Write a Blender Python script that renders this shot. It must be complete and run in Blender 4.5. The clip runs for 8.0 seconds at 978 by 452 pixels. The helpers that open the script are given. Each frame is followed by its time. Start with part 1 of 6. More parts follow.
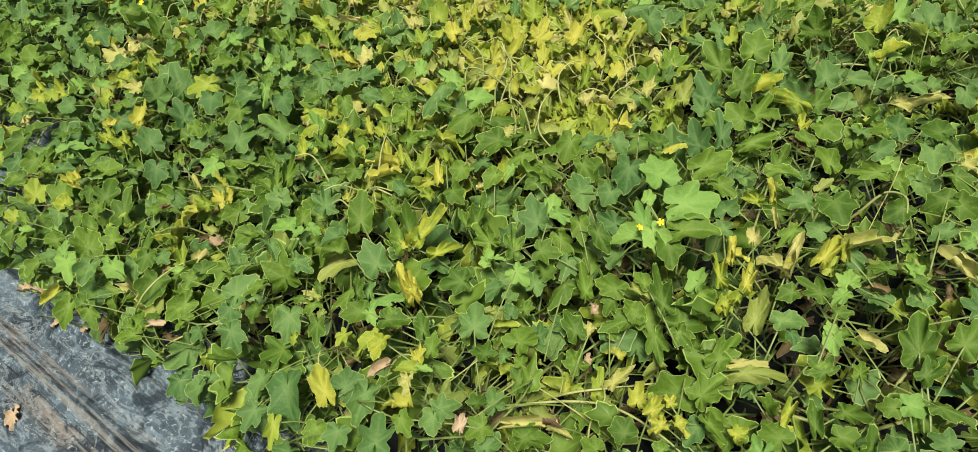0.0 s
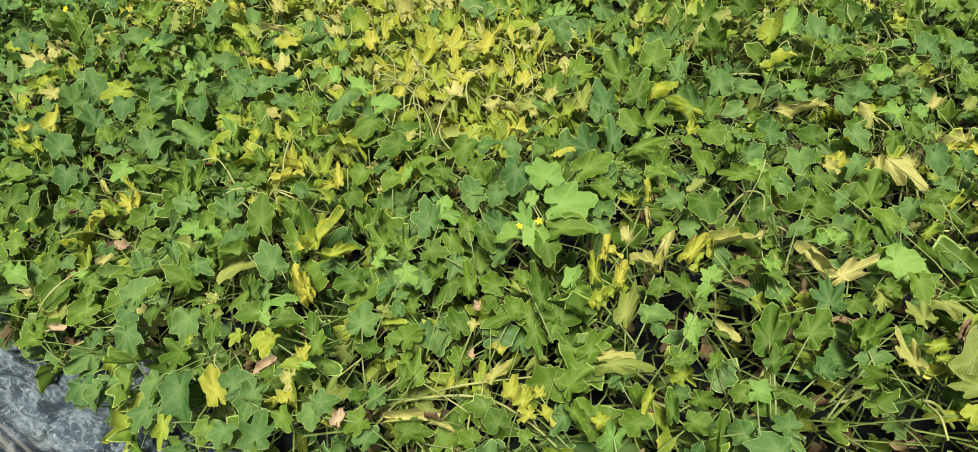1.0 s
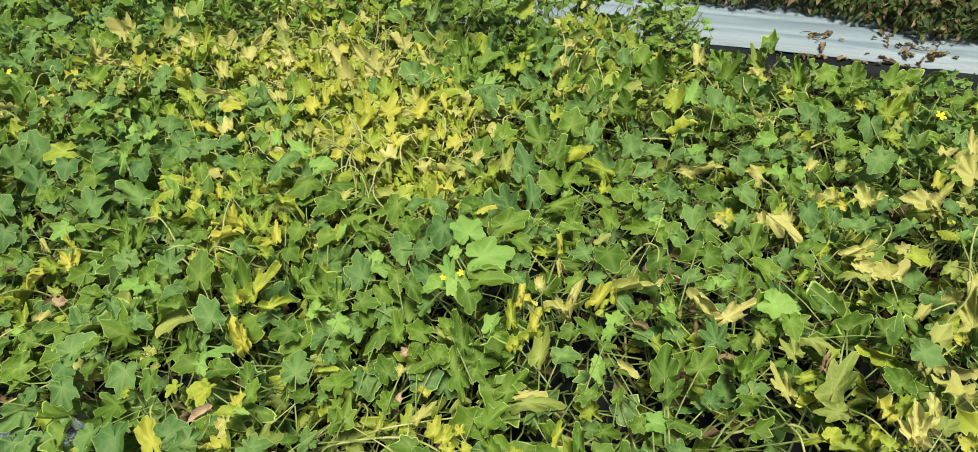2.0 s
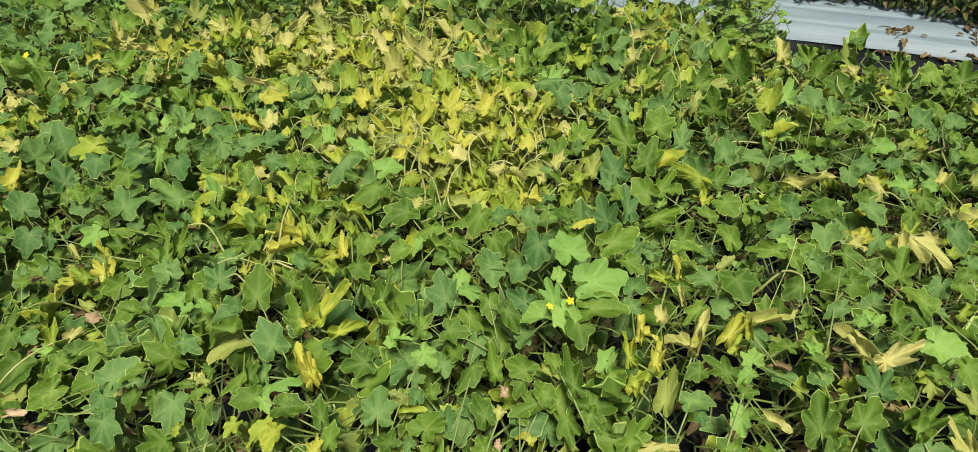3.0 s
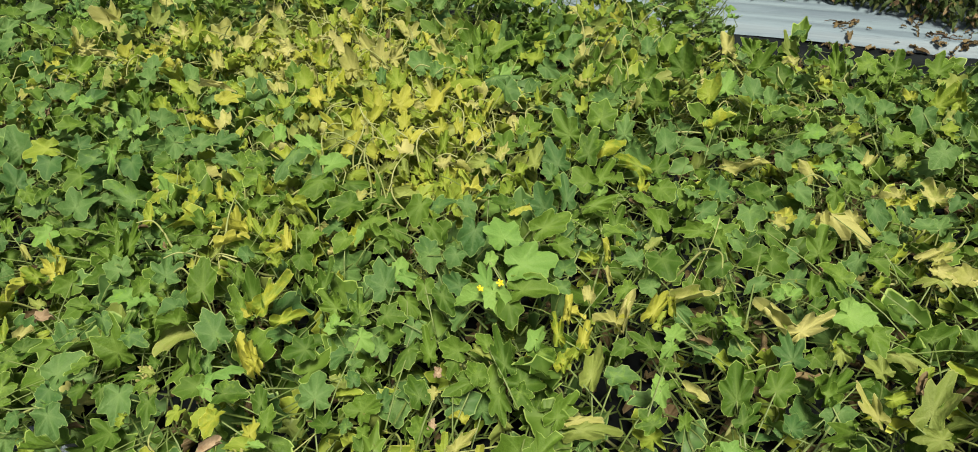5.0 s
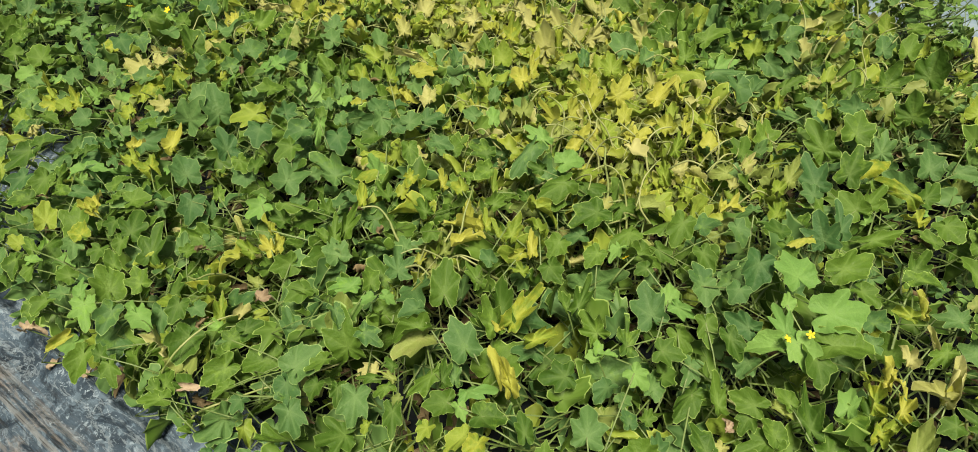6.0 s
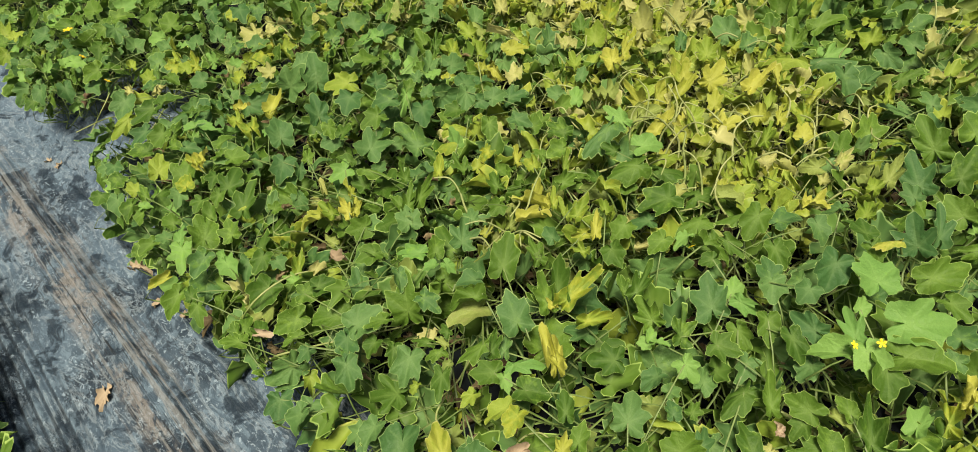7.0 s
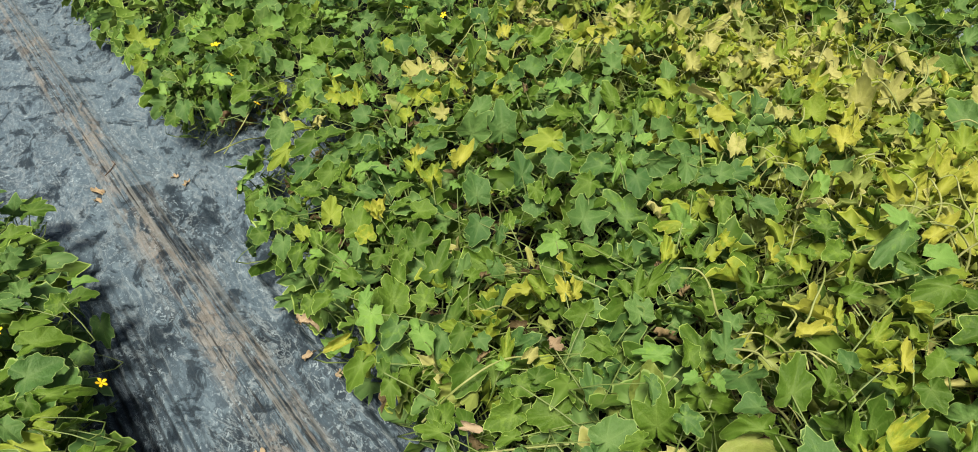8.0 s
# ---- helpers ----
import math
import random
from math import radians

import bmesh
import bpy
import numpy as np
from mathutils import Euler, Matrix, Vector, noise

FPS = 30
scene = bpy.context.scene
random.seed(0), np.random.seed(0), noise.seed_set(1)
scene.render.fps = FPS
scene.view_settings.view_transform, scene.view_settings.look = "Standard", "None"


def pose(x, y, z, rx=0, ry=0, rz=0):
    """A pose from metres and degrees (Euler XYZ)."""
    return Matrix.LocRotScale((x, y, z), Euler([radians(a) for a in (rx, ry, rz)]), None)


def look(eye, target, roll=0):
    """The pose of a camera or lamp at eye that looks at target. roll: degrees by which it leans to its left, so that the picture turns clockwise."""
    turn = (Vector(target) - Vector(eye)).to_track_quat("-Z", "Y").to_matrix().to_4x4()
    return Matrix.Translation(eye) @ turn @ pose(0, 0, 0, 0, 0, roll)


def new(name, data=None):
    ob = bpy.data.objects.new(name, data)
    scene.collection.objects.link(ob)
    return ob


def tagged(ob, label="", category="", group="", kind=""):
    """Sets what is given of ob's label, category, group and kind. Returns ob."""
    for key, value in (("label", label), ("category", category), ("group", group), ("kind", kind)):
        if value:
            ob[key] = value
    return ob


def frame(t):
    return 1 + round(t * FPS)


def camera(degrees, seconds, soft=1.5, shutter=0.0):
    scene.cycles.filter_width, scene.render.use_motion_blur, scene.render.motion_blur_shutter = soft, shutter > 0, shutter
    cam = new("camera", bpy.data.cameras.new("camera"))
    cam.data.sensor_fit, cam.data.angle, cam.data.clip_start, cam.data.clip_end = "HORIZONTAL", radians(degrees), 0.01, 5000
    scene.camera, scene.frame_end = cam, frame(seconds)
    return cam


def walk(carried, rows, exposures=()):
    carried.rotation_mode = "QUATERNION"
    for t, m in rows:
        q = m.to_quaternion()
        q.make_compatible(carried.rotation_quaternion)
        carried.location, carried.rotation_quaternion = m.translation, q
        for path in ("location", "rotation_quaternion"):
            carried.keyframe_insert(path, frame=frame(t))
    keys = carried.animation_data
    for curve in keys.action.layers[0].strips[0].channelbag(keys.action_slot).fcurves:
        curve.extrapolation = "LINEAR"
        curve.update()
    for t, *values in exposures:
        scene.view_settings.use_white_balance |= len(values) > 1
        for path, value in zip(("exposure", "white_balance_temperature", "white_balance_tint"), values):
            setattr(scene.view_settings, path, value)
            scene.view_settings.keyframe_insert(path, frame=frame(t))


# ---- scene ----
# The camera and its walk: held in the hand over a melon bed whose rows run along y.
cam = camera(72.93, 8.0, soft=0.9)
ROWS = [
    (0.0, 0.0117, -0.0086, 1.3617, 44.527, 11.627, -54.965),
    (0.5, 0.0270, -0.1618, 1.3796, 45.034, 10.927, -53.968),
    (1.0, 0.0625, -0.1629, 1.3422, 45.185, 9.864, -57.150),
    (1.5, 0.0857, -0.2143, 1.3545, 46.413, 8.430, -60.594),
    (2.0, 0.0171, -0.2679, 1.4126, 49.503, 7.358, -60.691),
    (2.2, 0.0240, -0.1803, 1.3921, 49.441, 6.995, -60.450),
    (3.3, 0.0728, 0.0131, 1.3549, 48.553, 6.630, -60.153),
    (3.5, 0.0575, -0.0893, 1.3890, 48.871, 7.046, -60.208),
    (4.0, 0.1063, -0.1121, 1.3351, 49.725, 7.774, -61.247),
    (4.2, 0.0901, -0.1473, 1.3754, 50.567, 7.812, -61.625),
    (5.3, 0.0696, -0.0437, 1.3333, 47.949, 6.179, -61.694),
    (5.5, 0.0696, 0.0931, 1.3396, 47.292, 5.925, -60.142),
    (6.0, 0.0034, 0.3286, 1.3813, 46.401, 6.157, -54.218),
    (6.5, -0.0005, 0.3193, 1.3888, 45.969, 7.584, -48.987),
    (7.0, 0.0424, 0.2562, 1.3560, 46.533, 9.211, -44.482),
    (7.5, -0.0657, 0.4802, 1.4488, 48.190, 8.219, -40.216),
    (8.0, -0.1398, 0.7278, 1.3951, 49.045, 6.574, -39.120),
]
walk(cam, [(t, pose(x, y, z, rx, ry, rz)) for t, x, y, z, rx, ry, rz in ROWS], [(0.0, 0.85, 7000, 11), (2.0, 0.97, 7000, 11), (3.5, 0.78, 7000, 11), (6.5, 0.73, 7000, 11), (8.0, 0.77, 7000, 11)])

# ---- light: a bright, veiled sky and a wide soft sun ----
world = bpy.data.worlds.new("sky")
scene.world = world
world.use_nodes = True
wn = world.node_tree.nodes
sky = wn.new("ShaderNodeTexSky")
sky.sky_type, sky.sun_disc = "NISHITA", False
SUN_HIGH, SUN_TURN = radians(67), radians(218)
sky.sun_elevation, sky.sun_rotation = SUN_HIGH, SUN_TURN
sky.air_density, sky.dust_density, sky.ozone_density = 1.0, 6.0, 1.0
wn["Background"].inputs["Strength"].default_value = 0.045
world.node_tree.links.new(sky.outputs["Color"], wn["Background"].inputs["Color"])
sun = new("sun", bpy.data.lights.new("sun", "SUN"))
sun.data.energy, sun.data.angle, sun.data.color = 4.0, radians(14), (1.0, 0.94, 0.82)
to_sun = Vector((math.sin(SUN_TURN) * math.cos(SUN_HIGH), math.cos(SUN_TURN) * math.cos(SUN_HIGH), math.sin(SUN_HIGH)))
sun.matrix_world = look(to_sun * 30, (0, 0, 0))


# ---- materials ----
class Nodes:
    """A small wrapper to write node materials in few lines."""

    def __init__(self, name):
        self.mat = bpy.data.materials.new(name)
        self.mat.use_nodes = True
        self.tree = self.mat.node_tree
        self.shader = self.tree.nodes["Principled BSDF"]
        self.out = self.tree.nodes["Material Output"]

    def put(self, slot, value):
        if hasattr(value, "is_linked"):
            self.tree.links.new(value, slot)
        else:
            slot.default_value = value

    def node(self, kind, out=0, props=None, **ins):
        n = self.tree.nodes.new("ShaderNode" + kind)
        for k, v in (props or {}).items():
            setattr(n, k, v)
        for k, v in ins.items():
            self.put(n.inputs[int(k[1:])] if k[0] == "i" and k[1:].isdigit() else n.inputs[k], v)
        return n.outputs[out]

    def math(self, op, a, b=0.0, c=0.0):
        return self.node("Math", props={"operation": op}, i0=a, i1=b, i2=c)

    def ramp(self, value, low, high, a=0.0, b=1.0):
        n = self.tree.nodes.new("ShaderNodeMapRange")
        n.interpolation_type = "SMOOTHSTEP"
        for k, v in zip(range(5), (value, low, high, a, b)):
            self.put(n.inputs[k], v)
        return n.outputs[0]

    def mix(self, fac, a, b, blend="MIX"):
        n = self.tree.nodes.new("ShaderNodeMix")
        n.data_type, n.blend_type = "RGBA", blend
        for k, v in ((0, fac), (6, a), (7, b)):
            self.put(n.inputs[k], (*v, 1) if isinstance(v, tuple) and len(v) == 3 else v)
        return n.outputs[2]

    def place(self, sx=1.0, sy=1.0, sz=1.0):
        tc = self.tree.nodes.new("ShaderNodeTexCoord")
        return self.node("Mapping", Vector=tc.outputs["Object"], Scale=(sx, sy, sz))

    def noise(self, scale, detail=3.0, rough=0.55, vector=None, out=0):
        ins = {"Scale": scale, "Detail": detail, "Roughness": rough}
        if vector is not None:
            ins["Vector"] = vector
        return self.node("TexNoise", out, **ins)

    def bump(self, height, strength, distance):
        n = self.node("Bump", Strength=strength, Distance=distance, Height=height)
        self.put(self.shader.inputs["Normal"], n)
        return n

    def set(self, **ins):
        for k, v in ins.items():
            k = {"color": "Base Color", "rough": "Roughness", "spec": "Specular IOR Level", "metal": "Metallic"}.get(k, k)
            self.put(self.shader.inputs[k], (*v, 1) if isinstance(v, tuple) and len(v) == 3 else v)
        return self


def leaf_material(name, dark, light, rim, rim_share, blotch, blotch_share, through_share=0.2, rough=0.5):
    """Leaf tissue: two tones from leaf to leaf, paler margin and veins, blotches, thin enough to glow through."""
    m = Nodes(name)
    ob_random = m.node("ObjectInfo", 5)
    island = m.node("NewGeometry", 8)
    rnd = m.math("FRACT", m.math("ADD", ob_random, island))
    rnd2 = m.math("FRACT", m.math("MULTIPLY", rnd, 7.31))
    col = m.mix(rnd, dark, light)
    vec = m.node("VectorMath", props={"operation": "ADD"}, i0=m.place(), i1=m.node("CombineXYZ", X=rnd2, Y=m.math("MULTIPLY", rnd, 9.0), Z=0.0))
    patch = m.noise(3.2, 3.0, 0.6, vec)
    col = m.mix(m.ramp(m.math("ADD", patch, m.math("MULTIPLY", m.math("SUBTRACT", rnd2, 0.5), 0.35)), 0.68 - 0.3 * blotch_share, 0.8, 0.0, 0.85), col, blotch)
    grain = m.noise(38.0, 2.0, 0.5, vec)
    col = m.mix(m.ramp(grain, 0.3, 0.75, 0.0, 0.22), col, tuple(0.55 * c for c in dark))
    edge = m.node("Attribute", 2, props={"attribute_name": "rim"})
    vein = m.node("Attribute", 2, props={"attribute_name": "vein"})
    col = m.mix(m.math("MULTIPLY", m.ramp(edge, 0.15, 0.7), m.math("MULTIPLY", m.ramp(rnd2, 0.0, 1.0, 0.55, 1.0), rim_share)), col, rim)
    col = m.mix(m.math("MULTIPLY", vein, 0.14), col, tuple(min(1.0, 1.25 * a + 0.03) for a in rim))
    m.set(color=col, rough=m.ramp(grain, 0.2, 0.8, rough - 0.08, rough + 0.12), spec=0.17)
    quilt = m.noise(8.5, 2.0, 0.5, vec)
    m.bump(m.math("ADD", m.math("ADD", m.math("MULTIPLY", grain, 0.25), quilt), m.math("MULTIPLY", vein, -0.3)), 0.22, 0.05)
    glow = m.node("BsdfTranslucent", Color=m.mix(0.35, col, rim))
    both = m.node("MixShader", i0=through_share, i1=m.shader.outputs[0], i2=glow)
    m.tree.links.new(both, m.out.inputs[0])
    return m.mat


LEAF = {
    "green": leaf_material("leaf_green", (0.042, 0.100, 0.012), (0.090, 0.172, 0.021), (0.32, 0.46, 0.12), 1.0, (0.13, 0.23, 0.03), 0.25),
    "blue": leaf_material("leaf_blue_green", (0.045, 0.118, 0.032), (0.096, 0.192, 0.051), (0.29, 0.42, 0.14), 0.95, (0.12, 0.23, 0.04), 0.15),
    "young": leaf_material("leaf_young", (0.125, 0.265, 0.058), (0.19, 0.345, 0.078), (0.29, 0.44, 0.12), 0.4, (0.18, 0.36, 0.05), 0.2, 0.26),
    "olive": leaf_material("leaf_olive", (0.120, 0.200, 0.022), (0.225, 0.305, 0.040), (0.46, 0.50, 0.11), 0.8, (0.30, 0.33, 0.035), 0.5),
    "yellow": leaf_material("leaf_yellow", (0.29, 0.34, 0.045), (0.45, 0.46, 0.08), (0.58, 0.58, 0.20), 0.7, (0.22, 0.30, 0.03), 0.35, 0.34),
    "cream": leaf_material("leaf_cream", (0.34, 0.37, 0.10), (0.50, 0.50, 0.19), (0.62, 0.61, 0.31), 0.8, (0.24, 0.31, 0.05), 0.45, 0.36, 0.6),
    "pale": leaf_material("leaf_pale_underside", (0.125, 0.185, 0.040), (0.22, 0.28, 0.065), (0.36, 0.40, 0.13), 0.7, (0.24, 0.27, 0.08), 0.4),
    "dry": leaf_material("leaf_dry", (0.060, 0.046, 0.022), (0.20, 0.155, 0.076), (0.30, 0.24, 0.15), 0.5, (0.09, 0.05, 0.03), 0.5, 0.12, 0.75),
    "tan": leaf_material("leaf_tan", (0.27, 0.205, 0.125), (0.40, 0.325, 0.22), (0.46, 0.38, 0.27), 0.5, (0.20, 0.13, 0.075), 0.4, 0.12, 0.75),
    "far": leaf_material("leaf_far_row", (0.015, 0.036, 0.008), (0.034, 0.068, 0.015), (0.09, 0.12, 0.04), 0.5, (0.13, 0.11, 0.03), 0.3),
}


def plain_material(name, a, b, scale, rough, spec=0.4, bump=0.3, depth=0.002):
    m = Nodes(name)
    n = m.noise(scale, 4.0, 0.6, m.place())
    fine = m.noise(scale * 9, 2.0, 0.5, m.place())
    col = m.mix(m.ramp(n, 0.3, 0.7), a, b)
    m.set(color=col, rough=m.ramp(fine, 0.2, 0.8, rough - 0.1, rough + 0.1), spec=spec)
    m.bump(m.math("ADD", n, m.math("MULTIPLY", fine, 0.4)), bump, depth)
    return m.mat


STEM = plain_material("stem_green", (0.075, 0.125, 0.028), (0.14, 0.20, 0.055), 14, 0.5)
STEM_PALE = plain_material("stem_pale", (0.17, 0.22, 0.06), (0.30, 0.33, 0.13), 14, 0.55)
PETAL = plain_material("petal_yellow", (0.80, 0.50, 0.01), (0.85, 0.62, 0.02), 60, 0.5)
SOIL = plain_material("soil", (0.035, 0.026, 0.018), (0.075, 0.055, 0.038), 22, 0.9, 0.2, 0.8, 0.01)


def dark_film():
    """Black mulch film, greyed and flaked, with sand and fibres caught in the folds of its seam."""
    m = Nodes("dark_mulch_film")
    flat = m.place()
    sep = m.tree.nodes.new("ShaderNodeSeparateXYZ")
    m.tree.links.new(flat, sep.inputs[0])
    x = m.math("ADD", sep.outputs[0], m.math("MULTIPLY", m.math("SUBTRACT", m.noise(1.6, 2.0, 0.5, flat), 0.5), 0.07))

    def torn(scale, stretch, detail, twist):
        return m.node("TexNoise", Vector=m.place(1.0, stretch, 1.0), Scale=scale, Detail=detail, Roughness=0.68, Distortion=twist)

    cloud = torn(3.2, 0.6, 8.0, 0.6)
    flake = torn(30.0, 0.5, 7.0, 1.1)
    speck = torn(80.0, 0.65, 5.0, 0.9)
    blot = torn(11.0, 0.55, 9.0, 0.8)
    vein = m.math("ABSOLUTE", m.math("SUBTRACT", torn(10.0, 0.30, 6.0, 1.2), 0.5))
    thread = torn(60.0, 0.020, 5.0, 0.15)
    thread2 = torn(120.0, 0.016, 4.0, 0.1)
    # Dust clouds; the rise with y paints in sky reflection at a grazing view.
    dusty = m.math("ADD", cloud, m.ramp(sep.outputs[1], 1.6, 4.0, 0.02, 0.15))
    col = m.mix(m.ramp(dusty, 0.40, 0.68), (0.012, 0.020, 0.029), (0.074, 0.112, 0.146))
    col = m.mix(m.math("MULTIPLY", m.ramp(flake, 0.51, 0.57), m.ramp(dusty, 0.36, 0.62, 0.35, 0.9)), col, (0.112, 0.163, 0.202))
    col = m.mix(m.math("MULTIPLY", m.ramp(speck, 0.56, 0.61), m.ramp(blot, 0.42, 0.60, 0.2, 0.9)), col, (0.245, 0.315, 0.360))
    col = m.mix(m.ramp(vein, 0.022, 0.006, 0.0, 0.55), col, (0.190, 0.235, 0.260))
    col = m.mix(m.ramp(blot, 0.47, 0.40, 0.0, 0.85), col, (0.011, 0.020, 0.030))
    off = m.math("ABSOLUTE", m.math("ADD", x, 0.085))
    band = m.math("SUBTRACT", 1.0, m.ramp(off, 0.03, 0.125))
    col = m.mix(m.math("MULTIPLY", band, m.ramp(thread, 0.51, 0.58, 0.0, 0.6)), col, (0.185, 0.190, 0.180))
    sand = m.math("MULTIPLY", m.math("SUBTRACT", 1.0, m.ramp(off, 0.04, 0.09)), m.math("MULTIPLY", m.ramp(torn(6.0, 0.30, 6.0, 0.6), 0.50, 0.58), m.ramp(flake, 0.40, 0.52)))
    col = m.mix(m.math("MULTIPLY", sand, 0.55), col, (0.220, 0.203, 0.178))
    rust = m.math("MULTIPLY", band, m.math("MULTIPLY", m.ramp(thread2, 0.53, 0.60), m.ramp(torn(5.0, 0.3, 3.0, 0.4), 0.48, 0.60)))
    col = m.mix(m.math("MULTIPLY", rust, 0.4), col, (0.120, 0.078, 0.052))
    # Fine dark lines along the seam, fading out 12 cm from its middle.
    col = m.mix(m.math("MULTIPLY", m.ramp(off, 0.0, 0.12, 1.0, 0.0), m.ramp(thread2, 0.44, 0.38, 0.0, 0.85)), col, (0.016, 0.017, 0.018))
    # Shade between the ribs, put into the colour as dark wavy lines.
    groove_shade = m.math("SINE", m.math("ADD", m.math("MULTIPLY", sep.outputs[0], 230.0), m.math("MULTIPLY", m.noise(1.5, 2.0, 0.5, flat), 5.0)))
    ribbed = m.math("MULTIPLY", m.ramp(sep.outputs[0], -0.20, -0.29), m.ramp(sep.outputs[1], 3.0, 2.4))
    col = m.mix(m.math("MULTIPLY", ribbed, m.ramp(groove_shade, 0.1, 0.9, 0.0, 0.7)), col, (0.007, 0.012, 0.017))
    m.set(color=col, rough=m.ramp(flake, 0.35, 0.65, 0.45, 0.75), spec=0.2)
    relief = m.math("ADD", m.math("MULTIPLY", thread2, band), m.math("ADD", m.math("MULTIPLY", flake, 0.8), m.math("MULTIPLY", blot, 0.6)))
    m.bump(m.math("ADD", relief, m.math("MULTIPLY", speck, 0.4)), 0.8, 0.008)
    return m.mat


def white_film():
    m = Nodes("white_mulch_film")
    streak = m.node("TexNoise", Vector=m.place(1.0, 0.07, 1.0), Scale=15.0, Detail=6.0, Roughness=0.68, Distortion=0.7)
    fine = m.node("TexNoise", Vector=m.place(1.0, 0.10, 1.0), Scale=34.0, Detail=6.0, Roughness=0.7, Distortion=0.9)
    stain = m.noise(5.0, 4.0, 0.6, m.place())
    col = m.mix(m.ramp(streak, 0.35, 0.7), (0.170, 0.238, 0.278), (0.098, 0.142, 0.178))
    col = m.mix(m.ramp(fine, 0.58, 0.75, 0.0, 0.6), col, (0.06, 0.075, 0.095))
    col = m.mix(m.ramp(stain, 0.62, 0.8, 0.0, 0.6), col, (0.17, 0.11, 0.065))
    m.set(color=col, rough=0.55, spec=0.4)
    m.bump(streak, 0.5, 0.008)
    return m.mat


DARK_FILM, WHITE_FILM = dark_film(), white_film()
BLACK_FILM = plain_material("black_film", (0.003, 0.005, 0.006), (0.011, 0.015, 0.017), 7, 0.7, 0.1, 0.5, 0.006)


# ---- mesh helpers ----
def mesh_of(name, verts, faces, material, smooth=True, **floats):
    me = bpy.data.meshes.new(name)
    me.from_pydata([tuple(v) for v in verts], [], faces)
    for key, values in floats.items():
        me.attributes.new(key, "FLOAT", "POINT").data.foreach_set("value", np.asarray(values, np.float32))
    me.polygons.foreach_set("use_smooth", [smooth] * len(me.polygons))
    me.materials.append(material)
    return me


def part(name, data, parent, m=None, label=""):
    """One mesh object under a thing or under a part; m is its pose in the world."""
    ob = new(name, data)
    ob.parent = parent
    if m is not None:
        ob.matrix_basis = m
    return tagged(ob, label)


def joined(name, pieces, material):
    """One mesh out of many (mesh arrays, pose) pairs."""
    vs, fs, rims, veins, mats, n = [], [], [], [], [], 0
    slots = []
    for (v, f, rim, vein), m, mat in pieces:
        a = np.array(m)
        vs.append(v @ a[:3, :3].T + a[:3, 3])
        fs += [tuple(i + n for i in face) for face in f]
        if mat not in slots:
            slots.append(mat)
        mats += [slots.index(mat)] * len(f)
        rims.append(rim), veins.append(vein)
        n += len(v)
    me = mesh_of(name, np.concatenate(vs), fs, slots[0], rim=np.concatenate(rims), vein=np.concatenate(veins))
    for s in slots[1:]:
        me.materials.append(s)
    me.polygons.foreach_set("material_index", mats)
    return me


# ---- leaf shapes ----
# Reach of the blade by its angle from the tip, for one side: a shallow, a lobed and a deeply lobed margin.
SHALLOW = ((0, 1.05), (9, 1.01), (18, 0.92), (27, 0.80), (35, 0.76), (43, 0.83), (52, 0.92), (60, 0.88), (69, 0.77), (79, 0.66), (89, 0.63), (101, 0.69), (114, 0.73), (128, 0.61), (148, 0.46), (168, 0.27), (178, 0.06))
LOBED = ((0, 1.06), (9, 1.02), (17, 0.89), (25, 0.71), (32, 0.62), (40, 0.70), (47, 0.85), (54, 0.92), (61, 0.85), (70, 0.69), (79, 0.56), (88, 0.51), (99, 0.61), (111, 0.72), (126, 0.56), (148, 0.42), (168, 0.24), (178, 0.05))
DEEP = ((0, 1.07), (9, 1.03), (17, 0.88), (24, 0.66), (31, 0.53), (39, 0.61), (46, 0.81), (53, 0.93), (61, 0.83), (69, 0.67), (77, 0.51), (86, 0.44), (97, 0.56), (109, 0.68), (124, 0.50), (148, 0.37), (168, 0.22), (178, 0.05))
OVATE = ((0, 1.15), (20, 0.80), (45, 0.50), (90, 0.36), (135, 0.38), (165, 0.30), (178, 0.06))
MARGINS = {"shallow": SHALLOW, "lobed": LOBED, "deep": DEEP, "ovate": OVATE}


def margin(rng, kind):
    """A closed margin of that kind with lobes a little uneven from side to side."""
    table = MARGINS[kind]
    knots = []
    for side in (-1, 1):
        turn, swell = rng.uniform(-5, 5), rng.uniform(0.90, 1.08)
        for d, r in table[1:] if side == 1 else table:
            k = rng.uniform(0.94, 1.06) * (swell if 20 < d < 150 else 1.0)
            knots.append((side * (d + (turn + rng.uniform(-3, 3)) * (1 if 15 < d < 150 else 0)), r * k))
    knots.sort()
    angles, reach = np.array([k[0] for k in knots]), np.array([k[1] for k in knots])
    fine = np.linspace(-180, 180, 721)
    smooth = np.interp(fine, angles, reach, left=0.04, right=0.04)
    for _ in range(3):
        smooth = np.convolve(np.pad(smooth, 3, mode="edge"), np.ones(7) / 7, mode="valid")
    return fine, smooth


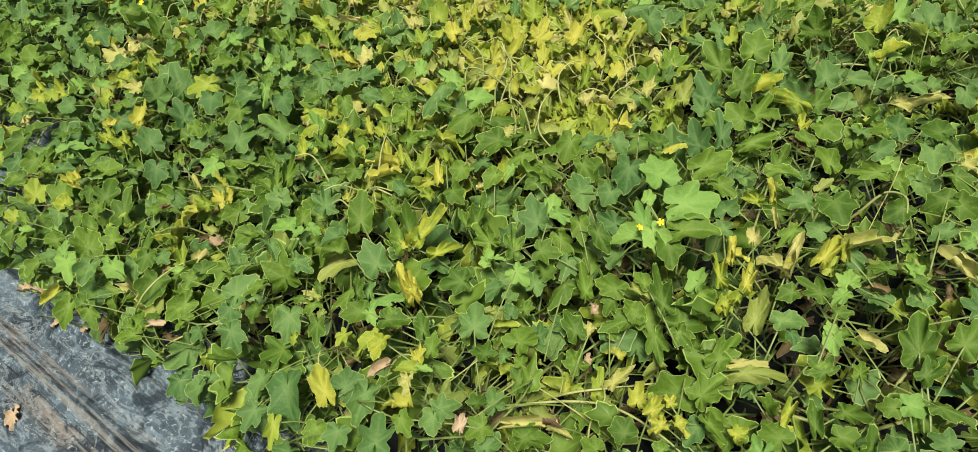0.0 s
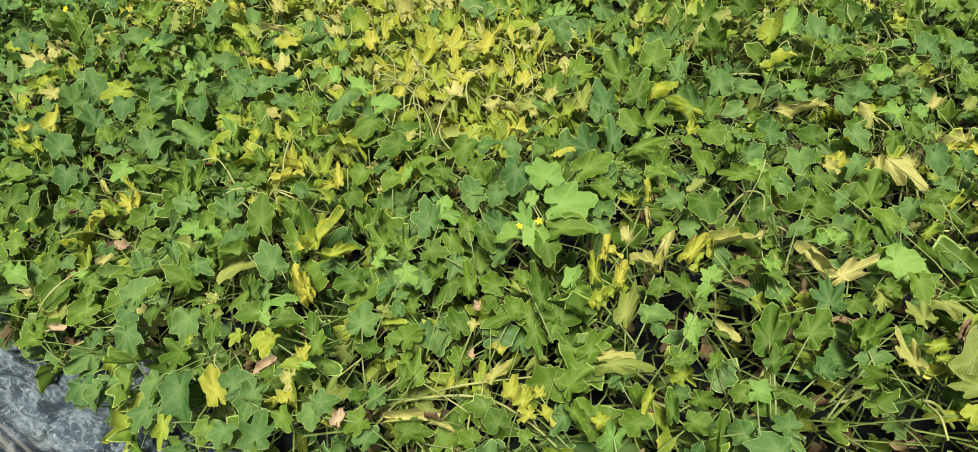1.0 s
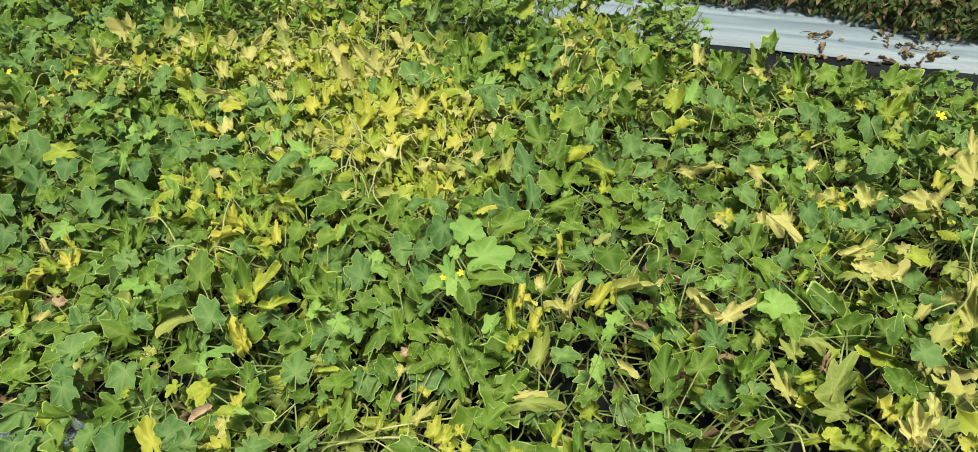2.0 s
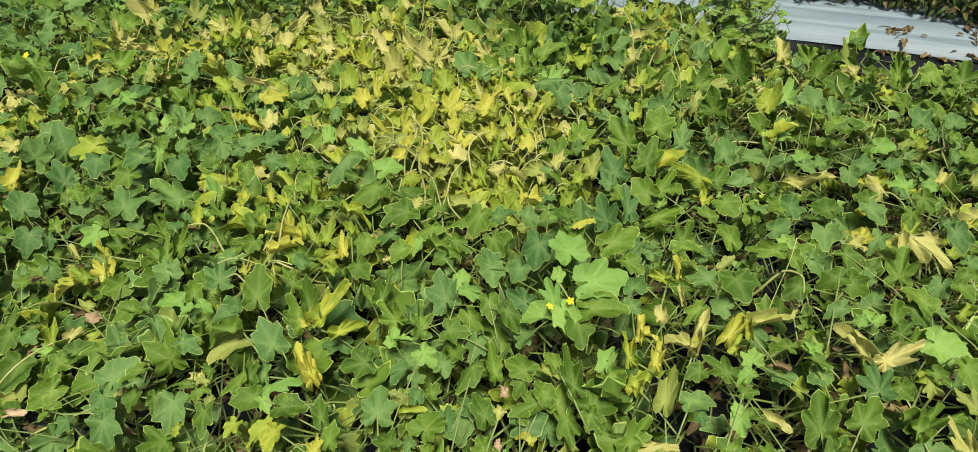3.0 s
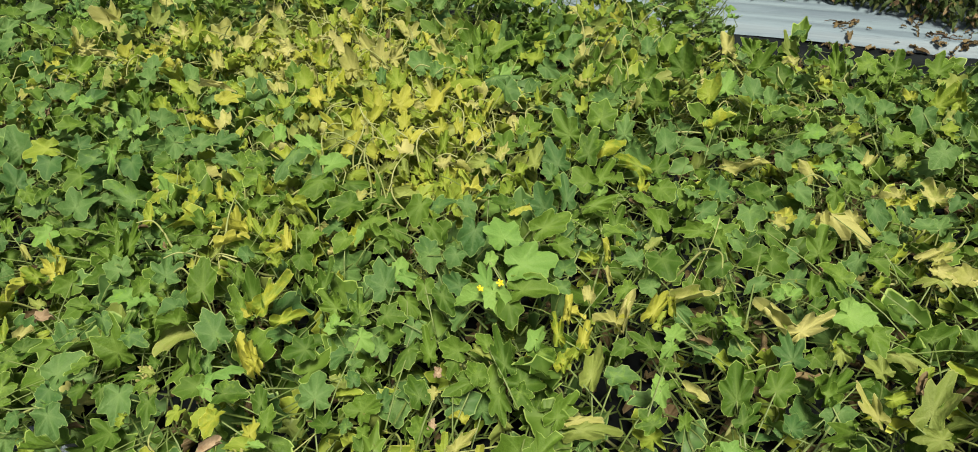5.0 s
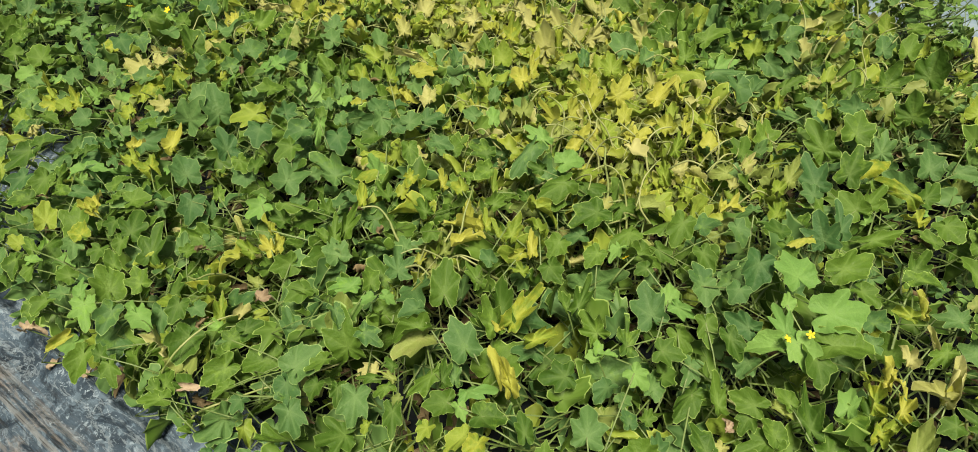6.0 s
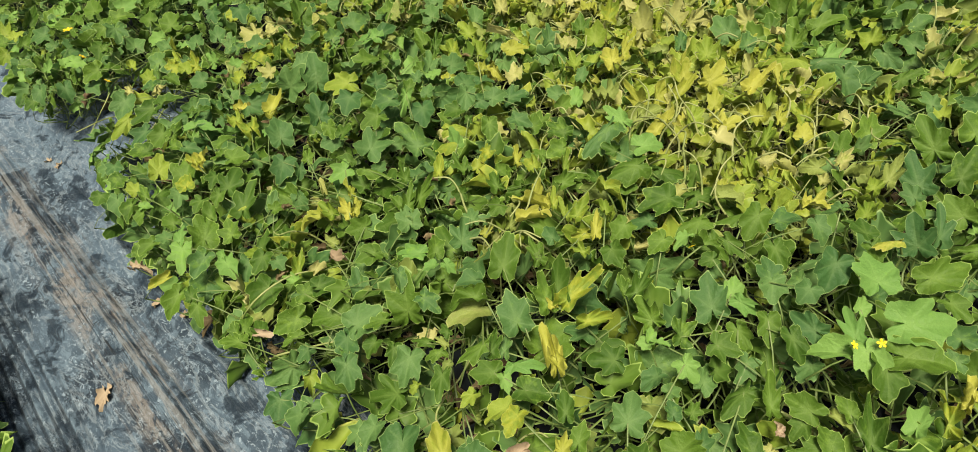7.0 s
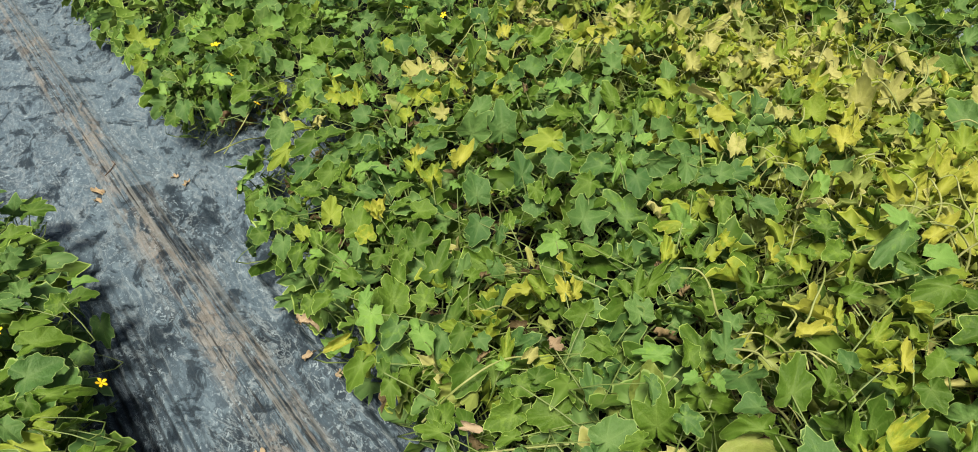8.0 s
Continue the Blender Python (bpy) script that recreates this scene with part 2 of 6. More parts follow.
def leaf_arrays(rng, segments=44, rings=(0.4, 0.75, 0.92, 1.0), kind="lobed", wide=1.0, roll=0.8, arch=0.5, wave=0.06, cup=0.1):
    """A melon blade of unit length from the stalk's end: blunt lobes, sinuate margin, bent across (roll) and along (arch)."""
    fine, smooth = margin(rng, kind)
    veins = (0, 56, 112)
    verts, rim, vein = [(0.0, 0.0, 0.0)], [0.0], [1.0]
    p1, p2, p3, p4 = (rng.uniform(0, 6.3) for _ in range(4))
    lobes, teeth, ruffle = rng.randint(3, 5), rng.randint(15, 18), rng.randint(9, 12)
    roll, arch = roll * rng.uniform(0.6, 1.35) + 1e-4, arch * rng.uniform(0.4, 1.5) + 1e-4
    skew = rng.uniform(-0.25, 0.25)
    steps = np.linspace(-180, 180, segments + 1)[:-1] + 180.0 / segments
    for v in (0, 56, -56, 112, -112):
        steps[np.argmin(abs(steps - v))] = v
    for s in rings:
        for d in steps:
            a = math.radians(d)
            tooth = 0.034 * math.sin(a * teeth + p3) + 0.022 * math.sin(a * 25 + p1) + 0.03 * math.sin(a * 7 + p4)
            r = float(np.interp(d, fine, smooth)) * s * (1 + tooth * s**2)
            x, y = r * math.sin(a), r * math.cos(a)
            near = min(abs(abs(d) - v) for v in veins)
            z = 0.022 * math.sin(min(near, 28) / 28 * math.pi / 2) ** 2 * s + cup * r * r + 0.6 * wave * s**6 * math.sin(ruffle * a + p3)
            z += 0.8 * wave * s**3 * math.sin(lobes * a + p1) + 0.6 * wave * s**5 * math.sin((lobes * 2 + 1) * a + p2) + skew * x * y * 0.6
            x, z = math.sin(x * roll) / roll, z * math.cos(x * roll) + (1 - math.cos(x * roll)) / roll
            y, z = math.sin(y * arch) / arch, z * math.cos(y * arch) - (1 - math.cos(y * arch)) / arch
            verts.append((x, y, z))
            rim.append(1.0 if s == 1.0 else 0.0)
            vein.append((1.0 if near < 1e-6 else 0.0) * (1 - 0.7 * s))
    n, faces = segments, []
    for i in range(n - 1):
        faces.append((0, 1 + i, 2 + i))
        for k in range(len(rings) - 1):
            a, b = 1 + k * n, 1 + (k + 1) * n
            faces.append((a + i, b + i, b + i + 1, a + i + 1))
    out = np.array(verts)
    out[:, 0] *= wide / max(1e-6, np.ptp(out[:, 0]))
    out[:, 1:] *= 1.0 / max(0.35, out[:, 1].max())
    return out, [tuple(reversed(f)) for f in faces], np.array(rim), np.array(vein)


RNG = random.Random(11)
SHAPES, LOW = {}, {}
for form, count, kinds, made in (
    ("flat", 16, ("shallow", "shallow", "lobed"), dict(wide=1.0, roll=0.55, arch=0.55, wave=0.075, cup=0.05)),
    ("lobed", 16, ("lobed", "deep"), dict(wide=1.08, roll=0.55, arch=0.5, wave=0.075, cup=0.04)),
    ("cupped", 14, ("shallow", "lobed", "deep"), dict(wide=0.85, roll=1.15, arch=-0.3, wave=0.15, cup=0.12)),
    ("drooped", 8, ("shallow", "lobed"), dict(wide=0.75, roll=-0.8, arch=0.8, wave=0.08, cup=0.0)),
    ("curled", 14, ("lobed", "deep"), dict(wide=0.75, roll=1.9, arch=0.8, wave=0.26, cup=0.2)),
    ("rolled", 8, ("shallow", "lobed"), dict(wide=0.42, roll=3.4, arch=0.5, wave=0.13, cup=0.12)),
):
    for grid, segments, rings in ((SHAPES, 52, (0.55, 0.95, 1.0)), (LOW, 26, (0.9, 1.0))):
        grid[form] = [leaf_arrays(RNG, segments, rings, kinds[n % len(kinds)], **made) for n in range(count)]
SHAPES["ovate"] = LOW["ovate"] = [leaf_arrays(RNG, 12, (0.6, 1.0), "ovate", 0.66, 0.6, 0.8, 0.05, 0.05) for _ in range(4)]
LEAF_MESH = {}


def leaf_mesh(form, n, kind):
    key = (form, n, kind)
    if key not in LEAF_MESH:
        v, f, rim, vein = SHAPES[form][n]
        LEAF_MESH[key] = mesh_of("leaf_" + kind, v, f, LEAF[kind], rim=rim, vein=vein)
    return LEAF_MESH[key]


def tube_arrays(points, radii, sides=6):
    """A round stalk along points."""
    pts = [Vector(p) for p in points]
    verts, faces = [], []
    for i, p in enumerate(pts):
        way = (pts[min(i + 1, len(pts) - 1)] - pts[max(i - 1, 0)]).normalized()
        u = way.orthogonal().normalized()
        w = way.cross(u)
        for k in range(sides):
            a = 2 * math.pi * k / sides
            verts.append(p + radii[i] * (math.cos(a) * u + math.sin(a) * w))
    for i in range(len(pts) - 1):
        for k in range(sides):
            k2 = (k + 1) % sides
            faces.append((i * sides + k, i * sides + k2, (i + 1) * sides + k2, (i + 1) * sides + k))
    n = len(verts)
    return np.array([tuple(v) for v in verts]), faces, np.zeros(n), np.zeros(n)


# Stalks of unit length from the blade's foot downwards, with a slow bend.
STALKS = []
for _ in range(6):
    bx, by = RNG.uniform(-0.13, 0.13), RNG.uniform(-0.13, 0.13)
    STALKS.append(tube_arrays([(bx * math.sin(u * math.pi), by * math.sin(u * math.pi), -u) for u in (0, 0.2, 0.45, 0.7, 1.0)], [0.0014, 0.0016, 0.0018, 0.0021, 0.0024], 5))
STALK_MESH = {}


def stalk_mesh(n, mat):
    if (n, mat.name) not in STALK_MESH:
        v, f, _, _ = STALKS[n]
        STALK_MESH[n, mat.name] = mesh_of("petiole", v, f, mat)
    return STALK_MESH[n, mat.name]


# ---- ground ----
def bump_noise(x, y, z=0.0):
    return noise.noise((x, y, z))


def sheet(name, material, x0, x1, y0, y1, dx, dy, height, label, category):
    nx, ny = int((x1 - x0) / dx) + 1, int((y1 - y0) / dy) + 1
    xs, ys = np.linspace(x0, x1, nx), np.linspace(y0, y1, ny)
    verts = [(x, y, height(x, y)) for y in ys for x in xs]
    faces = [(j * nx + i, j * nx + i + 1, (j + 1) * nx + i + 1, (j + 1) * nx + i) for j in range(ny - 1) for i in range(nx - 1)]
    return tagged(new(name, mesh_of(name, verts, faces, material)), label, category, kind="structure")


def smooth01(v):
    v = min(1.0, max(0.0, v))
    return v * v * (3 - 2 * v)


def bed_height(x):
    """Low raised beds either side of the trodden aisle."""
    return 0.09 * smooth01((x - 0.10) / 0.25) * smooth01((2.75 - x) / 0.3) + 0.08 * smooth01((-0.42 - x) / 0.25)


def aisle_height(x, y):
    z = bed_height(x)
    near = math.exp(-(((x + 0.085) / 0.06) ** 2))
    z += near * (0.006 + 0.005 * bump_noise(x * 46, y * 0.7) + 0.003 * bump_noise(x * 95, y * 1.1, 3))
    z += 0.005 * bump_noise(x * 12, y * 2.2, 5) + 0.003 * bump_noise(x * 40, y * 6, 8) + 0.0015 * bump_noise(x * 90, y * 16, 18)
    ribs = smooth01((-0.20 - x) / 0.08) * smooth01((3.0 - y) / 0.6)
    z += ribs * 0.004 * math.sin(x * 230 + 2.6 * bump_noise(x * 2, y * 1.3))
    fold = x + 0.047 + 0.010 * bump_noise(0, y * 0.9, 4)
    z -= (0.006 + 0.008 * smooth01((3.0 - y) / 0.8)) * math.exp(-((fold / 0.004) ** 2)) - 0.008 * math.exp(-(((fold - 0.012) / 0.008) ** 2))
    lip = x - (0.092 + 0.02 * bump_noise(0, y * 1.2, 9) + 0.012 * bump_noise(3, y * 6.0, 2))
    near_end = smooth01((3.1 - y) / 0.8)
    z += near_end * (0.010 * math.exp(-((lip / 0.014) ** 2)) - 0.010 * math.exp(-(((lip - 0.022) / 0.012) ** 2)))
    return z


ground = sheet("ground", SOIL, -40, 40, -40, 40, 2.0, 2.0, lambda x, y: -0.05, "bare dark field soil", "ground")
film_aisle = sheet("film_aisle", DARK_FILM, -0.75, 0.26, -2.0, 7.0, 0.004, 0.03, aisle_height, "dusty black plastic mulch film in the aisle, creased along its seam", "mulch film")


def bed_film_height(x, y):
    return bed_height(x) + 0.008 * bump_noise(x * 9, y * 5, 2) + 0.004 * bump_noise(x * 25, y * 12, 4) - 0.006


film_bed = sheet("film_bed", BLACK_FILM, 0.24, 2.47, -2.0, 7.0, 0.04, 0.06, bed_film_height, "black plastic mulch film under the melon plants", "mulch film")

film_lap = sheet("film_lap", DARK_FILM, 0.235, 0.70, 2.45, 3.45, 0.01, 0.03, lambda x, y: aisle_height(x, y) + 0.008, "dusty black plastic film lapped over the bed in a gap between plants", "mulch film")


film_edge = sheet("film_edge", BLACK_FILM, 2.45, 2.88, -2.0, 7.0, 0.012, 0.05, lambda x, y: bed_film_height(x, y) + 0.004, "black plastic film between the bed and the white film", "mulch film")


def white_height(x, y):
    z = 0.035 * smooth01((x - 2.82) / 0.05) + 0.009 * bump_noise(x * 20, y * 1.3, 7) + 0.003 * bump_noise(x * 60, y * 2.0, 1)
    return z + 0.05 * smooth01((x - 3.25) / 0.3)


film_white = sheet("film_white", WHITE_FILM, 2.82, 4.9, -2.5, 6.0, 0.012, 0.05, white_height, "weathered white plastic mulch film with grey streaks", "mulch film")


# ---- the melon bed ----
def lerp_table(table, x):
    for (a, u), (b, v) in zip(table, table[1:]):
        if x <= b:
            return u + (v - u) * max(0.0, (x - a)) / (b - a)
    return table[-1][1]


CROWN = [(0.02, 0.10), (0.12, 0.27), (0.30, 0.34), (0.65, 0.40), (0.95, 0.44), (1.30, 0.36), (1.60, 0.29), (2.00, 0.25), (2.35, 0.20), (2.75, 0.16)]


def left_edge(y):
    gap = math.exp(-(((y - 2.90) / 0.20) ** 2))
    return 0.12 + 0.44 * gap + 0.10 * smooth01((y - 2.6) / 1.2) + 0.035 * bump_noise(0.3, y * 3.1, 6)


def canopy(x, y):
    """Height of the leaf tops."""
    z = lerp_table(CROWN, x - (left_edge(y) - 0.05) * max(0.0, 1 - (x - 0.1) / 0.6))
    z += 0.11 * smooth01((x - 1.6) / 0.5) * smooth01((y - 0.35) / 0.4)
    return z + 0.06 * bump_noise(x * 2.6, y * 2.6, 12) + 0.055 * bump_noise(x * 6.5, y * 6.5, 15)


# Where the bed is going over: x, y, radius x, radius y, how yellow, how dry
FADING = [
    (1.08, 0.96, 0.16, 0.16, 0.7, 0.1), (1.72, 1.30, 0.26, 0.26, 0.9, 0.35),
    (1.45, 1.00, 0.36, 0.38, 1.00, 0.1), (1.20, 0.82, 0.26, 0.22, 0.9, 0.1), (1.75, 1.70, 0.45, 0.60, 0.95, 0.5), (1.20, 1.32, 0.26, 0.26, 0.75, 0.1), (0.93, 1.08, 0.18, 0.26, 0.6, 0.1),
]
FADING += [
    (0.74, 1.06, 0.13, 0.18, 0.52, 0.1), (1.52, 2.40, 0.40, 0.35, 0.7, 0.5), (0.95, -0.56, 0.22, 0.17, 0.66, 0.7), (1.38, -0.62, 0.34, 0.19, 0.64, 0.75), (0.76, -0.42, 0.12, 0.10, 0.5, 0.6), (0.95, -0.02, 0.14, 0.16, 0.55, 0.7), (1.34, -0.28, 0.22, 0.18, 0.5, 0.8), (0.66, -0.42, 0.14, 0.12, 0.5, 0.5), (0.46, 0.50, 0.16, 0.18, 0.55, 0.3),
    (0.30, 0.84, 0.08, 0.10, 0.6, 0.2), (0.32, 1.50, 0.28, 0.55, 0.18, 0.1), (0.44, 1.50, 0.12, 0.16, 0.36, 0.4), (1.00, 2.35, 0.25, 0.35, 0.45, 0.3), (2.05, 0.35, 0.35, 0.5, 0.5, 0.3),
]


def fading(x, y):
    old = dried = 0.0
    for cx, cy, rx, ry, a, b in FADING:
        w = math.exp(-(((x - cx) / rx) ** 2 + ((y - cy) / ry) ** 2))
        old, dried = max(old, a * w), max(dried, b * w)
    return old + 0.16 * bump_noise(x * 4, y * 4, 21), dried


class Darts:
    """Points no nearer to one another than a gap."""

    def __init__(self, gap):
        self.gap, self.cells = gap, {}

    def free(self, x, y, gap=None):
        g = gap or self.gap
        i, j = int(x // self.gap), int(y // self.gap)
        return all((x - px) ** 2 + (y - py) ** 2 >= g * g for a in (-1, 0, 1) for b in (-1, 0, 1) for px, py in self.cells.get((i + a, j + b), ()))

    def add(self, x, y):
        self.cells.setdefault((int(x // self.gap), int(y // self.gap)), []).append((x, y))


PLANTS = {}


def plant_near(x, y, bed):
    """The plant whose vines cover this spot; its Empty stands at its root."""
    if bed == "main":
        i, j = (0 if x < 1.25 else 1), math.floor((y + 1.6) / 0.62)
        root = (0.75 if i == 0 else 1.8, -1.6 + 0.62 * (j + 0.5), 0.08)
    elif bed == "left":
        i, j = -1, math.floor((y + 1.6) / 0.8)
        root = (-0.75, -1.6 + 0.8 * (j + 0.5), 0.07)
    else:
        i, j = 5, math.floor((y + 2.6) / 0.7)
        root = (3.28, -2.6 + 0.7 * (j + 0.5), 0.08)
    if (i, j) not in PLANTS:
        ob = new("far_row_plant" if bed == "far" else "melon_plant")
        ob.location = root
        PLANTS[i, j] = dict(ob=ob, root=Vector(root), leaves=0, far=[], old=[], bed=bed)
    return PLANTS[i, j]


def grow(x, y, z, size, turns, kind, form, bed="main", near=True, stalk_foot=None, broad=1.0):
    """One leaf on its stalk."""
    plant = plant_near(x, y, bed)
    n = RNG.randrange(len(SHAPES[form]))
    m = pose(x, y, z, *turns) @ Matrix.Diagonal((size * broad, size, size, 1))
    base = bed_height(x) + 0.015
    foot = Vector((x, y, 0)) + (plant["root"] - Vector((x, y, 0))) * RNG.uniform(0.0, 0.05) + Vector((RNG.uniform(-0.02, 0.02), RNG.uniform(-0.02, 0.02), 0))
    foot.x = max(foot.x, left_edge(y) + 0.06) if bed == "main" else min(foot.x, -0.46) if bed == "left" else x + 0.05
    if stalk_foot is not None:
        foot = Vector(stalk_foot)
    foot.z = z - 0.05 if bed == "far" else min(base, z - 0.03)
    down = foot - m.translation
    if down.length > 0.09 and fading(x, y)[0] < 0.45:
        down *= RNG.uniform(0.08, 0.15) / max(down.length, 0.15)
    stem = Matrix.Translation(m.translation) @ (-down).to_track_quat("Z", "Y").to_matrix().to_4x4() @ Matrix.Diagonal((1, 1, down.length, 1))
    mat = STEM_PALE if fading(x, y)[0] > 0.45 else STEM
    k = RNG.randrange(len(STALKS))
    plant["old"].append(kind in ("yellow", "cream", "dry", "olive"))
    if near and plant["leaves"] < (40 if bed == "far" else 60 if bed == "left" else 200 if -0.6 < plant["root"].y < 2.1 else 140):
        plant["leaves"] += 1
        inv = Matrix.Translation(-plant["root"])
        leaf = part("leaf", leaf_mesh(form, n, kind), plant["ob"], inv @ m)
        part("petiole", stalk_mesh(k, mat), leaf, m.inverted() @ stem)
    else:
        plant["far"].append((LOW[form][n], m, LEAF[kind]))
        if bed != "far" or RNG.random() < 0.12:
            plant["far"].append((STALKS[k], stem, mat))


def pick(x, y, low):
    """The state of a leaf by where it grows, and the form that goes with it."""
    old, dried = fading(x, y)
    old += 0.03 * low
    u = RNG.random()
    if low and u < (0.05, 0.12)[low - 1] + 0.18 * dried * low:
        return "dry", "rolled"
    if old > 0.62:
        kind = RNG.choices(("yellow", "cream", "olive", "pale"), (1.3 * (1 - dried) + 0.4, 2.4 * dried + 0.2, 3.4, 0.8 + 1.5 * dried))[0]
    elif old > 0.34:
        kind = RNG.choices(("olive", "yellow", "cream", "green", "blue", "pale"), (2.4, 0.3, 0.8 * dried + 0.1, 3.6, 1.6, 1.2))[0]
    elif old > 0.12:
        kind = RNG.choices(("green", "olive", "blue", "young", "cream", "pale"), (5, 1.3, 2.6, 0.3, 0.2, 0.7))[0]
    else:
        kind = RNG.choices(("green", "blue", "olive", "young"), (5, 5, 0.4, 0.45 + 1.2 * smooth01((y - 1.5) / 0.8)))[0]
    if kind in ("yellow", "cream"):
        form = RNG.choices(("curled", "cupped", "rolled", "flat"), (2.4, 3.4, 1.4, 1.2))[0]
    elif kind in ("olive", "pale"):
        form = RNG.choices(("curled", "cupped", "flat", "drooped", "rolled"), (4, 3, 1.4, 1, 1))[0]
    else:
        form = RNG.choices(("flat", "lobed", "cupped", "drooped", "curled"), (3, 3, 2.5, 1.5, 0.5))[0]
    return kind, form


PLACED = []


def room_below(x, y, z):
    """How far a chance leaf must sink to leave the leaves that stand out in sight; None where there is no room for it."""
    sink = 0.0
    for px, py, pz, length in PLACED:
        near = math.hypot(px - x, py - y) / length
        if near < 0.3:
            return None
        if near < 1.6:
            sink = max(sink, z - pz + 0.042)
    return sink


def set_leaves(kind, form, *rows):
    """Leaves that stand out singly: place of the stalk's end, length of the blade, how broad it is, and its turns."""
    for x, y, z, length, broad, rx, ry, rz in rows:
        way = pose(0, 0, 0, rx, ry, rz) @ Vector((0, 0.45 * length, 0))
        PLACED.append((x + way.x, y + way.y, z + way.z, length))
        grow(x, y, z, length, (rx, ry, rz), kind, form, "left" if x < -0.2 else "main", broad=broad)


set_leaves("blue", "drooped",
    (0.958, 1.018, 0.495, 0.084, 0.76, -9, -8, 88),
    (1.694, 0.880, 0.321, 0.088, 0.71, 8, 17, -150),
)
set_leaves("blue", "flat",
    (0.742, 1.718, 0.454, 0.052, 1.45, -15, -16, 121),
    (0.674, 1.565, 0.388, 0.085, 1.01, 16, 29, -68),
    (0.812, 1.634, 0.434, 0.057, 1.09, 6, -27, 61),
    (0.867, 1.576, 0.398, 0.060, 1.19, -17, 5, 141),
    (0.833, 1.726, 0.444, 0.041, 1.33, 24, 49, -80),
    (0.817, 2.137, 0.387, 0.061, 0.99, 29, 19, -73),
    (0.969, 2.172, 0.396, 0.042, 1.45, 30, 44, -64),
    (0.937, 2.239, 0.395, 0.049, 1.11, 16, -37, 35),
    (1.043, 1.651, 0.415, 0.057, 1.17, -6, 35, -105),
    (1.010, 1.559, 0.402, 0.052, 1.33, 5, 24, -73),
    (0.971, 1.510, 0.412, 0.059, 0.88, -33, -27, 143),
    (0.972, 1.459, 0.402, 0.038, 1.17, -5, 50, -145),
)
set_leaves("blue", "flat",
    (0.993, 1.431, 0.407, 0.044, 1.16, 16, 32, -103),
    (1.037, 1.525, 0.405, 0.041, 1.17, 0, -2, -121),
    (0.945, 1.295, 0.421, 0.044, 0.97, -10, 15, -165),
    (0.927, 1.663, 0.428, 0.032, 1.05, 36, 6, -52),
    (0.908, 1.601, 0.412, 0.035, 1.15, 31, -3, -62),
    (0.647, 1.148, 0.388, 0.038, 0.98, 22, -1, -36),
    (0.688, 0.947, 0.419, 0.030, 1.08, 35, -20, -23),
    (0.649, 1.746, 0.436, 0.066, 1.00, 60, 15, -14),
    (0.769, 1.806, 0.438, 0.037, 1.12, 2, -16, 63),
    (0.642, 1.686, 0.389, 0.043, 1.41, -8, -43, 83),
    (0.656, 1.527, 0.351, 0.031, 1.20, 15, 54, -78),
    (0.736, 1.556, 0.365, 0.033, 1.17, 1, 53, -119),
)
set_leaves("blue", "flat",
    (0.526, 1.697, 0.366, 0.036, 0.82, -55, -23, 169),
    (1.104, 1.299, 0.400, 0.042, 1.00, 19, -26, -7),
    (1.244, 1.341, 0.363, 0.040, 0.86, 28, 12, -63),
    (0.964, 0.621, 0.433, 0.052, 1.09, 2, -1, -111),
    (0.980, 0.560, 0.448, 0.041, 0.93, -30, 4, 149),
    (1.080, 0.557, 0.412, 0.041, 0.88, -12, 11, 28),
    (0.854, 0.835, 0.399, 0.044, 0.95, -3, -16, 31),
    (0.902, 0.490, 0.458, 0.058, 1.06, -38, -15, 111),
    (0.873, 0.529, 0.413, 0.029, 1.31, 0, -46, 69),
    (1.241, 0.478, 0.363, 0.038, 1.06, 30, -26, -41),
    (1.543, 0.397, 0.302, 0.061, 0.88, 53, 3, -76),
    (1.570, 0.289, 0.270, 0.060, 1.02, 40, 6, -68),
)
set_leaves("blue", "flat",
    (1.574, 0.235, 0.281, 0.057, 0.77, 8, 30, -173),
    (1.161, 0.097, 0.415, 0.042, 0.86, 17, 41, -117),
    (1.069, 0.212, 0.377, 0.035, 0.92, 12, 14, -104),
    (0.969, 0.172, 0.422, 0.042, 1.12, 9, -13, 8),
    (1.072, 0.312, 0.346, 0.038, 1.04, 17, -18, -37),
    (1.020, 0.342, 0.415, 0.039, 0.93, -25, 5, 135),
    (1.558, 0.096, 0.301, 0.041, 0.99, -3, 12, 145),
    (1.790, -0.175, 0.301, 0.025, 1.13, 33, -44, -63),
    (1.873, -0.300, 0.299, 0.054, 1.18, -27, 0, 95),
    (1.650, -0.344, 0.338, 0.057, 1.13, -29, -13, 76),
    (1.619, -0.030, 0.284, 0.045, 1.09, 18, 20, -133),
    (1.603, -0.006, 0.276, 0.041, 1.15, -26, 19, 113),
)
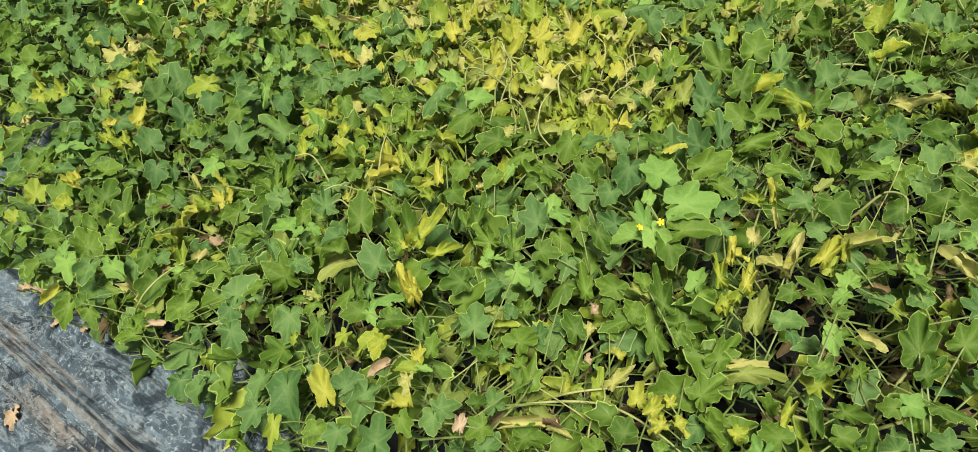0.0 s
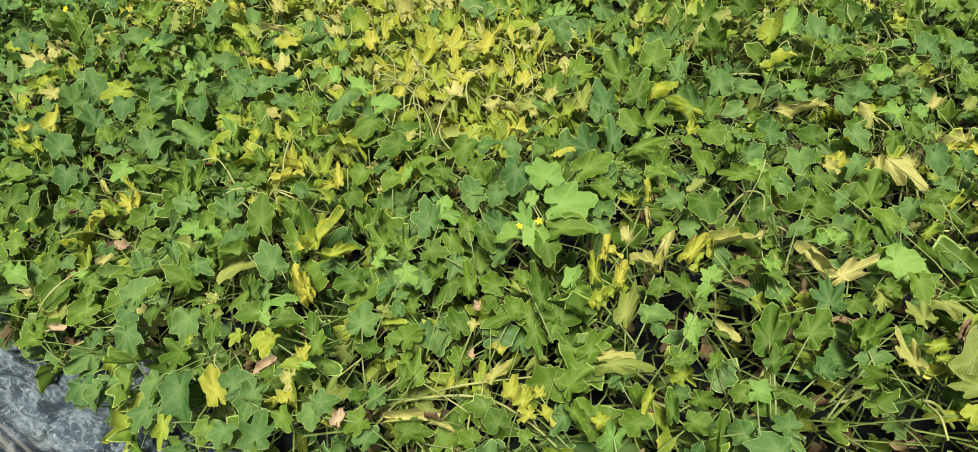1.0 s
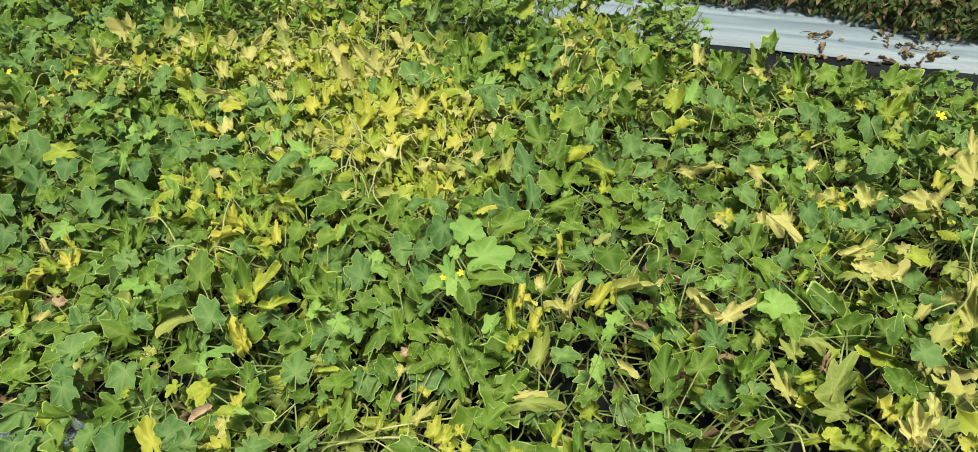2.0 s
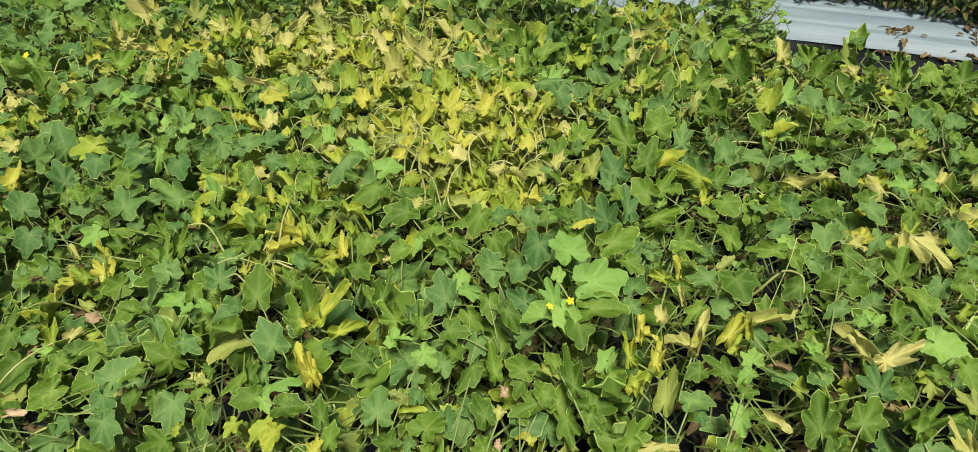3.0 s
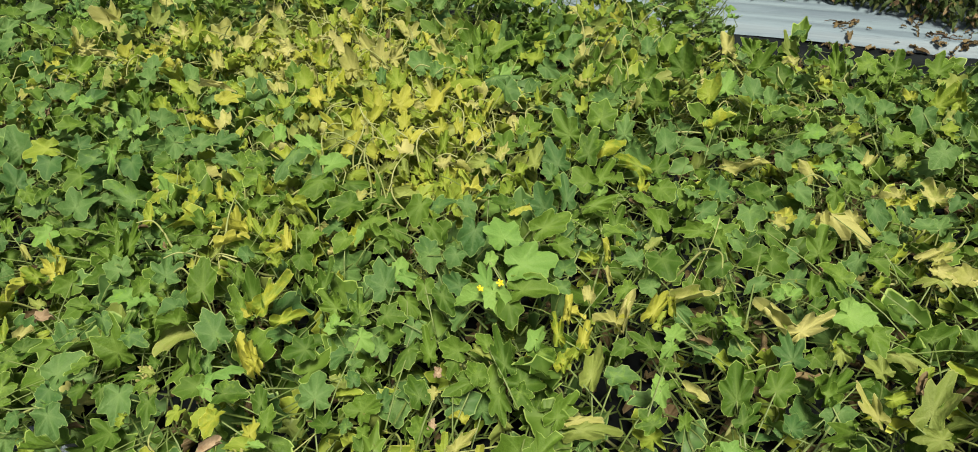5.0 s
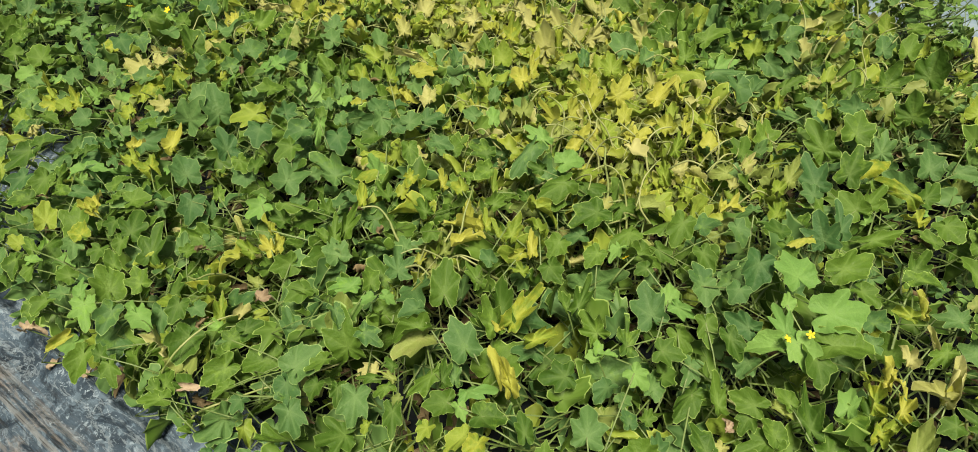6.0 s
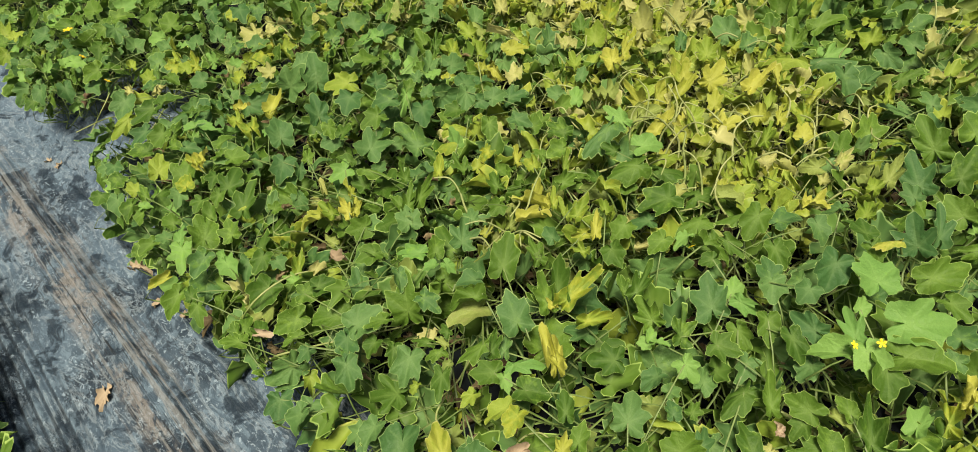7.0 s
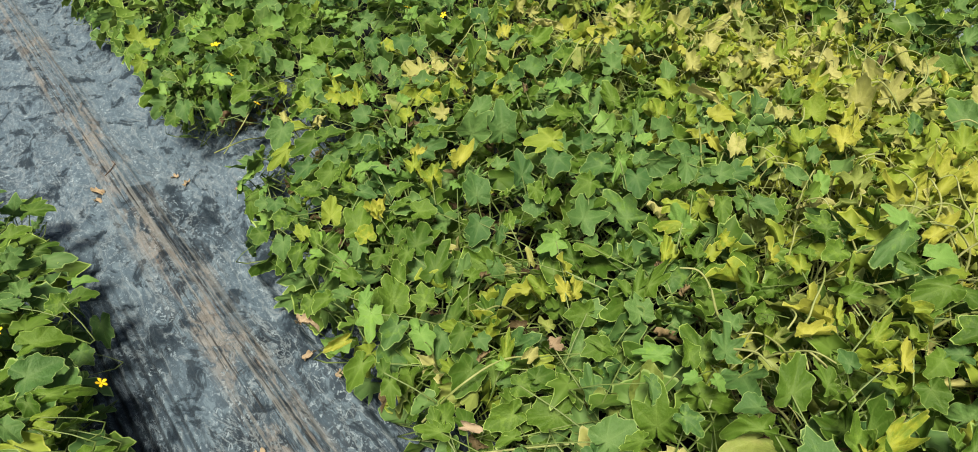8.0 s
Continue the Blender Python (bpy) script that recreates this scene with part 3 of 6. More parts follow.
set_leaves("blue", "flat",
    (1.637, -0.088, 0.289, 0.034, 1.13, 22, 14, -133),
    (1.392, -0.063, 0.341, 0.044, 1.13, -19, 6, 146),
    (1.329, -0.217, 0.377, 0.052, 0.87, -21, 8, 116),
    (1.351, -0.270, 0.370, 0.034, 0.85, -26, 14, 110),
    (1.441, -0.310, 0.325, 0.041, 0.70, -23, 14, 114),
    (1.438, -0.371, 0.356, 0.028, 1.08, -29, -4, 63),
    (1.203, 0.009, 0.409, 0.047, 1.22, -3, 3, 102),
    (1.293, -0.093, 0.348, 0.043, 0.96, -18, 1, 72),
    (1.097, 0.018, 0.421, 0.039, 0.88, -22, 19, 137),
    (1.243, -0.242, 0.380, 0.031, 1.13, 9, 11, 152),
    (1.319, -0.316, 0.369, 0.038, 0.85, 5, -9, 22),
    (1.333, -0.339, 0.356, 0.035, 1.00, 34, -9, -109),
)
set_leaves("blue", "flat",
    (1.146, -0.082, 0.358, 0.033, 1.03, 12, 32, -111),
    (0.480, 1.665, 0.309, 0.044, 0.94, -52, 16, 154),
    (0.582, 1.312, 0.336, 0.054, 1.15, 33, 8, -26),
    (0.523, 1.007, 0.399, 0.039, 1.15, 11, 2, 51),
    (0.509, 0.882, 0.380, 0.068, 0.94, 38, -4, -31),
    (0.447, 1.094, 0.352, 0.044, 1.05, -15, 10, -179),
    (0.449, 1.174, 0.370, 0.039, 0.83, -26, -21, 162),
    (0.386, 1.253, 0.300, 0.071, 0.64, 42, 10, -20),
    (0.315, 1.155, 0.349, 0.063, 1.12, 10, 19, -103),
    (0.321, 1.167, 0.337, 0.041, 1.03, -15, -19, 120),
    (0.287, 1.155, 0.334, 0.050, 1.10, -24, 9, 133),
    (0.249, 1.107, 0.329, 0.054, 1.02, -31, -9, 153),
)
set_leaves("blue", "flat",
    (0.234, 1.290, 0.230, 0.032, 1.45, 0, -6, 92),
    (0.349, 1.040, 0.301, 0.062, 1.01, -21, -12, 123),
    (0.462, 0.876, 0.343, 0.042, 0.69, 26, -2, -58),
    (0.828, 0.560, 0.430, 0.041, 1.27, -8, -11, 122),
    (0.837, 0.500, 0.444, 0.031, 1.45, -18, -19, 93),
    (0.592, 0.784, 0.339, 0.048, 0.95, 10, -15, 20),
    (0.590, 0.627, 0.351, 0.040, 1.07, 0, 13, 77),
    (0.576, 0.595, 0.351, 0.026, 1.14, -4, 12, -115),
    (0.619, 0.558, 0.363, 0.042, 0.98, 14, 30, -70),
    (0.688, 0.520, 0.380, 0.040, 1.14, -14, -33, 115),
    (0.539, 0.561, 0.364, 0.027, 1.08, 19, 11, -42),
    (0.541, 0.508, 0.320, 0.038, 0.86, 15, 19, -67),
)
set_leaves("blue", "flat",
    (0.558, 0.501, 0.309, 0.046, 1.37, -16, -7, 142),
    (0.471, 0.535, 0.331, 0.026, 1.12, 3, -18, -32),
    (0.739, 0.439, 0.390, 0.036, 1.17, -20, 11, 80),
    (0.888, 0.288, 0.429, 0.043, 1.15, 4, -1, -60),
    (0.856, 0.275, 0.416, 0.034, 0.92, 10, -31, 11),
    (0.944, 0.130, 0.387, 0.032, 1.33, 11, -27, -11),
    (0.916, 0.075, 0.381, 0.046, 0.80, -19, 22, 137),
    (0.858, 0.013, 0.357, 0.030, 1.41, 2, 7, -168),
    (0.734, 0.129, 0.367, 0.045, 0.85, 3, 9, -147),
    (0.722, 0.110, 0.362, 0.024, 1.23, -1, -18, 127),
    (1.005, -0.053, 0.407, 0.037, 0.79, -11, -12, 51),
    (1.094, -0.195, 0.376, 0.026, 0.73, 11, 14, 172),
)
set_leaves("blue", "flat",
    (1.073, -0.296, 0.337, 0.023, 1.45, -13, 15, 138),
    (0.756, -0.157, 0.355, 0.039, 1.01, 7, 4, -93),
    (0.820, -0.218, 0.354, 0.039, 1.30, -25, -6, 78),
    (0.888, -0.053, 0.359, 0.030, 1.33, -8, -19, 50),
    (1.183, -0.207, 0.362, 0.036, 1.09, -29, 10, 80),
    (1.643, 3.319, 0.329, 0.088, 1.13, 0, 37, -118),
    (1.502, 3.030, 0.344, 0.052, 1.45, 15, 63, -103),
    (1.449, 3.192, 0.343, 0.070, 0.91, 29, 34, -81),
    (1.298, 2.054, 0.349, 0.061, 1.14, 36, -6, -45),
    (1.340, 1.875, 0.355, 0.063, 0.85, 53, 13, -33),
    (1.062, 2.019, 0.405, 0.065, 0.89, 12, 22, -89),
    (1.064, 2.182, 0.400, 0.068, 1.09, 14, 30, -77),
)
set_leaves("blue", "flat",
    (1.259, 2.694, 0.354, 0.060, 1.34, 35, -1, -9),
    (1.737, 1.185, 0.297, 0.075, 1.08, 42, -20, -38),
    (1.668, 1.086, 0.322, 0.051, 0.99, 37, 25, -57),
    (1.590, 1.250, 0.318, 0.053, 0.73, 30, -4, -59),
    (1.386, 1.591, 0.337, 0.062, 0.97, 58, 25, -26),
    (1.590, 0.780, 0.363, 0.077, 0.90, -47, -4, 154),
    (2.073, 0.843, 0.259, 0.051, 1.06, 37, -22, -63),
    (2.086, 0.778, 0.261, 0.061, 0.94, 25, -4, -111),
    (1.969, 0.743, 0.264, 0.054, 1.14, 25, -22, -34),
    (1.861, 0.779, 0.288, 0.061, 0.99, -35, 43, 136),
    (1.934, 0.721, 0.224, 0.054, 1.35, 14, -36, -24),
    (2.147, 0.613, 0.244, 0.071, 0.79, 53, -4, -76),
)
set_leaves("blue", "flat",
    (2.124, 0.518, 0.252, 0.057, 1.02, 40, 7, -62),
    (1.650, 0.491, 0.337, 0.058, 0.96, 6, -29, -27),
    (1.585, 0.573, 0.350, 0.045, 0.95, 31, -10, -41),
    (1.852, 0.122, 0.303, 0.063, 0.90, 40, 3, -41),
    (1.817, 0.072, 0.309, 0.043, 0.89, 43, -7, -68),
    (1.905, -0.140, 0.266, 0.061, 1.01, 31, 0, -68),
    (1.885, -0.212, 0.286, 0.047, 1.20, 20, 0, -75),
    (1.736, 0.008, 0.326, 0.043, 1.45, 9, 18, -49),
    (0.556, 3.097, 0.397, 0.064, 1.32, -41, -20, 177),
    (0.372, 3.493, 0.353, 0.069, 1.14, -4, -29, 68),
    (0.374, 3.411, 0.322, 0.039, 1.45, 47, -44, 26),
    (0.229, 3.332, 0.338, 0.069, 1.20, -55, -8, 167),
)
set_leaves("blue", "flat",
    (0.273, 2.940, 0.338, 0.057, 1.02, -50, -7, 169),
    (0.210, 3.063, 0.319, 0.062, 0.99, -37, 8, 140),
    (0.354, 2.930, 0.310, 0.050, 1.39, -11, 14, 171),
    (0.376, 2.660, 0.345, 0.036, 1.25, -13, 22, -168),
    (0.824, 2.991, 0.414, 0.049, 1.45, 7, -1, 4),
    (0.767, 2.819, 0.406, 0.056, 1.12, 22, -1, -19),
    (0.559, 2.955, 0.353, 0.063, 1.12, 31, 31, -17),
    (0.622, 2.782, 0.370, 0.054, 1.14, 22, -1, -14),
    (0.553, 2.699, 0.361, 0.056, 1.17, 40, 2, -27),
    (0.462, 2.575, 0.354, 0.058, 1.08, 1, 7, -67),
    (0.873, 2.908, 0.420, 0.047, 1.45, -25, 5, 138),
    (0.901, 2.926, 0.427, 0.043, 1.22, 17, 55, -113),
)
set_leaves("blue", "flat",
    (0.818, 2.732, 0.431, 0.051, 1.20, -26, 17, 145),
    (0.887, 2.656, 0.426, 0.060, 1.16, -20, 1, 158),
    (0.939, 2.624, 0.415, 0.050, 1.21, -26, -7, 155),
    (1.073, 2.686, 0.361, 0.058, 1.45, -6, -12, 174),
    (0.801, 2.419, 0.382, 0.056, 1.10, 13, 22, -100),
    (0.752, 2.494, 0.383, 0.057, 1.00, 56, -4, -37),
    (0.754, 2.468, 0.379, 0.039, 1.28, 26, 17, -76),
    (0.742, 2.560, 0.408, 0.052, 1.11, 36, 12, -36),
    (0.681, 2.608, 0.404, 0.057, 1.23, 19, -18, -26),
    (0.595, 2.442, 0.350, 0.046, 1.45, 14, -31, 36),
    (0.653, 2.431, 0.352, 0.048, 1.36, -4, 25, -8),
    (0.372, 2.576, 0.352, 0.074, 1.09, -36, -21, 131),
)
set_leaves("blue", "flat",
    (0.345, 2.358, 0.330, 0.067, 0.83, -7, -23, 100),
    (0.395, 2.293, 0.340, 0.056, 0.81, 7, -14, 35),
    (0.520, 2.127, 0.365, 0.042, 1.17, -2, 23, 136),
    (0.619, 2.318, 0.315, 0.040, 1.45, 22, 24, -87),
    (0.548, 1.804, 0.405, 0.065, 1.15, 45, 14, -15),
    (0.378, 2.091, 0.361, 0.044, 0.93, -20, 24, -150),
    (0.191, 2.357, 0.285, 0.035, 1.45, 15, -42, 46),
    (0.206, 2.309, 0.306, 0.047, 1.14, -13, -5, 160),
    (0.150, 2.145, 0.295, 0.051, 1.05, -35, 1, 135),
    (0.510, 1.752, 0.369, 0.058, 1.14, -27, -24, 135),
    (0.493, 1.739, 0.318, 0.053, 1.09, -34, -15, 138),
    (0.172, 1.863, 0.289, 0.035, 1.27, 17, 4, 30),
)
set_leaves("blue", "flat",
    (0.205, 1.671, 0.312, 0.059, 0.91, -17, -26, 121),
    (0.278, 1.616, 0.265, 0.054, 0.88, -22, -21, 135),
    (0.322, 1.533, 0.288, 0.030, 1.44, -8, 4, 173),
    (-0.431, 2.678, 0.294, 0.038, 1.45, 8, 25, -62),
    (-0.445, 2.640, 0.304, 0.035, 1.45, -28, 54, -122),
    (-0.441, 2.483, 0.297, 0.053, 1.18, 18, 23, -26),
    (-0.474, 2.434, 0.313, 0.057, 0.75, -11, -8, -118),
    (-0.478, 2.150, 0.305, 0.079, 1.13, -2, 30, -91),
    (-0.534, 2.011, 0.327, 0.046, 0.96, -33, -10, -149),
    (-0.336, 2.483, 0.090, 0.076, 0.76, -46, -7, 163),
    (-0.401, 2.365, 0.127, 0.052, 1.15, -23, 19, -175),
    (0.224, 0.912, 0.294, 0.088, 0.89, -24, 7, 122),
)
set_leaves("blue", "flat",
    (0.211, 0.981, 0.289, 0.046, 0.99, 0, 0, 107),
    (0.157, 0.954, 0.271, 0.048, 1.13, -3, -18, 96),
    (0.268, 0.769, 0.338, 0.044, 1.45, -2, 35, -113),
    (0.285, 0.733, 0.323, 0.061, 0.84, -9, -25, 109),
    (0.295, 0.553, 0.381, 0.035, 1.17, -25, -2, 118),
    (0.203, 0.735, 0.310, 0.037, 1.45, -8, -6, 108),
    (0.306, 0.462, 0.334, 0.036, 1.13, 3, 7, -94),
    (0.507, 0.182, 0.329, 0.036, 1.07, 0, -15, 82),
    (0.605, -0.083, 0.342, 0.029, 1.45, -13, -35, 16),
    (0.640, -0.138, 0.349, 0.030, 1.45, 5, -1, -20),
    (0.743, -0.144, 0.358, 0.017, 1.45, 7, -13, -43),
    (1.374, -0.425, 0.356, 0.053, 0.85, -16, 9, 28),
)
set_leaves("blue", "flat",
    (1.435, -0.529, 0.341, 0.030, 0.84, 29, 9, -72),
    (1.480, -0.495, 0.345, 0.028, 1.45, 3, 21, -127),
    (1.087, -0.485, 0.347, 0.035, 0.89, 21, 35, -147),
    (0.991, -0.464, 0.383, 0.044, 1.11, -8, 25, 171),
)
set_leaves("blue", "lobed",
    (0.997, 1.694, 0.419, 0.061, 0.81, 38, 34, -27),
    (1.049, 1.431, 0.375, 0.061, 1.15, 8, 13, -112),
    (0.828, 0.563, 0.426, 0.048, 1.01, 41, 15, -36),
    (1.303, 0.488, 0.343, 0.081, 0.84, 40, -14, -52),
    (1.154, 0.400, 0.365, 0.073, 0.64, 42, 23, -47),
    (1.069, 0.415, 0.404, 0.064, 1.05, 54, -26, -72),
    (0.587, 1.118, 0.386, 0.064, 1.00, 24, 25, -44),
    (0.739, 0.619, 0.397, 0.068, 0.92, 34, -10, -53),
    (0.777, 0.458, 0.426, 0.048, 0.89, 19, -36, -13),
    (0.484, 0.610, 0.359, 0.055, 1.13, 24, 14, -60),
    (0.872, -0.134, 0.381, 0.058, 0.90, 18, -19, -66),
    (1.374, 2.129, 0.345, 0.061, 1.39, 30, 5, -51),
)
set_leaves("blue", "lobed",
    (0.272, 1.943, 0.335, 0.045, 1.08, -23, -26, 147),
    (0.211, 0.626, 0.356, 0.060, 1.03, 9, 15, -60),
    (0.307, 0.547, 0.386, 0.040, 1.18, -9, 9, -121),
    (0.380, 0.496, 0.329, 0.040, 1.08, 8, -4, -45),
)
set_leaves("cream", "cupped",
    (1.117, 1.474, 0.386, 0.054, 1.12, 5, 3, -47),
    (1.261, -0.133, 0.369, 0.030, 0.75, 34, -11, -87),
    (0.932, -0.135, 0.389, 0.069, 0.64, 27, 23, -126),
    (0.834, -0.274, 0.348, 0.060, 0.62, 1, -13, -50),
    (1.728, 2.890, 0.291, 0.088, 1.11, 72, -34, -39),
    (1.752, 2.884, 0.281, 0.088, 0.86, 63, 11, -39),
    (1.706, 2.133, 0.300, 0.086, 1.45, 53, 28, -57),
    (1.800, 2.045, 0.289, 0.088, 0.64, 38, 45, -69),
    (2.014, 1.738, 0.261, 0.055, 1.05, 36, -17, -27),
    (1.812, 1.468, 0.266, 0.088, 0.78, 53, -15, -38),
    (1.752, 1.391, 0.272, 0.088, 0.99, 52, 17, -57),
    (1.756, 1.328, 0.291, 0.065, 0.97, 66, 46, -45),
)
set_leaves("cream", "cupped",
    (2.202, 1.781, 0.246, 0.049, 1.09, 32, -2, -32),
    (1.649, 1.430, 0.293, 0.088, 0.92, 57, 0, -59),
    (1.770, 1.585, 0.290, 0.075, 0.69, 47, 4, -16),
    (1.978, 1.401, 0.270, 0.058, 1.12, 44, 33, -73),
    (1.854, 1.183, 0.283, 0.067, 1.10, 52, -28, -49),
    (0.840, 2.468, 0.392, 0.057, 1.45, 15, -30, 9),
    (0.864, 2.444, 0.391, 0.053, 1.45, 0, -19, -60),
    (0.873, 2.416, 0.394, 0.041, 1.18, 10, 11, -106),
    (0.921, 2.500, 0.394, 0.030, 1.10, 63, -23, -30),
    (0.745, 2.221, 0.370, 0.044, 1.45, 30, -26, 30),
    (0.526, 0.344, 0.305, 0.050, 0.60, 6, 17, -112),
    (1.472, -0.454, 0.350, 0.062, 0.93, 1, -27, 1),
)
set_leaves("cream", "cupped",
    (1.647, -0.542, 0.326, 0.058, 1.35, 21, -24, -68),
    (1.815, -0.544, 0.290, 0.062, 0.71, 36, -2, -67),
    (1.231, -0.399, 0.332, 0.036, 1.43, -4, -27, -14),
    (1.235, -0.420, 0.332, 0.035, 1.03, 34, -12, -120),
    (1.215, -0.540, 0.368, 0.029, 1.18, 20, 10, -98),
    (0.894, -0.519, 0.415, 0.050, 1.11, 0, 8, -7),
    (1.118, -0.547, 0.348, 0.088, 0.60, 38, -21, -92),
    (0.794, -0.469, 0.397, 0.061, 0.60, 25, -5, -75),
    (0.786, -0.462, 0.398, 0.038, 0.71, 3, -18, -50),
)
set_leaves("cream", "curled",
    (1.197, 0.769, 0.349, 0.040, 1.22, 13, 15, -92),
    (0.935, 0.825, 0.423, 0.026, 1.32, 19, 23, -99),
    (1.278, 0.641, 0.353, 0.045, 0.94, 21, 23, -84),
    (1.205, 0.643, 0.352, 0.027, 1.15, 19, -2, -50),
    (1.487, 0.114, 0.297, 0.035, 1.08, -1, 29, 166),
    (1.564, -0.193, 0.325, 0.050, 0.67, 17, 2, -105),
    (1.296, -0.183, 0.365, 0.030, 1.13, 20, -15, -54),
    (1.446, -0.330, 0.342, 0.057, 0.98, 28, -17, -64),
    (1.416, -0.260, 0.357, 0.038, 1.12, -14, -16, 1),
    (1.458, -0.350, 0.338, 0.034, 0.66, 30, 22, -86),
    (1.200, -0.044, 0.398, 0.030, 1.29, -11, 9, 156),
    (1.266, -0.343, 0.355, 0.033, 0.83, 33, 24, -119),
)
set_leaves("cream", "curled",
    (0.364, 1.418, 0.293, 0.034, 0.99, -7, 27, -86),
    (0.594, 0.421, 0.339, 0.021, 1.45, -9, -5, 78),
    (0.824, 0.162, 0.393, 0.046, 0.74, 13, -3, -4),
    (0.849, 0.223, 0.417, 0.035, 0.90, 13, 0, -60),
    (1.224, -0.345, 0.342, 0.041, 1.14, -5, 22, 150),
    (1.238, -0.336, 0.352, 0.036, 0.87, 10, 23, -144),
    (1.461, 2.717, 0.323, 0.075, 0.78, 72, 16, -21),
    (1.432, 2.600, 0.343, 0.044, 1.17, 35, 55, -69),
    (1.680, 2.325, 0.309, 0.066, 1.45, 46, -20, -5),
    (1.454, 1.867, 0.351, 0.057, 1.13, 34, -1, -37),
    (1.987, 2.802, 0.264, 0.062, 1.45, 44, 0, -33),
    (1.654, 1.949, 0.315, 0.064, 1.28, 35, 17, -71),
)
set_leaves("cream", "curled",
    (1.672, 1.737, 0.315, 0.060, 1.45, 35, -27, -31),
    (1.485, 0.977, 0.373, 0.043, 0.88, 59, -13, -51),
    (1.381, 1.507, 0.344, 0.060, 1.16, 13, 2, -6),
    (1.845, 0.645, 0.251, 0.045, 1.45, 22, 8, -117),
    (1.890, 0.579, 0.246, 0.044, 1.15, 11, -13, -36),
    (2.214, 0.274, 0.241, 0.067, 0.88, 48, -4, -64),
    (2.123, 0.057, 0.267, 0.035, 1.13, 14, -14, -9),
    (0.411, 2.650, 0.336, 0.041, 1.09, 34, -15, -24),
    (0.326, 0.633, 0.394, 0.033, 1.12, -15, 3, 113),
    (1.545, -0.478, 0.332, 0.042, 0.65, 46, 22, -107),
    (1.747, -0.484, 0.313, 0.036, 1.43, 14, -10, -115),
    (1.178, -0.518, 0.355, 0.026, 1.45, -5, -33, 4),
)
set_leaves("cream", "drooped",
    (1.522, -0.080, 0.301, 0.053, 0.74, 19, -8, -54),
    (1.279, -0.146, 0.377, 0.083, 0.72, 3, 14, 160),
    (0.639, 0.167, 0.344, 0.050, 0.60, 6, 5, -151),
    (1.090, 2.419, 0.371, 0.077, 0.97, 6, -18, 46),
    (2.036, 1.471, 0.243, 0.088, 0.60, 62, -43, -57),
)
set_leaves("cream", "flat",
    (1.297, -0.420, 0.352, 0.020, 1.45, 4, -49, -3),
    (1.147, -0.469, 0.318, 0.034, 0.60, 34, -5, -116),
    (0.845, -0.484, 0.411, 0.034, 0.60, 15, -10, -78),
)
set_leaves("cream", "rolled",
    (0.520, 1.584, 0.347, 0.035, 1.02, 49, 11, -19),
    (1.504, 0.067, 0.292, 0.072, 0.63, 17, 13, -142),
    (1.232, -0.313, 0.357, 0.037, 1.00, 22, 15, -136),
    (0.847, 0.154, 0.384, 0.069, 0.65, 32, 2, -88),
    (0.915, 0.069, 0.404, 0.068, 0.76, 5, 10, -140),
    (0.898, 0.199, 0.424, 0.033, 0.70, 26, -12, -61),
    (0.750, 0.007, 0.376, 0.037, 1.05, 5, 8, 171),
    (0.936, -0.101, 0.396, 0.063, 0.97, 19, -26, -36),
    (1.352, 2.454, 0.364, 0.088, 0.76, -11, 37, -145),
    (1.289, 1.718, 0.381, 0.080, 0.60, -16, 28, -158),
    (0.465, 2.507, 0.354, 0.047, 1.45, 10, 8, -47),
    (0.387, 0.467, 0.276, 0.076, 0.60, -6, 20, -146),
)
set_leaves("cream", "rolled",
    (0.418, 0.409, 0.253, 0.036, 0.83, -4, -8, -164),
    (1.462, -0.468, 0.337, 0.052, 0.99, 27, -21, -68),
    (0.814, -0.472, 0.411, 0.027, 1.08, 24, 36, -131),
)
set_leaves("green", "cupped",
    (0.775, 1.323, 0.361, 0.050, 1.18, 14, 9, -7),
    (0.672, 1.430, 0.350, 0.048, 0.86, 41, 6, -14),
    (0.645, 1.347, 0.348, 0.075, 0.60, 44, 34, -57),
    (0.612, 1.348, 0.346, 0.062, 0.60, 21, 13, -48),
    (1.306, 0.378, 0.321, 0.062, 0.95, 22, 28, -91),
    (1.080, 0.256, 0.392, 0.047, 1.10, 29, 10, -94),
    (0.575, 0.861, 0.388, 0.064, 0.82, 41, -5, -36),
    (0.439, 0.885, 0.360, 0.050, 0.60, 41, 31, -31),
    (0.606, 0.865, 0.395, 0.071, 0.60, 45, 14, -38),
    (0.693, 0.747, 0.389, 0.067, 0.64, 22, 10, -80),
    (0.682, 0.767, 0.387, 0.037, 0.88, 30, 12, -17),
    (0.662, 0.689, 0.384, 0.054, 1.09, 41, -26, -35),
)
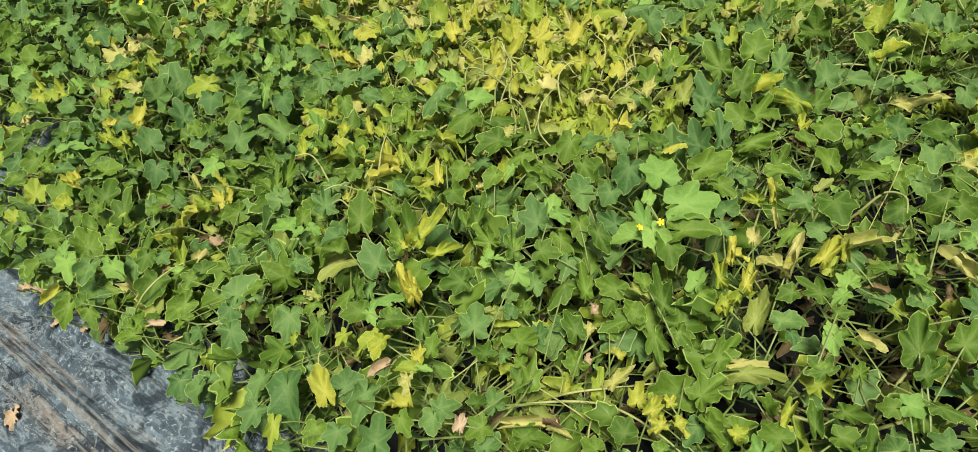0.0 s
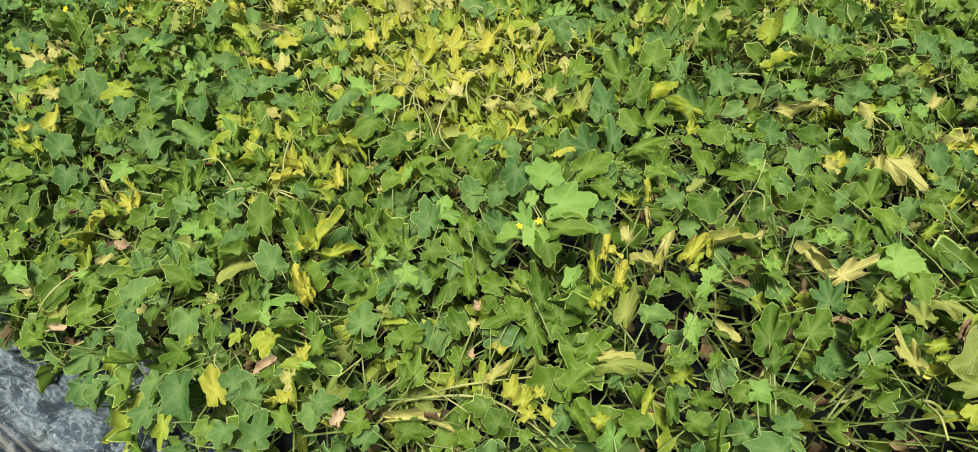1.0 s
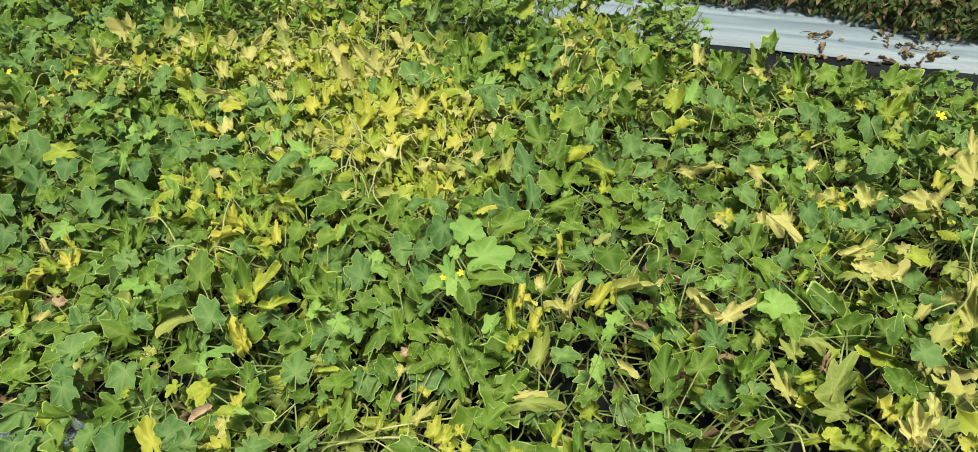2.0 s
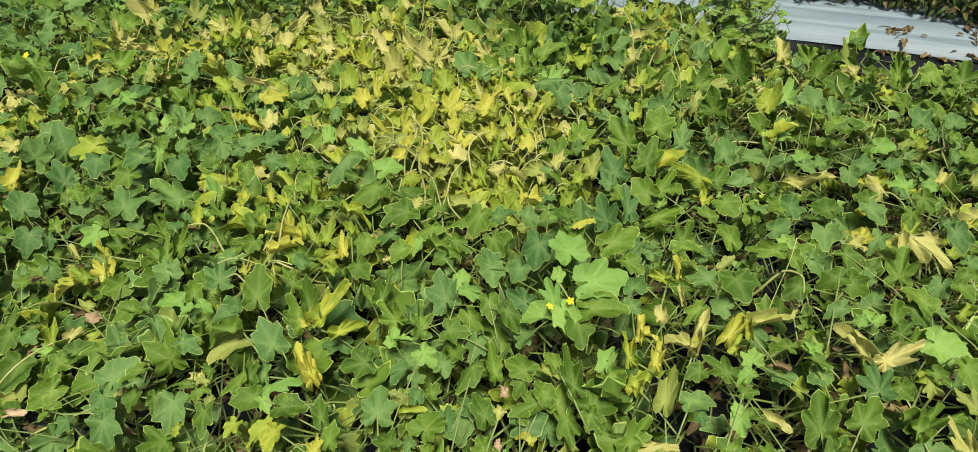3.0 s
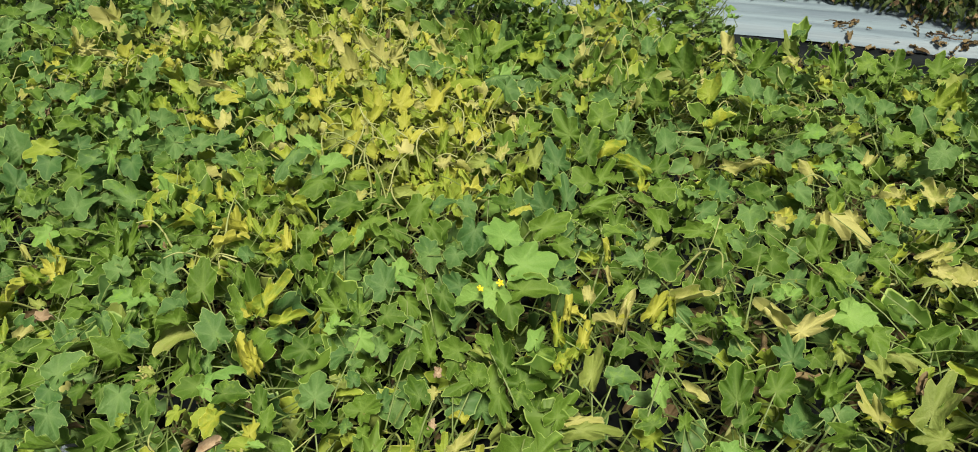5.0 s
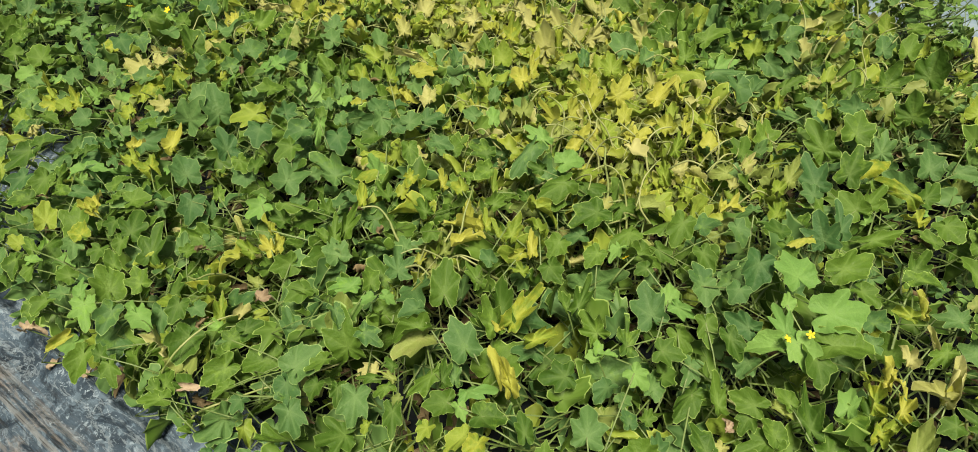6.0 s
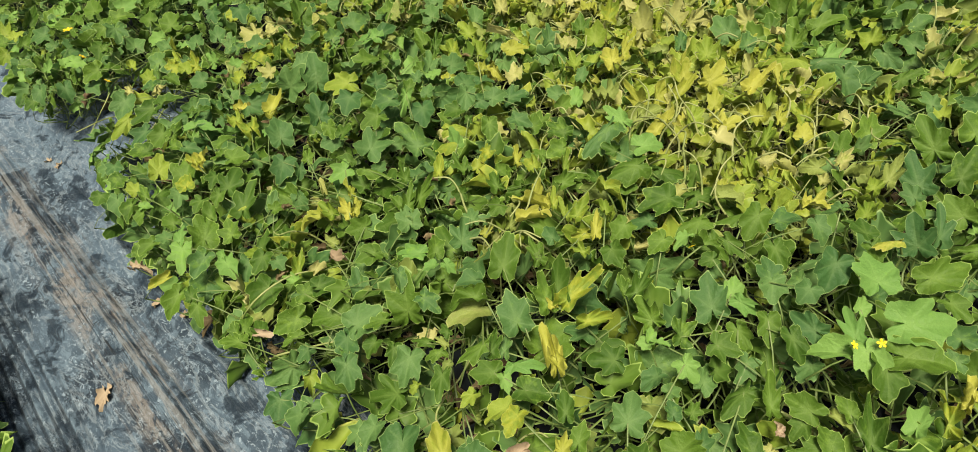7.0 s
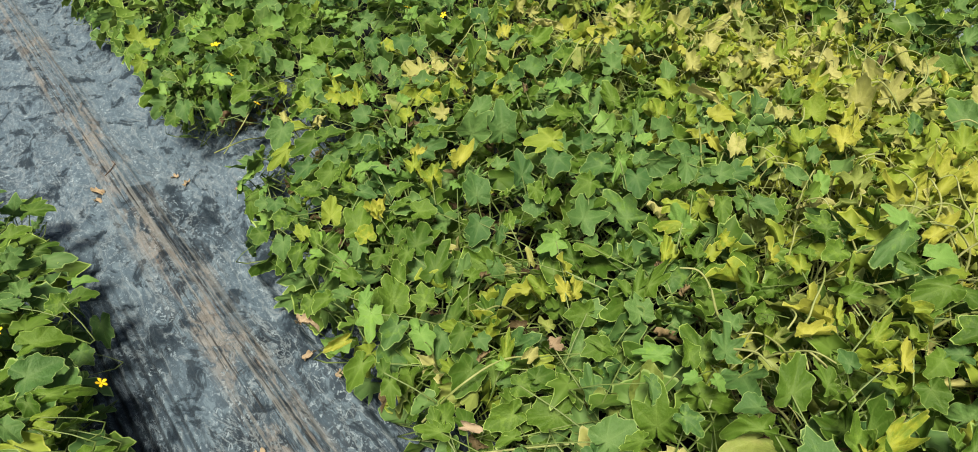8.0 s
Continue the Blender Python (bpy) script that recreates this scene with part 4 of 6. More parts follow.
set_leaves("green", "cupped",
    (0.635, 0.450, 0.383, 0.057, 0.74, 20, 8, -47),
    (0.675, 0.315, 0.376, 0.076, 0.60, 33, 1, -46),
    (1.040, -0.138, 0.380, 0.042, 0.81, 26, 15, -68),
    (0.938, -0.204, 0.390, 0.028, 1.25, -24, 16, 151),
    (1.076, 1.758, 0.421, 0.057, 0.60, 37, 23, -35),
    (2.008, 1.154, 0.252, 0.085, 1.08, 56, -3, -54),
    (1.769, 0.999, 0.293, 0.064, 1.30, 34, -9, -56),
    (1.504, 1.558, 0.330, 0.061, 1.29, 14, 4, -45),
    (2.126, 0.451, 0.258, 0.061, 1.14, 26, 8, -85),
    (1.946, 0.465, 0.243, 0.076, 1.43, 50, 21, -72),
    (1.737, 0.366, 0.293, 0.075, 1.45, 61, -15, -88),
    (2.031, 0.371, 0.248, 0.088, 1.24, 54, -5, -96),
)
set_leaves("green", "cupped",
    (2.188, 0.187, 0.248, 0.068, 0.84, 37, -24, -49),
    (2.108, 0.151, 0.246, 0.088, 0.76, 46, 18, -107),
    (2.170, -0.067, 0.241, 0.076, 0.73, 48, -12, -76),
    (2.175, -0.224, 0.256, 0.061, 1.45, 32, -3, -94),
    (2.199, -0.332, 0.248, 0.063, 1.45, 32, 7, -81),
    (0.376, 3.791, 0.330, 0.086, 0.68, 67, 45, -19),
    (0.284, 1.778, 0.329, 0.042, 0.99, 34, 10, -24),
    (0.513, 0.166, 0.350, 0.046, 0.62, -8, -1, 149),
    (0.588, 0.026, 0.335, 0.044, 0.60, 4, -2, -64),
    (0.627, -0.003, 0.345, 0.042, 0.91, 10, 15, -175),
)
set_leaves("green", "curled",
    (0.761, 1.185, 0.385, 0.042, 1.11, 38, -15, -34),
    (0.923, 0.972, 0.475, 0.034, 1.18, 20, -41, -2),
    (0.835, 0.699, 0.431, 0.057, 0.60, -10, 1, -172),
    (0.810, 1.024, 0.440, 0.038, 1.31, 13, 35, -100),
    (0.851, 0.958, 0.452, 0.035, 1.03, 46, -30, -14),
    (0.500, 0.985, 0.383, 0.061, 0.74, 0, -9, 44),
    (0.843, -0.198, 0.361, 0.063, 0.76, 22, 14, -113),
    (0.834, -0.197, 0.363, 0.040, 1.05, 15, 6, -48),
)
set_leaves("green", "drooped",
    (0.616, 1.501, 0.388, 0.060, 0.67, -9, -3, -147),
    (0.914, 0.910, 0.469, 0.071, 1.09, -2, -18, 67),
    (0.983, 0.898, 0.414, 0.066, 1.05, -8, 8, -141),
    (0.982, 0.808, 0.387, 0.078, 0.95, -4, 15, -112),
    (0.881, 0.737, 0.433, 0.053, 1.16, -1, -2, 63),
    (0.951, 0.680, 0.430, 0.061, 0.93, -1, 18, 42),
    (1.161, 0.339, 0.363, 0.069, 0.69, 14, 27, -129),
    (0.388, 1.017, 0.332, 0.038, 0.75, 13, -9, 29),
    (0.387, 0.980, 0.333, 0.031, 1.10, 5, -14, 62),
    (0.447, 0.918, 0.344, 0.066, 0.84, -6, 3, 69),
    (0.633, 0.494, 0.384, 0.058, 1.05, -3, 14, 79),
    (0.879, -0.239, 0.365, 0.036, 0.65, 17, 1, -138),
)
set_leaves("green", "drooped",
    (2.164, -0.149, 0.259, 0.060, 1.45, 38, 2, -72),
    (0.384, 2.218, 0.347, 0.065, 0.69, 30, 49, -44),
    (-0.454, 2.058, 0.308, 0.088, 0.60, -20, 34, -121),
    (0.692, -0.115, 0.357, 0.047, 0.82, 10, -10, 174),
)
set_leaves("green", "flat",
    (0.748, 1.614, 0.429, 0.053, 1.16, 0, -32, 85),
    (0.905, 1.884, 0.429, 0.062, 1.16, -2, 12, -83),
    (0.964, 1.890, 0.396, 0.050, 0.80, 28, 43, -52),
    (0.919, 1.371, 0.398, 0.050, 0.89, -34, -13, 143),
    (0.924, 1.501, 0.387, 0.045, 1.14, 1, -19, 77),
    (0.913, 1.445, 0.386, 0.024, 0.98, -46, -4, 126),
    (0.883, 1.646, 0.427, 0.034, 1.04, 35, 20, -49),
    (0.976, 1.276, 0.385, 0.043, 1.09, 29, 33, -58),
    (0.859, 1.128, 0.437, 0.027, 1.17, 27, 8, -3),
    (0.710, 1.254, 0.367, 0.028, 1.45, 15, -59, 34),
    (0.703, 1.117, 0.408, 0.031, 1.45, -9, -43, 108),
    (0.641, 1.690, 0.433, 0.039, 1.02, -48, 12, 142),
)
set_leaves("green", "flat",
    (0.649, 1.644, 0.419, 0.045, 0.84, 8, 14, -67),
    (0.611, 1.577, 0.380, 0.039, 0.78, 33, 4, 26),
    (0.601, 1.368, 0.351, 0.034, 0.77, 38, 2, -3),
    (0.551, 1.689, 0.380, 0.037, 0.83, 34, 34, -33),
    (0.959, 1.151, 0.428, 0.053, 0.99, 32, -18, -3),
    (0.888, 1.089, 0.455, 0.042, 1.12, 0, -29, 76),
    (0.895, 0.916, 0.429, 0.041, 1.17, 0, -26, 67),
    (0.902, 0.822, 0.433, 0.067, 1.07, 1, -11, 62),
    (0.949, 0.656, 0.442, 0.055, 0.97, -30, -17, 101),
    (0.886, 0.589, 0.447, 0.042, 0.92, -21, 9, 141),
    (0.860, 0.666, 0.439, 0.043, 0.71, -24, 27, 160),
    (0.811, 0.771, 0.419, 0.041, 1.07, -8, -16, 88),
)
set_leaves("green", "flat",
    (0.796, 0.850, 0.425, 0.038, 1.28, -9, -24, 93),
    (0.815, 0.668, 0.427, 0.027, 1.16, -3, -26, 61),
    (1.540, 0.464, 0.338, 0.073, 1.14, 35, 18, -74),
    (1.376, 0.436, 0.340, 0.076, 0.87, 50, 11, -82),
    (1.260, 0.391, 0.344, 0.054, 1.09, 34, -33, -36),
    (0.958, 0.364, 0.454, 0.069, 0.81, 11, 32, -124),
    (1.033, 0.491, 0.422, 0.049, 0.93, 13, 12, -4),
    (1.017, 0.472, 0.411, 0.034, 1.14, -21, 9, 149),
    (1.442, 0.276, 0.284, 0.061, 0.86, 21, 33, -98),
    (1.312, 0.227, 0.330, 0.048, 1.34, -10, 7, 145),
    (1.327, 0.101, 0.329, 0.046, 1.02, 4, -1, -25),
    (1.235, 0.238, 0.342, 0.046, 0.72, 20, 1, -10),
)
set_leaves("green", "flat",
    (1.044, 0.249, 0.407, 0.053, 0.75, 1, -6, -148),
    (1.091, 0.164, 0.416, 0.047, 0.86, 28, 0, -42),
    (1.087, 0.079, 0.428, 0.055, 0.65, 4, -36, 15),
    (1.084, 0.047, 0.428, 0.035, 0.83, -7, 17, 124),
    (0.987, 0.127, 0.425, 0.048, 1.45, -4, 0, 126),
    (0.943, 0.324, 0.435, 0.040, 1.11, -11, 1, 168),
    (1.704, 0.027, 0.331, 0.054, 0.91, 13, 8, -141),
    (1.790, -0.207, 0.301, 0.030, 1.09, 16, 17, -123),
    (1.470, -0.063, 0.307, 0.035, 1.15, 0, -26, -11),
    (1.372, 0.011, 0.323, 0.052, 1.14, 5, -5, -14),
    (1.470, -0.159, 0.341, 0.046, 0.90, -30, 29, 125),
    (1.372, -0.141, 0.367, 0.039, 0.97, -27, 16, 84),
)
set_leaves("green", "flat",
    (1.147, -0.037, 0.409, 0.045, 0.91, -13, 11, 147),
    (1.200, -0.239, 0.386, 0.029, 0.86, -20, -20, 59),
    (0.509, 1.392, 0.336, 0.051, 1.17, 3, -59, 59),
    (0.542, 1.160, 0.369, 0.044, 0.90, 30, 24, -38),
    (0.580, 0.984, 0.402, 0.074, 0.80, 38, 12, -56),
    (0.475, 1.316, 0.323, 0.049, 1.15, 7, -16, 73),
    (0.476, 1.306, 0.316, 0.051, 0.62, 25, 8, 24),
    (0.338, 1.366, 0.296, 0.045, 1.17, -1, 28, -109),
    (0.307, 1.382, 0.289, 0.046, 1.13, -2, 27, -128),
    (0.359, 1.112, 0.355, 0.047, 0.74, 11, 1, 75),
    (0.417, 0.860, 0.341, 0.047, 0.99, 15, -23, 46),
    (0.421, 0.784, 0.356, 0.049, 1.17, -8, 2, -147),
)
set_leaves("green", "flat",
    (0.357, 0.944, 0.323, 0.053, 0.71, -7, -11, 129),
    (0.339, 1.075, 0.313, 0.037, 0.89, -20, -26, 136),
    (0.322, 1.116, 0.314, 0.033, 1.28, -11, 0, 100),
    (0.431, 1.011, 0.321, 0.026, 0.93, 22, -23, -17),
    (0.652, 0.958, 0.383, 0.051, 0.70, 38, 5, -24),
    (0.738, 0.838, 0.412, 0.043, 1.12, -19, 29, 144),
    (0.752, 0.525, 0.425, 0.046, 0.88, -25, -6, 131),
    (0.734, 0.565, 0.385, 0.044, 0.89, -28, 18, 142),
    (0.659, 0.400, 0.393, 0.046, 0.96, 7, -31, -2),
    (0.648, 0.401, 0.378, 0.036, 1.05, -18, 0, 81),
    (0.687, 0.355, 0.399, 0.033, 0.90, 17, -2, -28),
    (0.642, 0.355, 0.360, 0.039, 1.07, 22, 9, -32),
)
set_leaves("green", "flat",
    (0.570, 0.439, 0.345, 0.050, 0.86, 31, 8, -34),
    (0.557, 0.539, 0.371, 0.024, 1.20, 18, 33, -86),
    (0.434, 0.700, 0.353, 0.043, 0.75, 22, 1, -46),
    (0.396, 0.638, 0.383, 0.039, 0.83, 21, 0, -65),
    (0.447, 0.558, 0.355, 0.038, 1.17, 2, 8, -22),
    (0.478, 0.506, 0.318, 0.021, 1.45, 19, -19, -72),
    (0.534, 0.421, 0.295, 0.040, 1.17, 16, -25, -37),
    (0.742, 0.479, 0.428, 0.046, 0.81, -29, 3, 146),
    (0.766, 0.347, 0.438, 0.053, 0.96, -19, -9, 129),
    (0.794, 0.332, 0.446, 0.066, 0.98, 9, 9, -152),
    (0.727, 0.274, 0.378, 0.044, 0.85, -17, 33, 170),
    (0.646, 0.273, 0.355, 0.038, 1.06, -12, 20, 143),
)
set_leaves("green", "flat",
    (0.643, 0.318, 0.321, 0.055, 0.76, -14, 10, 122),
    (0.924, 0.172, 0.387, 0.044, 0.76, -12, -10, 66),
    (0.799, 0.133, 0.372, 0.031, 1.15, -5, -13, 50),
    (0.891, 0.010, 0.396, 0.033, 0.90, 0, -4, 2),
    (0.750, 0.037, 0.371, 0.023, 0.92, -2, 5, -135),
    (0.779, 0.056, 0.382, 0.025, 1.00, 13, 25, -152),
    (0.697, -0.004, 0.357, 0.028, 0.88, 9, -12, -83),
    (1.015, 0.021, 0.424, 0.041, 1.05, -13, -31, 64),
    (1.085, -0.056, 0.402, 0.039, 1.28, -21, 32, 150),
    (1.072, -0.037, 0.415, 0.044, 0.95, -16, -20, 41),
    (1.003, -0.149, 0.386, 0.032, 0.70, 29, 10, -115),
    (1.095, -0.182, 0.383, 0.048, 1.04, 17, 0, -35),
)
set_leaves("green", "flat",
    (1.079, -0.165, 0.380, 0.043, 0.76, -9, 17, 132),
    (1.095, -0.297, 0.327, 0.053, 1.13, 7, 11, -129),
    (0.969, -0.245, 0.392, 0.044, 0.93, -16, -10, 122),
    (1.059, -0.345, 0.317, 0.057, 1.02, 26, 40, -130),
    (0.872, -0.358, 0.369, 0.026, 0.68, 32, 2, -127),
    (0.890, -0.030, 0.389, 0.033, 0.78, -2, -2, 174),
    (0.916, -0.166, 0.356, 0.027, 1.45, -6, 33, 139),
    (1.175, -0.233, 0.374, 0.034, 1.02, -7, 7, 153),
    (1.575, 2.758, 0.325, 0.063, 1.38, 53, -39, -19),
    (1.130, 2.666, 0.375, 0.061, 1.08, 29, -7, -35),
    (1.931, 0.998, 0.279, 0.085, 0.77, 24, 19, -119),
    (0.244, 3.762, 0.304, 0.050, 1.45, 12, -18, 48),
)
set_leaves("green", "flat",
    (0.495, 3.417, 0.372, 0.060, 1.13, 22, 1, -20),
    (0.581, 3.432, 0.377, 0.064, 1.45, 34, -20, -29),
    (0.657, 3.326, 0.395, 0.072, 1.05, 51, 12, -46),
    (0.738, 3.207, 0.419, 0.066, 1.14, 62, 57, -29),
    (0.552, 3.210, 0.386, 0.058, 1.45, 10, -7, 11),
    (0.593, 3.145, 0.413, 0.062, 1.22, 2, 24, -108),
    (0.535, 3.166, 0.390, 0.048, 1.45, -23, -36, 100),
    (0.464, 3.418, 0.365, 0.078, 0.78, 24, -30, 42),
    (0.429, 3.340, 0.362, 0.057, 1.27, 1, 22, 18),
    (0.290, 3.536, 0.338, 0.056, 0.82, 35, 33, -36),
    (0.282, 3.255, 0.348, 0.046, 1.10, -53, 24, 154),
    (0.190, 3.356, 0.299, 0.061, 1.12, 12, -6, 73),
)
set_leaves("green", "flat",
    (0.474, 3.062, 0.370, 0.058, 1.19, -15, -23, 138),
    (0.472, 3.037, 0.367, 0.030, 1.16, -15, 35, -125),
    (0.399, 2.927, 0.347, 0.066, 1.06, -3, -44, 105),
    (0.429, 2.913, 0.337, 0.072, 1.13, -21, 0, -108),
    (0.171, 3.092, 0.282, 0.046, 1.34, -12, -31, 94),
    (0.706, 2.910, 0.382, 0.063, 1.36, 43, -2, -21),
    (0.665, 2.998, 0.402, 0.048, 1.30, 32, -15, 4),
    (0.729, 3.077, 0.417, 0.051, 1.11, 22, -11, -28),
    (0.528, 2.542, 0.369, 0.046, 1.14, -21, -7, -164),
    (1.080, 2.767, 0.403, 0.060, 1.45, -35, 11, 154),
    (0.917, 2.784, 0.417, 0.041, 1.45, 7, 0, 8),
    (0.416, 2.455, 0.341, 0.088, 0.78, -8, -24, 95),
)
set_leaves("green", "flat",
    (0.441, 2.429, 0.352, 0.070, 1.07, 5, 5, -106),
    (0.366, 2.245, 0.355, 0.062, 0.96, -28, -31, 108),
    (0.295, 2.218, 0.344, 0.054, 1.02, 17, -20, 57),
    (0.479, 2.295, 0.349, 0.035, 1.37, 0, 8, 10),
    (0.492, 2.256, 0.353, 0.049, 0.68, 0, 14, -78),
    (0.654, 2.161, 0.379, 0.045, 1.45, 13, 1, -27),
    (0.450, 2.024, 0.355, 0.049, 0.92, 13, -1, -82),
    (0.429, 1.893, 0.373, 0.048, 1.25, -2, 15, -122),
    (0.431, 1.961, 0.359, 0.049, 0.60, -12, -10, 52),
    (0.353, 2.136, 0.363, 0.039, 0.98, 0, 16, -156),
    (0.194, 2.217, 0.311, 0.042, 1.45, -8, -17, 108),
    (0.127, 2.257, 0.273, 0.037, 1.45, -16, -21, 133),
)
set_leaves("green", "flat",
    (0.169, 2.077, 0.299, 0.053, 0.82, -13, -2, 124),
    (0.208, 2.058, 0.307, 0.045, 0.66, 40, -3, -19),
    (0.174, 2.018, 0.294, 0.038, 1.15, -16, 11, 123),
    (0.365, 1.878, 0.362, 0.039, 1.18, -5, -16, 128),
    (0.302, 1.887, 0.315, 0.039, 1.42, -8, -8, 116),
    (0.338, 1.815, 0.348, 0.035, 1.07, -16, -17, 126),
    (0.211, 1.879, 0.304, 0.038, 1.14, 34, -17, 15),
    (0.409, 1.667, 0.320, 0.035, 1.17, -2, 20, -97),
    (0.116, 1.951, 0.248, 0.045, 0.97, -27, -6, 131),
    (0.142, 1.897, 0.274, 0.048, 0.87, -1, -14, 99),
    (0.237, 1.735, 0.312, 0.072, 1.04, 39, 21, -16),
    (0.110, 1.694, 0.243, 0.065, 0.83, -17, -17, 116),
)
set_leaves("green", "flat",
    (0.124, 1.611, 0.280, 0.034, 0.95, 29, 13, -25),
    (0.124, 1.591, 0.265, 0.052, 0.86, -25, 0, 143),
    (0.381, 1.573, 0.287, 0.062, 0.72, 19, 9, -24),
    (0.307, 1.569, 0.294, 0.051, 0.92, -19, -25, 120),
    (0.267, 1.494, 0.266, 0.067, 1.12, -13, -26, 117),
    (0.166, 1.458, 0.233, 0.056, 0.78, 10, 0, -33),
    (0.187, 1.414, 0.236, 0.047, 0.90, 12, 4, -18),
    (0.148, 1.467, 0.235, 0.034, 0.91, 29, -14, -24),
    (0.142, 1.443, 0.229, 0.062, 0.69, 4, -15, 35),
    (0.261, 1.354, 0.265, 0.063, 0.94, -6, -40, 80),
    (0.274, 1.372, 0.275, 0.037, 1.15, 15, 21, -26),
    (0.234, 1.320, 0.252, 0.042, 0.68, -2, 0, 64),
)
set_leaves("green", "flat",
    (-0.361, 2.983, 0.234, 0.072, 1.09, -6, 11, -109),
    (-0.428, 2.790, 0.287, 0.067, 0.85, 3, 18, -79),
    (-0.370, 2.405, 0.263, 0.040, 1.45, 33, -44, 57),
    (-0.351, 2.449, 0.224, 0.061, 1.10, -5, 4, -88),
    (-0.449, 2.256, 0.298, 0.081, 0.89, -11, 13, -103),
    (-0.487, 2.056, 0.316, 0.044, 0.84, -35, 2, -178),
    (-0.521, 2.080, 0.327, 0.034, 0.75, -39, 11, 166),
    (0.263, 0.602, 0.380, 0.034, 0.98, -18, 3, 148),
    (0.196, 0.818, 0.257, 0.036, 1.45, -10, -12, 107),
    (0.358, 0.517, 0.352, 0.024, 1.45, -2, -6, -93),
    (0.328, 0.478, 0.358, 0.034, 1.44, 2, -13, 61),
    (0.371, 0.441, 0.273, 0.054, 1.04, -5, -1, -139),
)
set_leaves("green", "flat",
    (0.447, 0.279, 0.319, 0.032, 1.45, 23, -4, -31),
    (0.413, 0.318, 0.282, 0.030, 1.32, 21, 8, 0),
    (0.433, 0.206, 0.359, 0.018, 1.45, 21, -19, -4),
    (0.550, 0.067, 0.328, 0.038, 1.45, 11, 4, -32),
    (0.591, -0.009, 0.334, 0.038, 1.11, -5, 0, -165),
    (0.663, -0.061, 0.354, 0.024, 1.39, -1, -20, 17),
    (1.548, -0.408, 0.338, 0.040, 0.83, 4, 7, -148),
    (1.083, -0.411, 0.313, 0.045, 1.34, 9, 19, -169),
    (1.158, -0.434, 0.315, 0.038, 1.15, -3, 1, 158),
    (0.888, -0.436, 0.398, 0.048, 0.89, 4, -12, -55),
)
set_leaves("green", "lobed",
    (1.429, 0.509, 0.348, 0.085, 0.81, 52, -21, -48),
    (1.293, 0.158, 0.321, 0.050, 0.82, 29, -5, -80),
    (1.110, 0.046, 0.416, 0.054, 0.92, -1, -2, -168),
    (1.695, -0.246, 0.319, 0.048, 1.16, 15, 9, -131),
    (1.160, -0.136, 0.373, 0.065, 0.83, 39, -12, -94),
    (0.659, 0.629, 0.389, 0.062, 0.72, 36, 30, -43),
    (0.671, 0.568, 0.406, 0.044, 1.22, -8, 17, -160),
    (0.565, 0.699, 0.361, 0.050, 1.11, 7, -28, 39),
    (0.637, 0.360, 0.353, 0.066, 0.72, -3, -1, 50),
    (0.505, 0.525, 0.338, 0.053, 1.16, 0, 3, -97),
    (0.664, 0.279, 0.353, 0.071, 0.89, 20, 29, -98),
    (0.633, 0.197, 0.340, 0.067, 0.60, 8, 22, -102),
)
set_leaves("green", "lobed",
    (0.810, 0.089, 0.377, 0.055, 0.67, 8, -22, -20),
    (0.678, 0.043, 0.353, 0.037, 1.45, 9, -6, -29),
    (0.769, -0.068, 0.365, 0.074, 0.74, 23, -16, -78),
    (0.808, -0.121, 0.370, 0.056, 0.91, 26, 16, -100),
    (0.731, -0.086, 0.364, 0.050, 0.61, 16, 0, -110),
    (1.887, 0.539, 0.220, 0.088, 1.05, 44, 10, -72),
    (0.367, 1.820, 0.347, 0.071, 0.94, 25, 22, -53),
    (0.358, 1.734, 0.323, 0.088, 0.77, 35, 6, -64),
    (0.288, 1.674, 0.321, 0.050, 1.09, 32, -9, -29),
    (0.455, 0.502, 0.299, 0.045, 1.40, 10, 9, -139),
    (0.551, 0.194, 0.350, 0.052, 0.98, 26, -3, -117),
)
set_leaves("olive", "cupped",
    (0.738, 1.378, 0.349, 0.055, 0.60, 18, 6, -50),
    (0.840, 1.045, 0.444, 0.049, 0.60, 34, 29, -34),
    (0.764, 0.946, 0.423, 0.050, 0.83, 22, 13, -76),
    (0.755, 0.970, 0.410, 0.046, 0.79, 29, 18, -7),
    (0.766, 1.013, 0.416, 0.039, 0.77, 33, 18, -31),
    (1.227, 0.980, 0.366, 0.049, 1.17, 26, 28, -41),
    (0.339, 1.467, 0.276, 0.062, 0.60, 20, 13, -45),
    (0.603, 0.835, 0.391, 0.088, 0.60, 4, 20, -93),
    (1.718, 2.302, 0.292, 0.088, 0.93, 55, 26, -46),
    (1.746, 1.739, 0.305, 0.056, 1.12, 36, -6, -40),
    (1.851, 1.788, 0.278, 0.070, 1.06, 51, 29, -26),
    (1.645, 1.562, 0.299, 0.081, 0.90, 54, 12, -43),
)
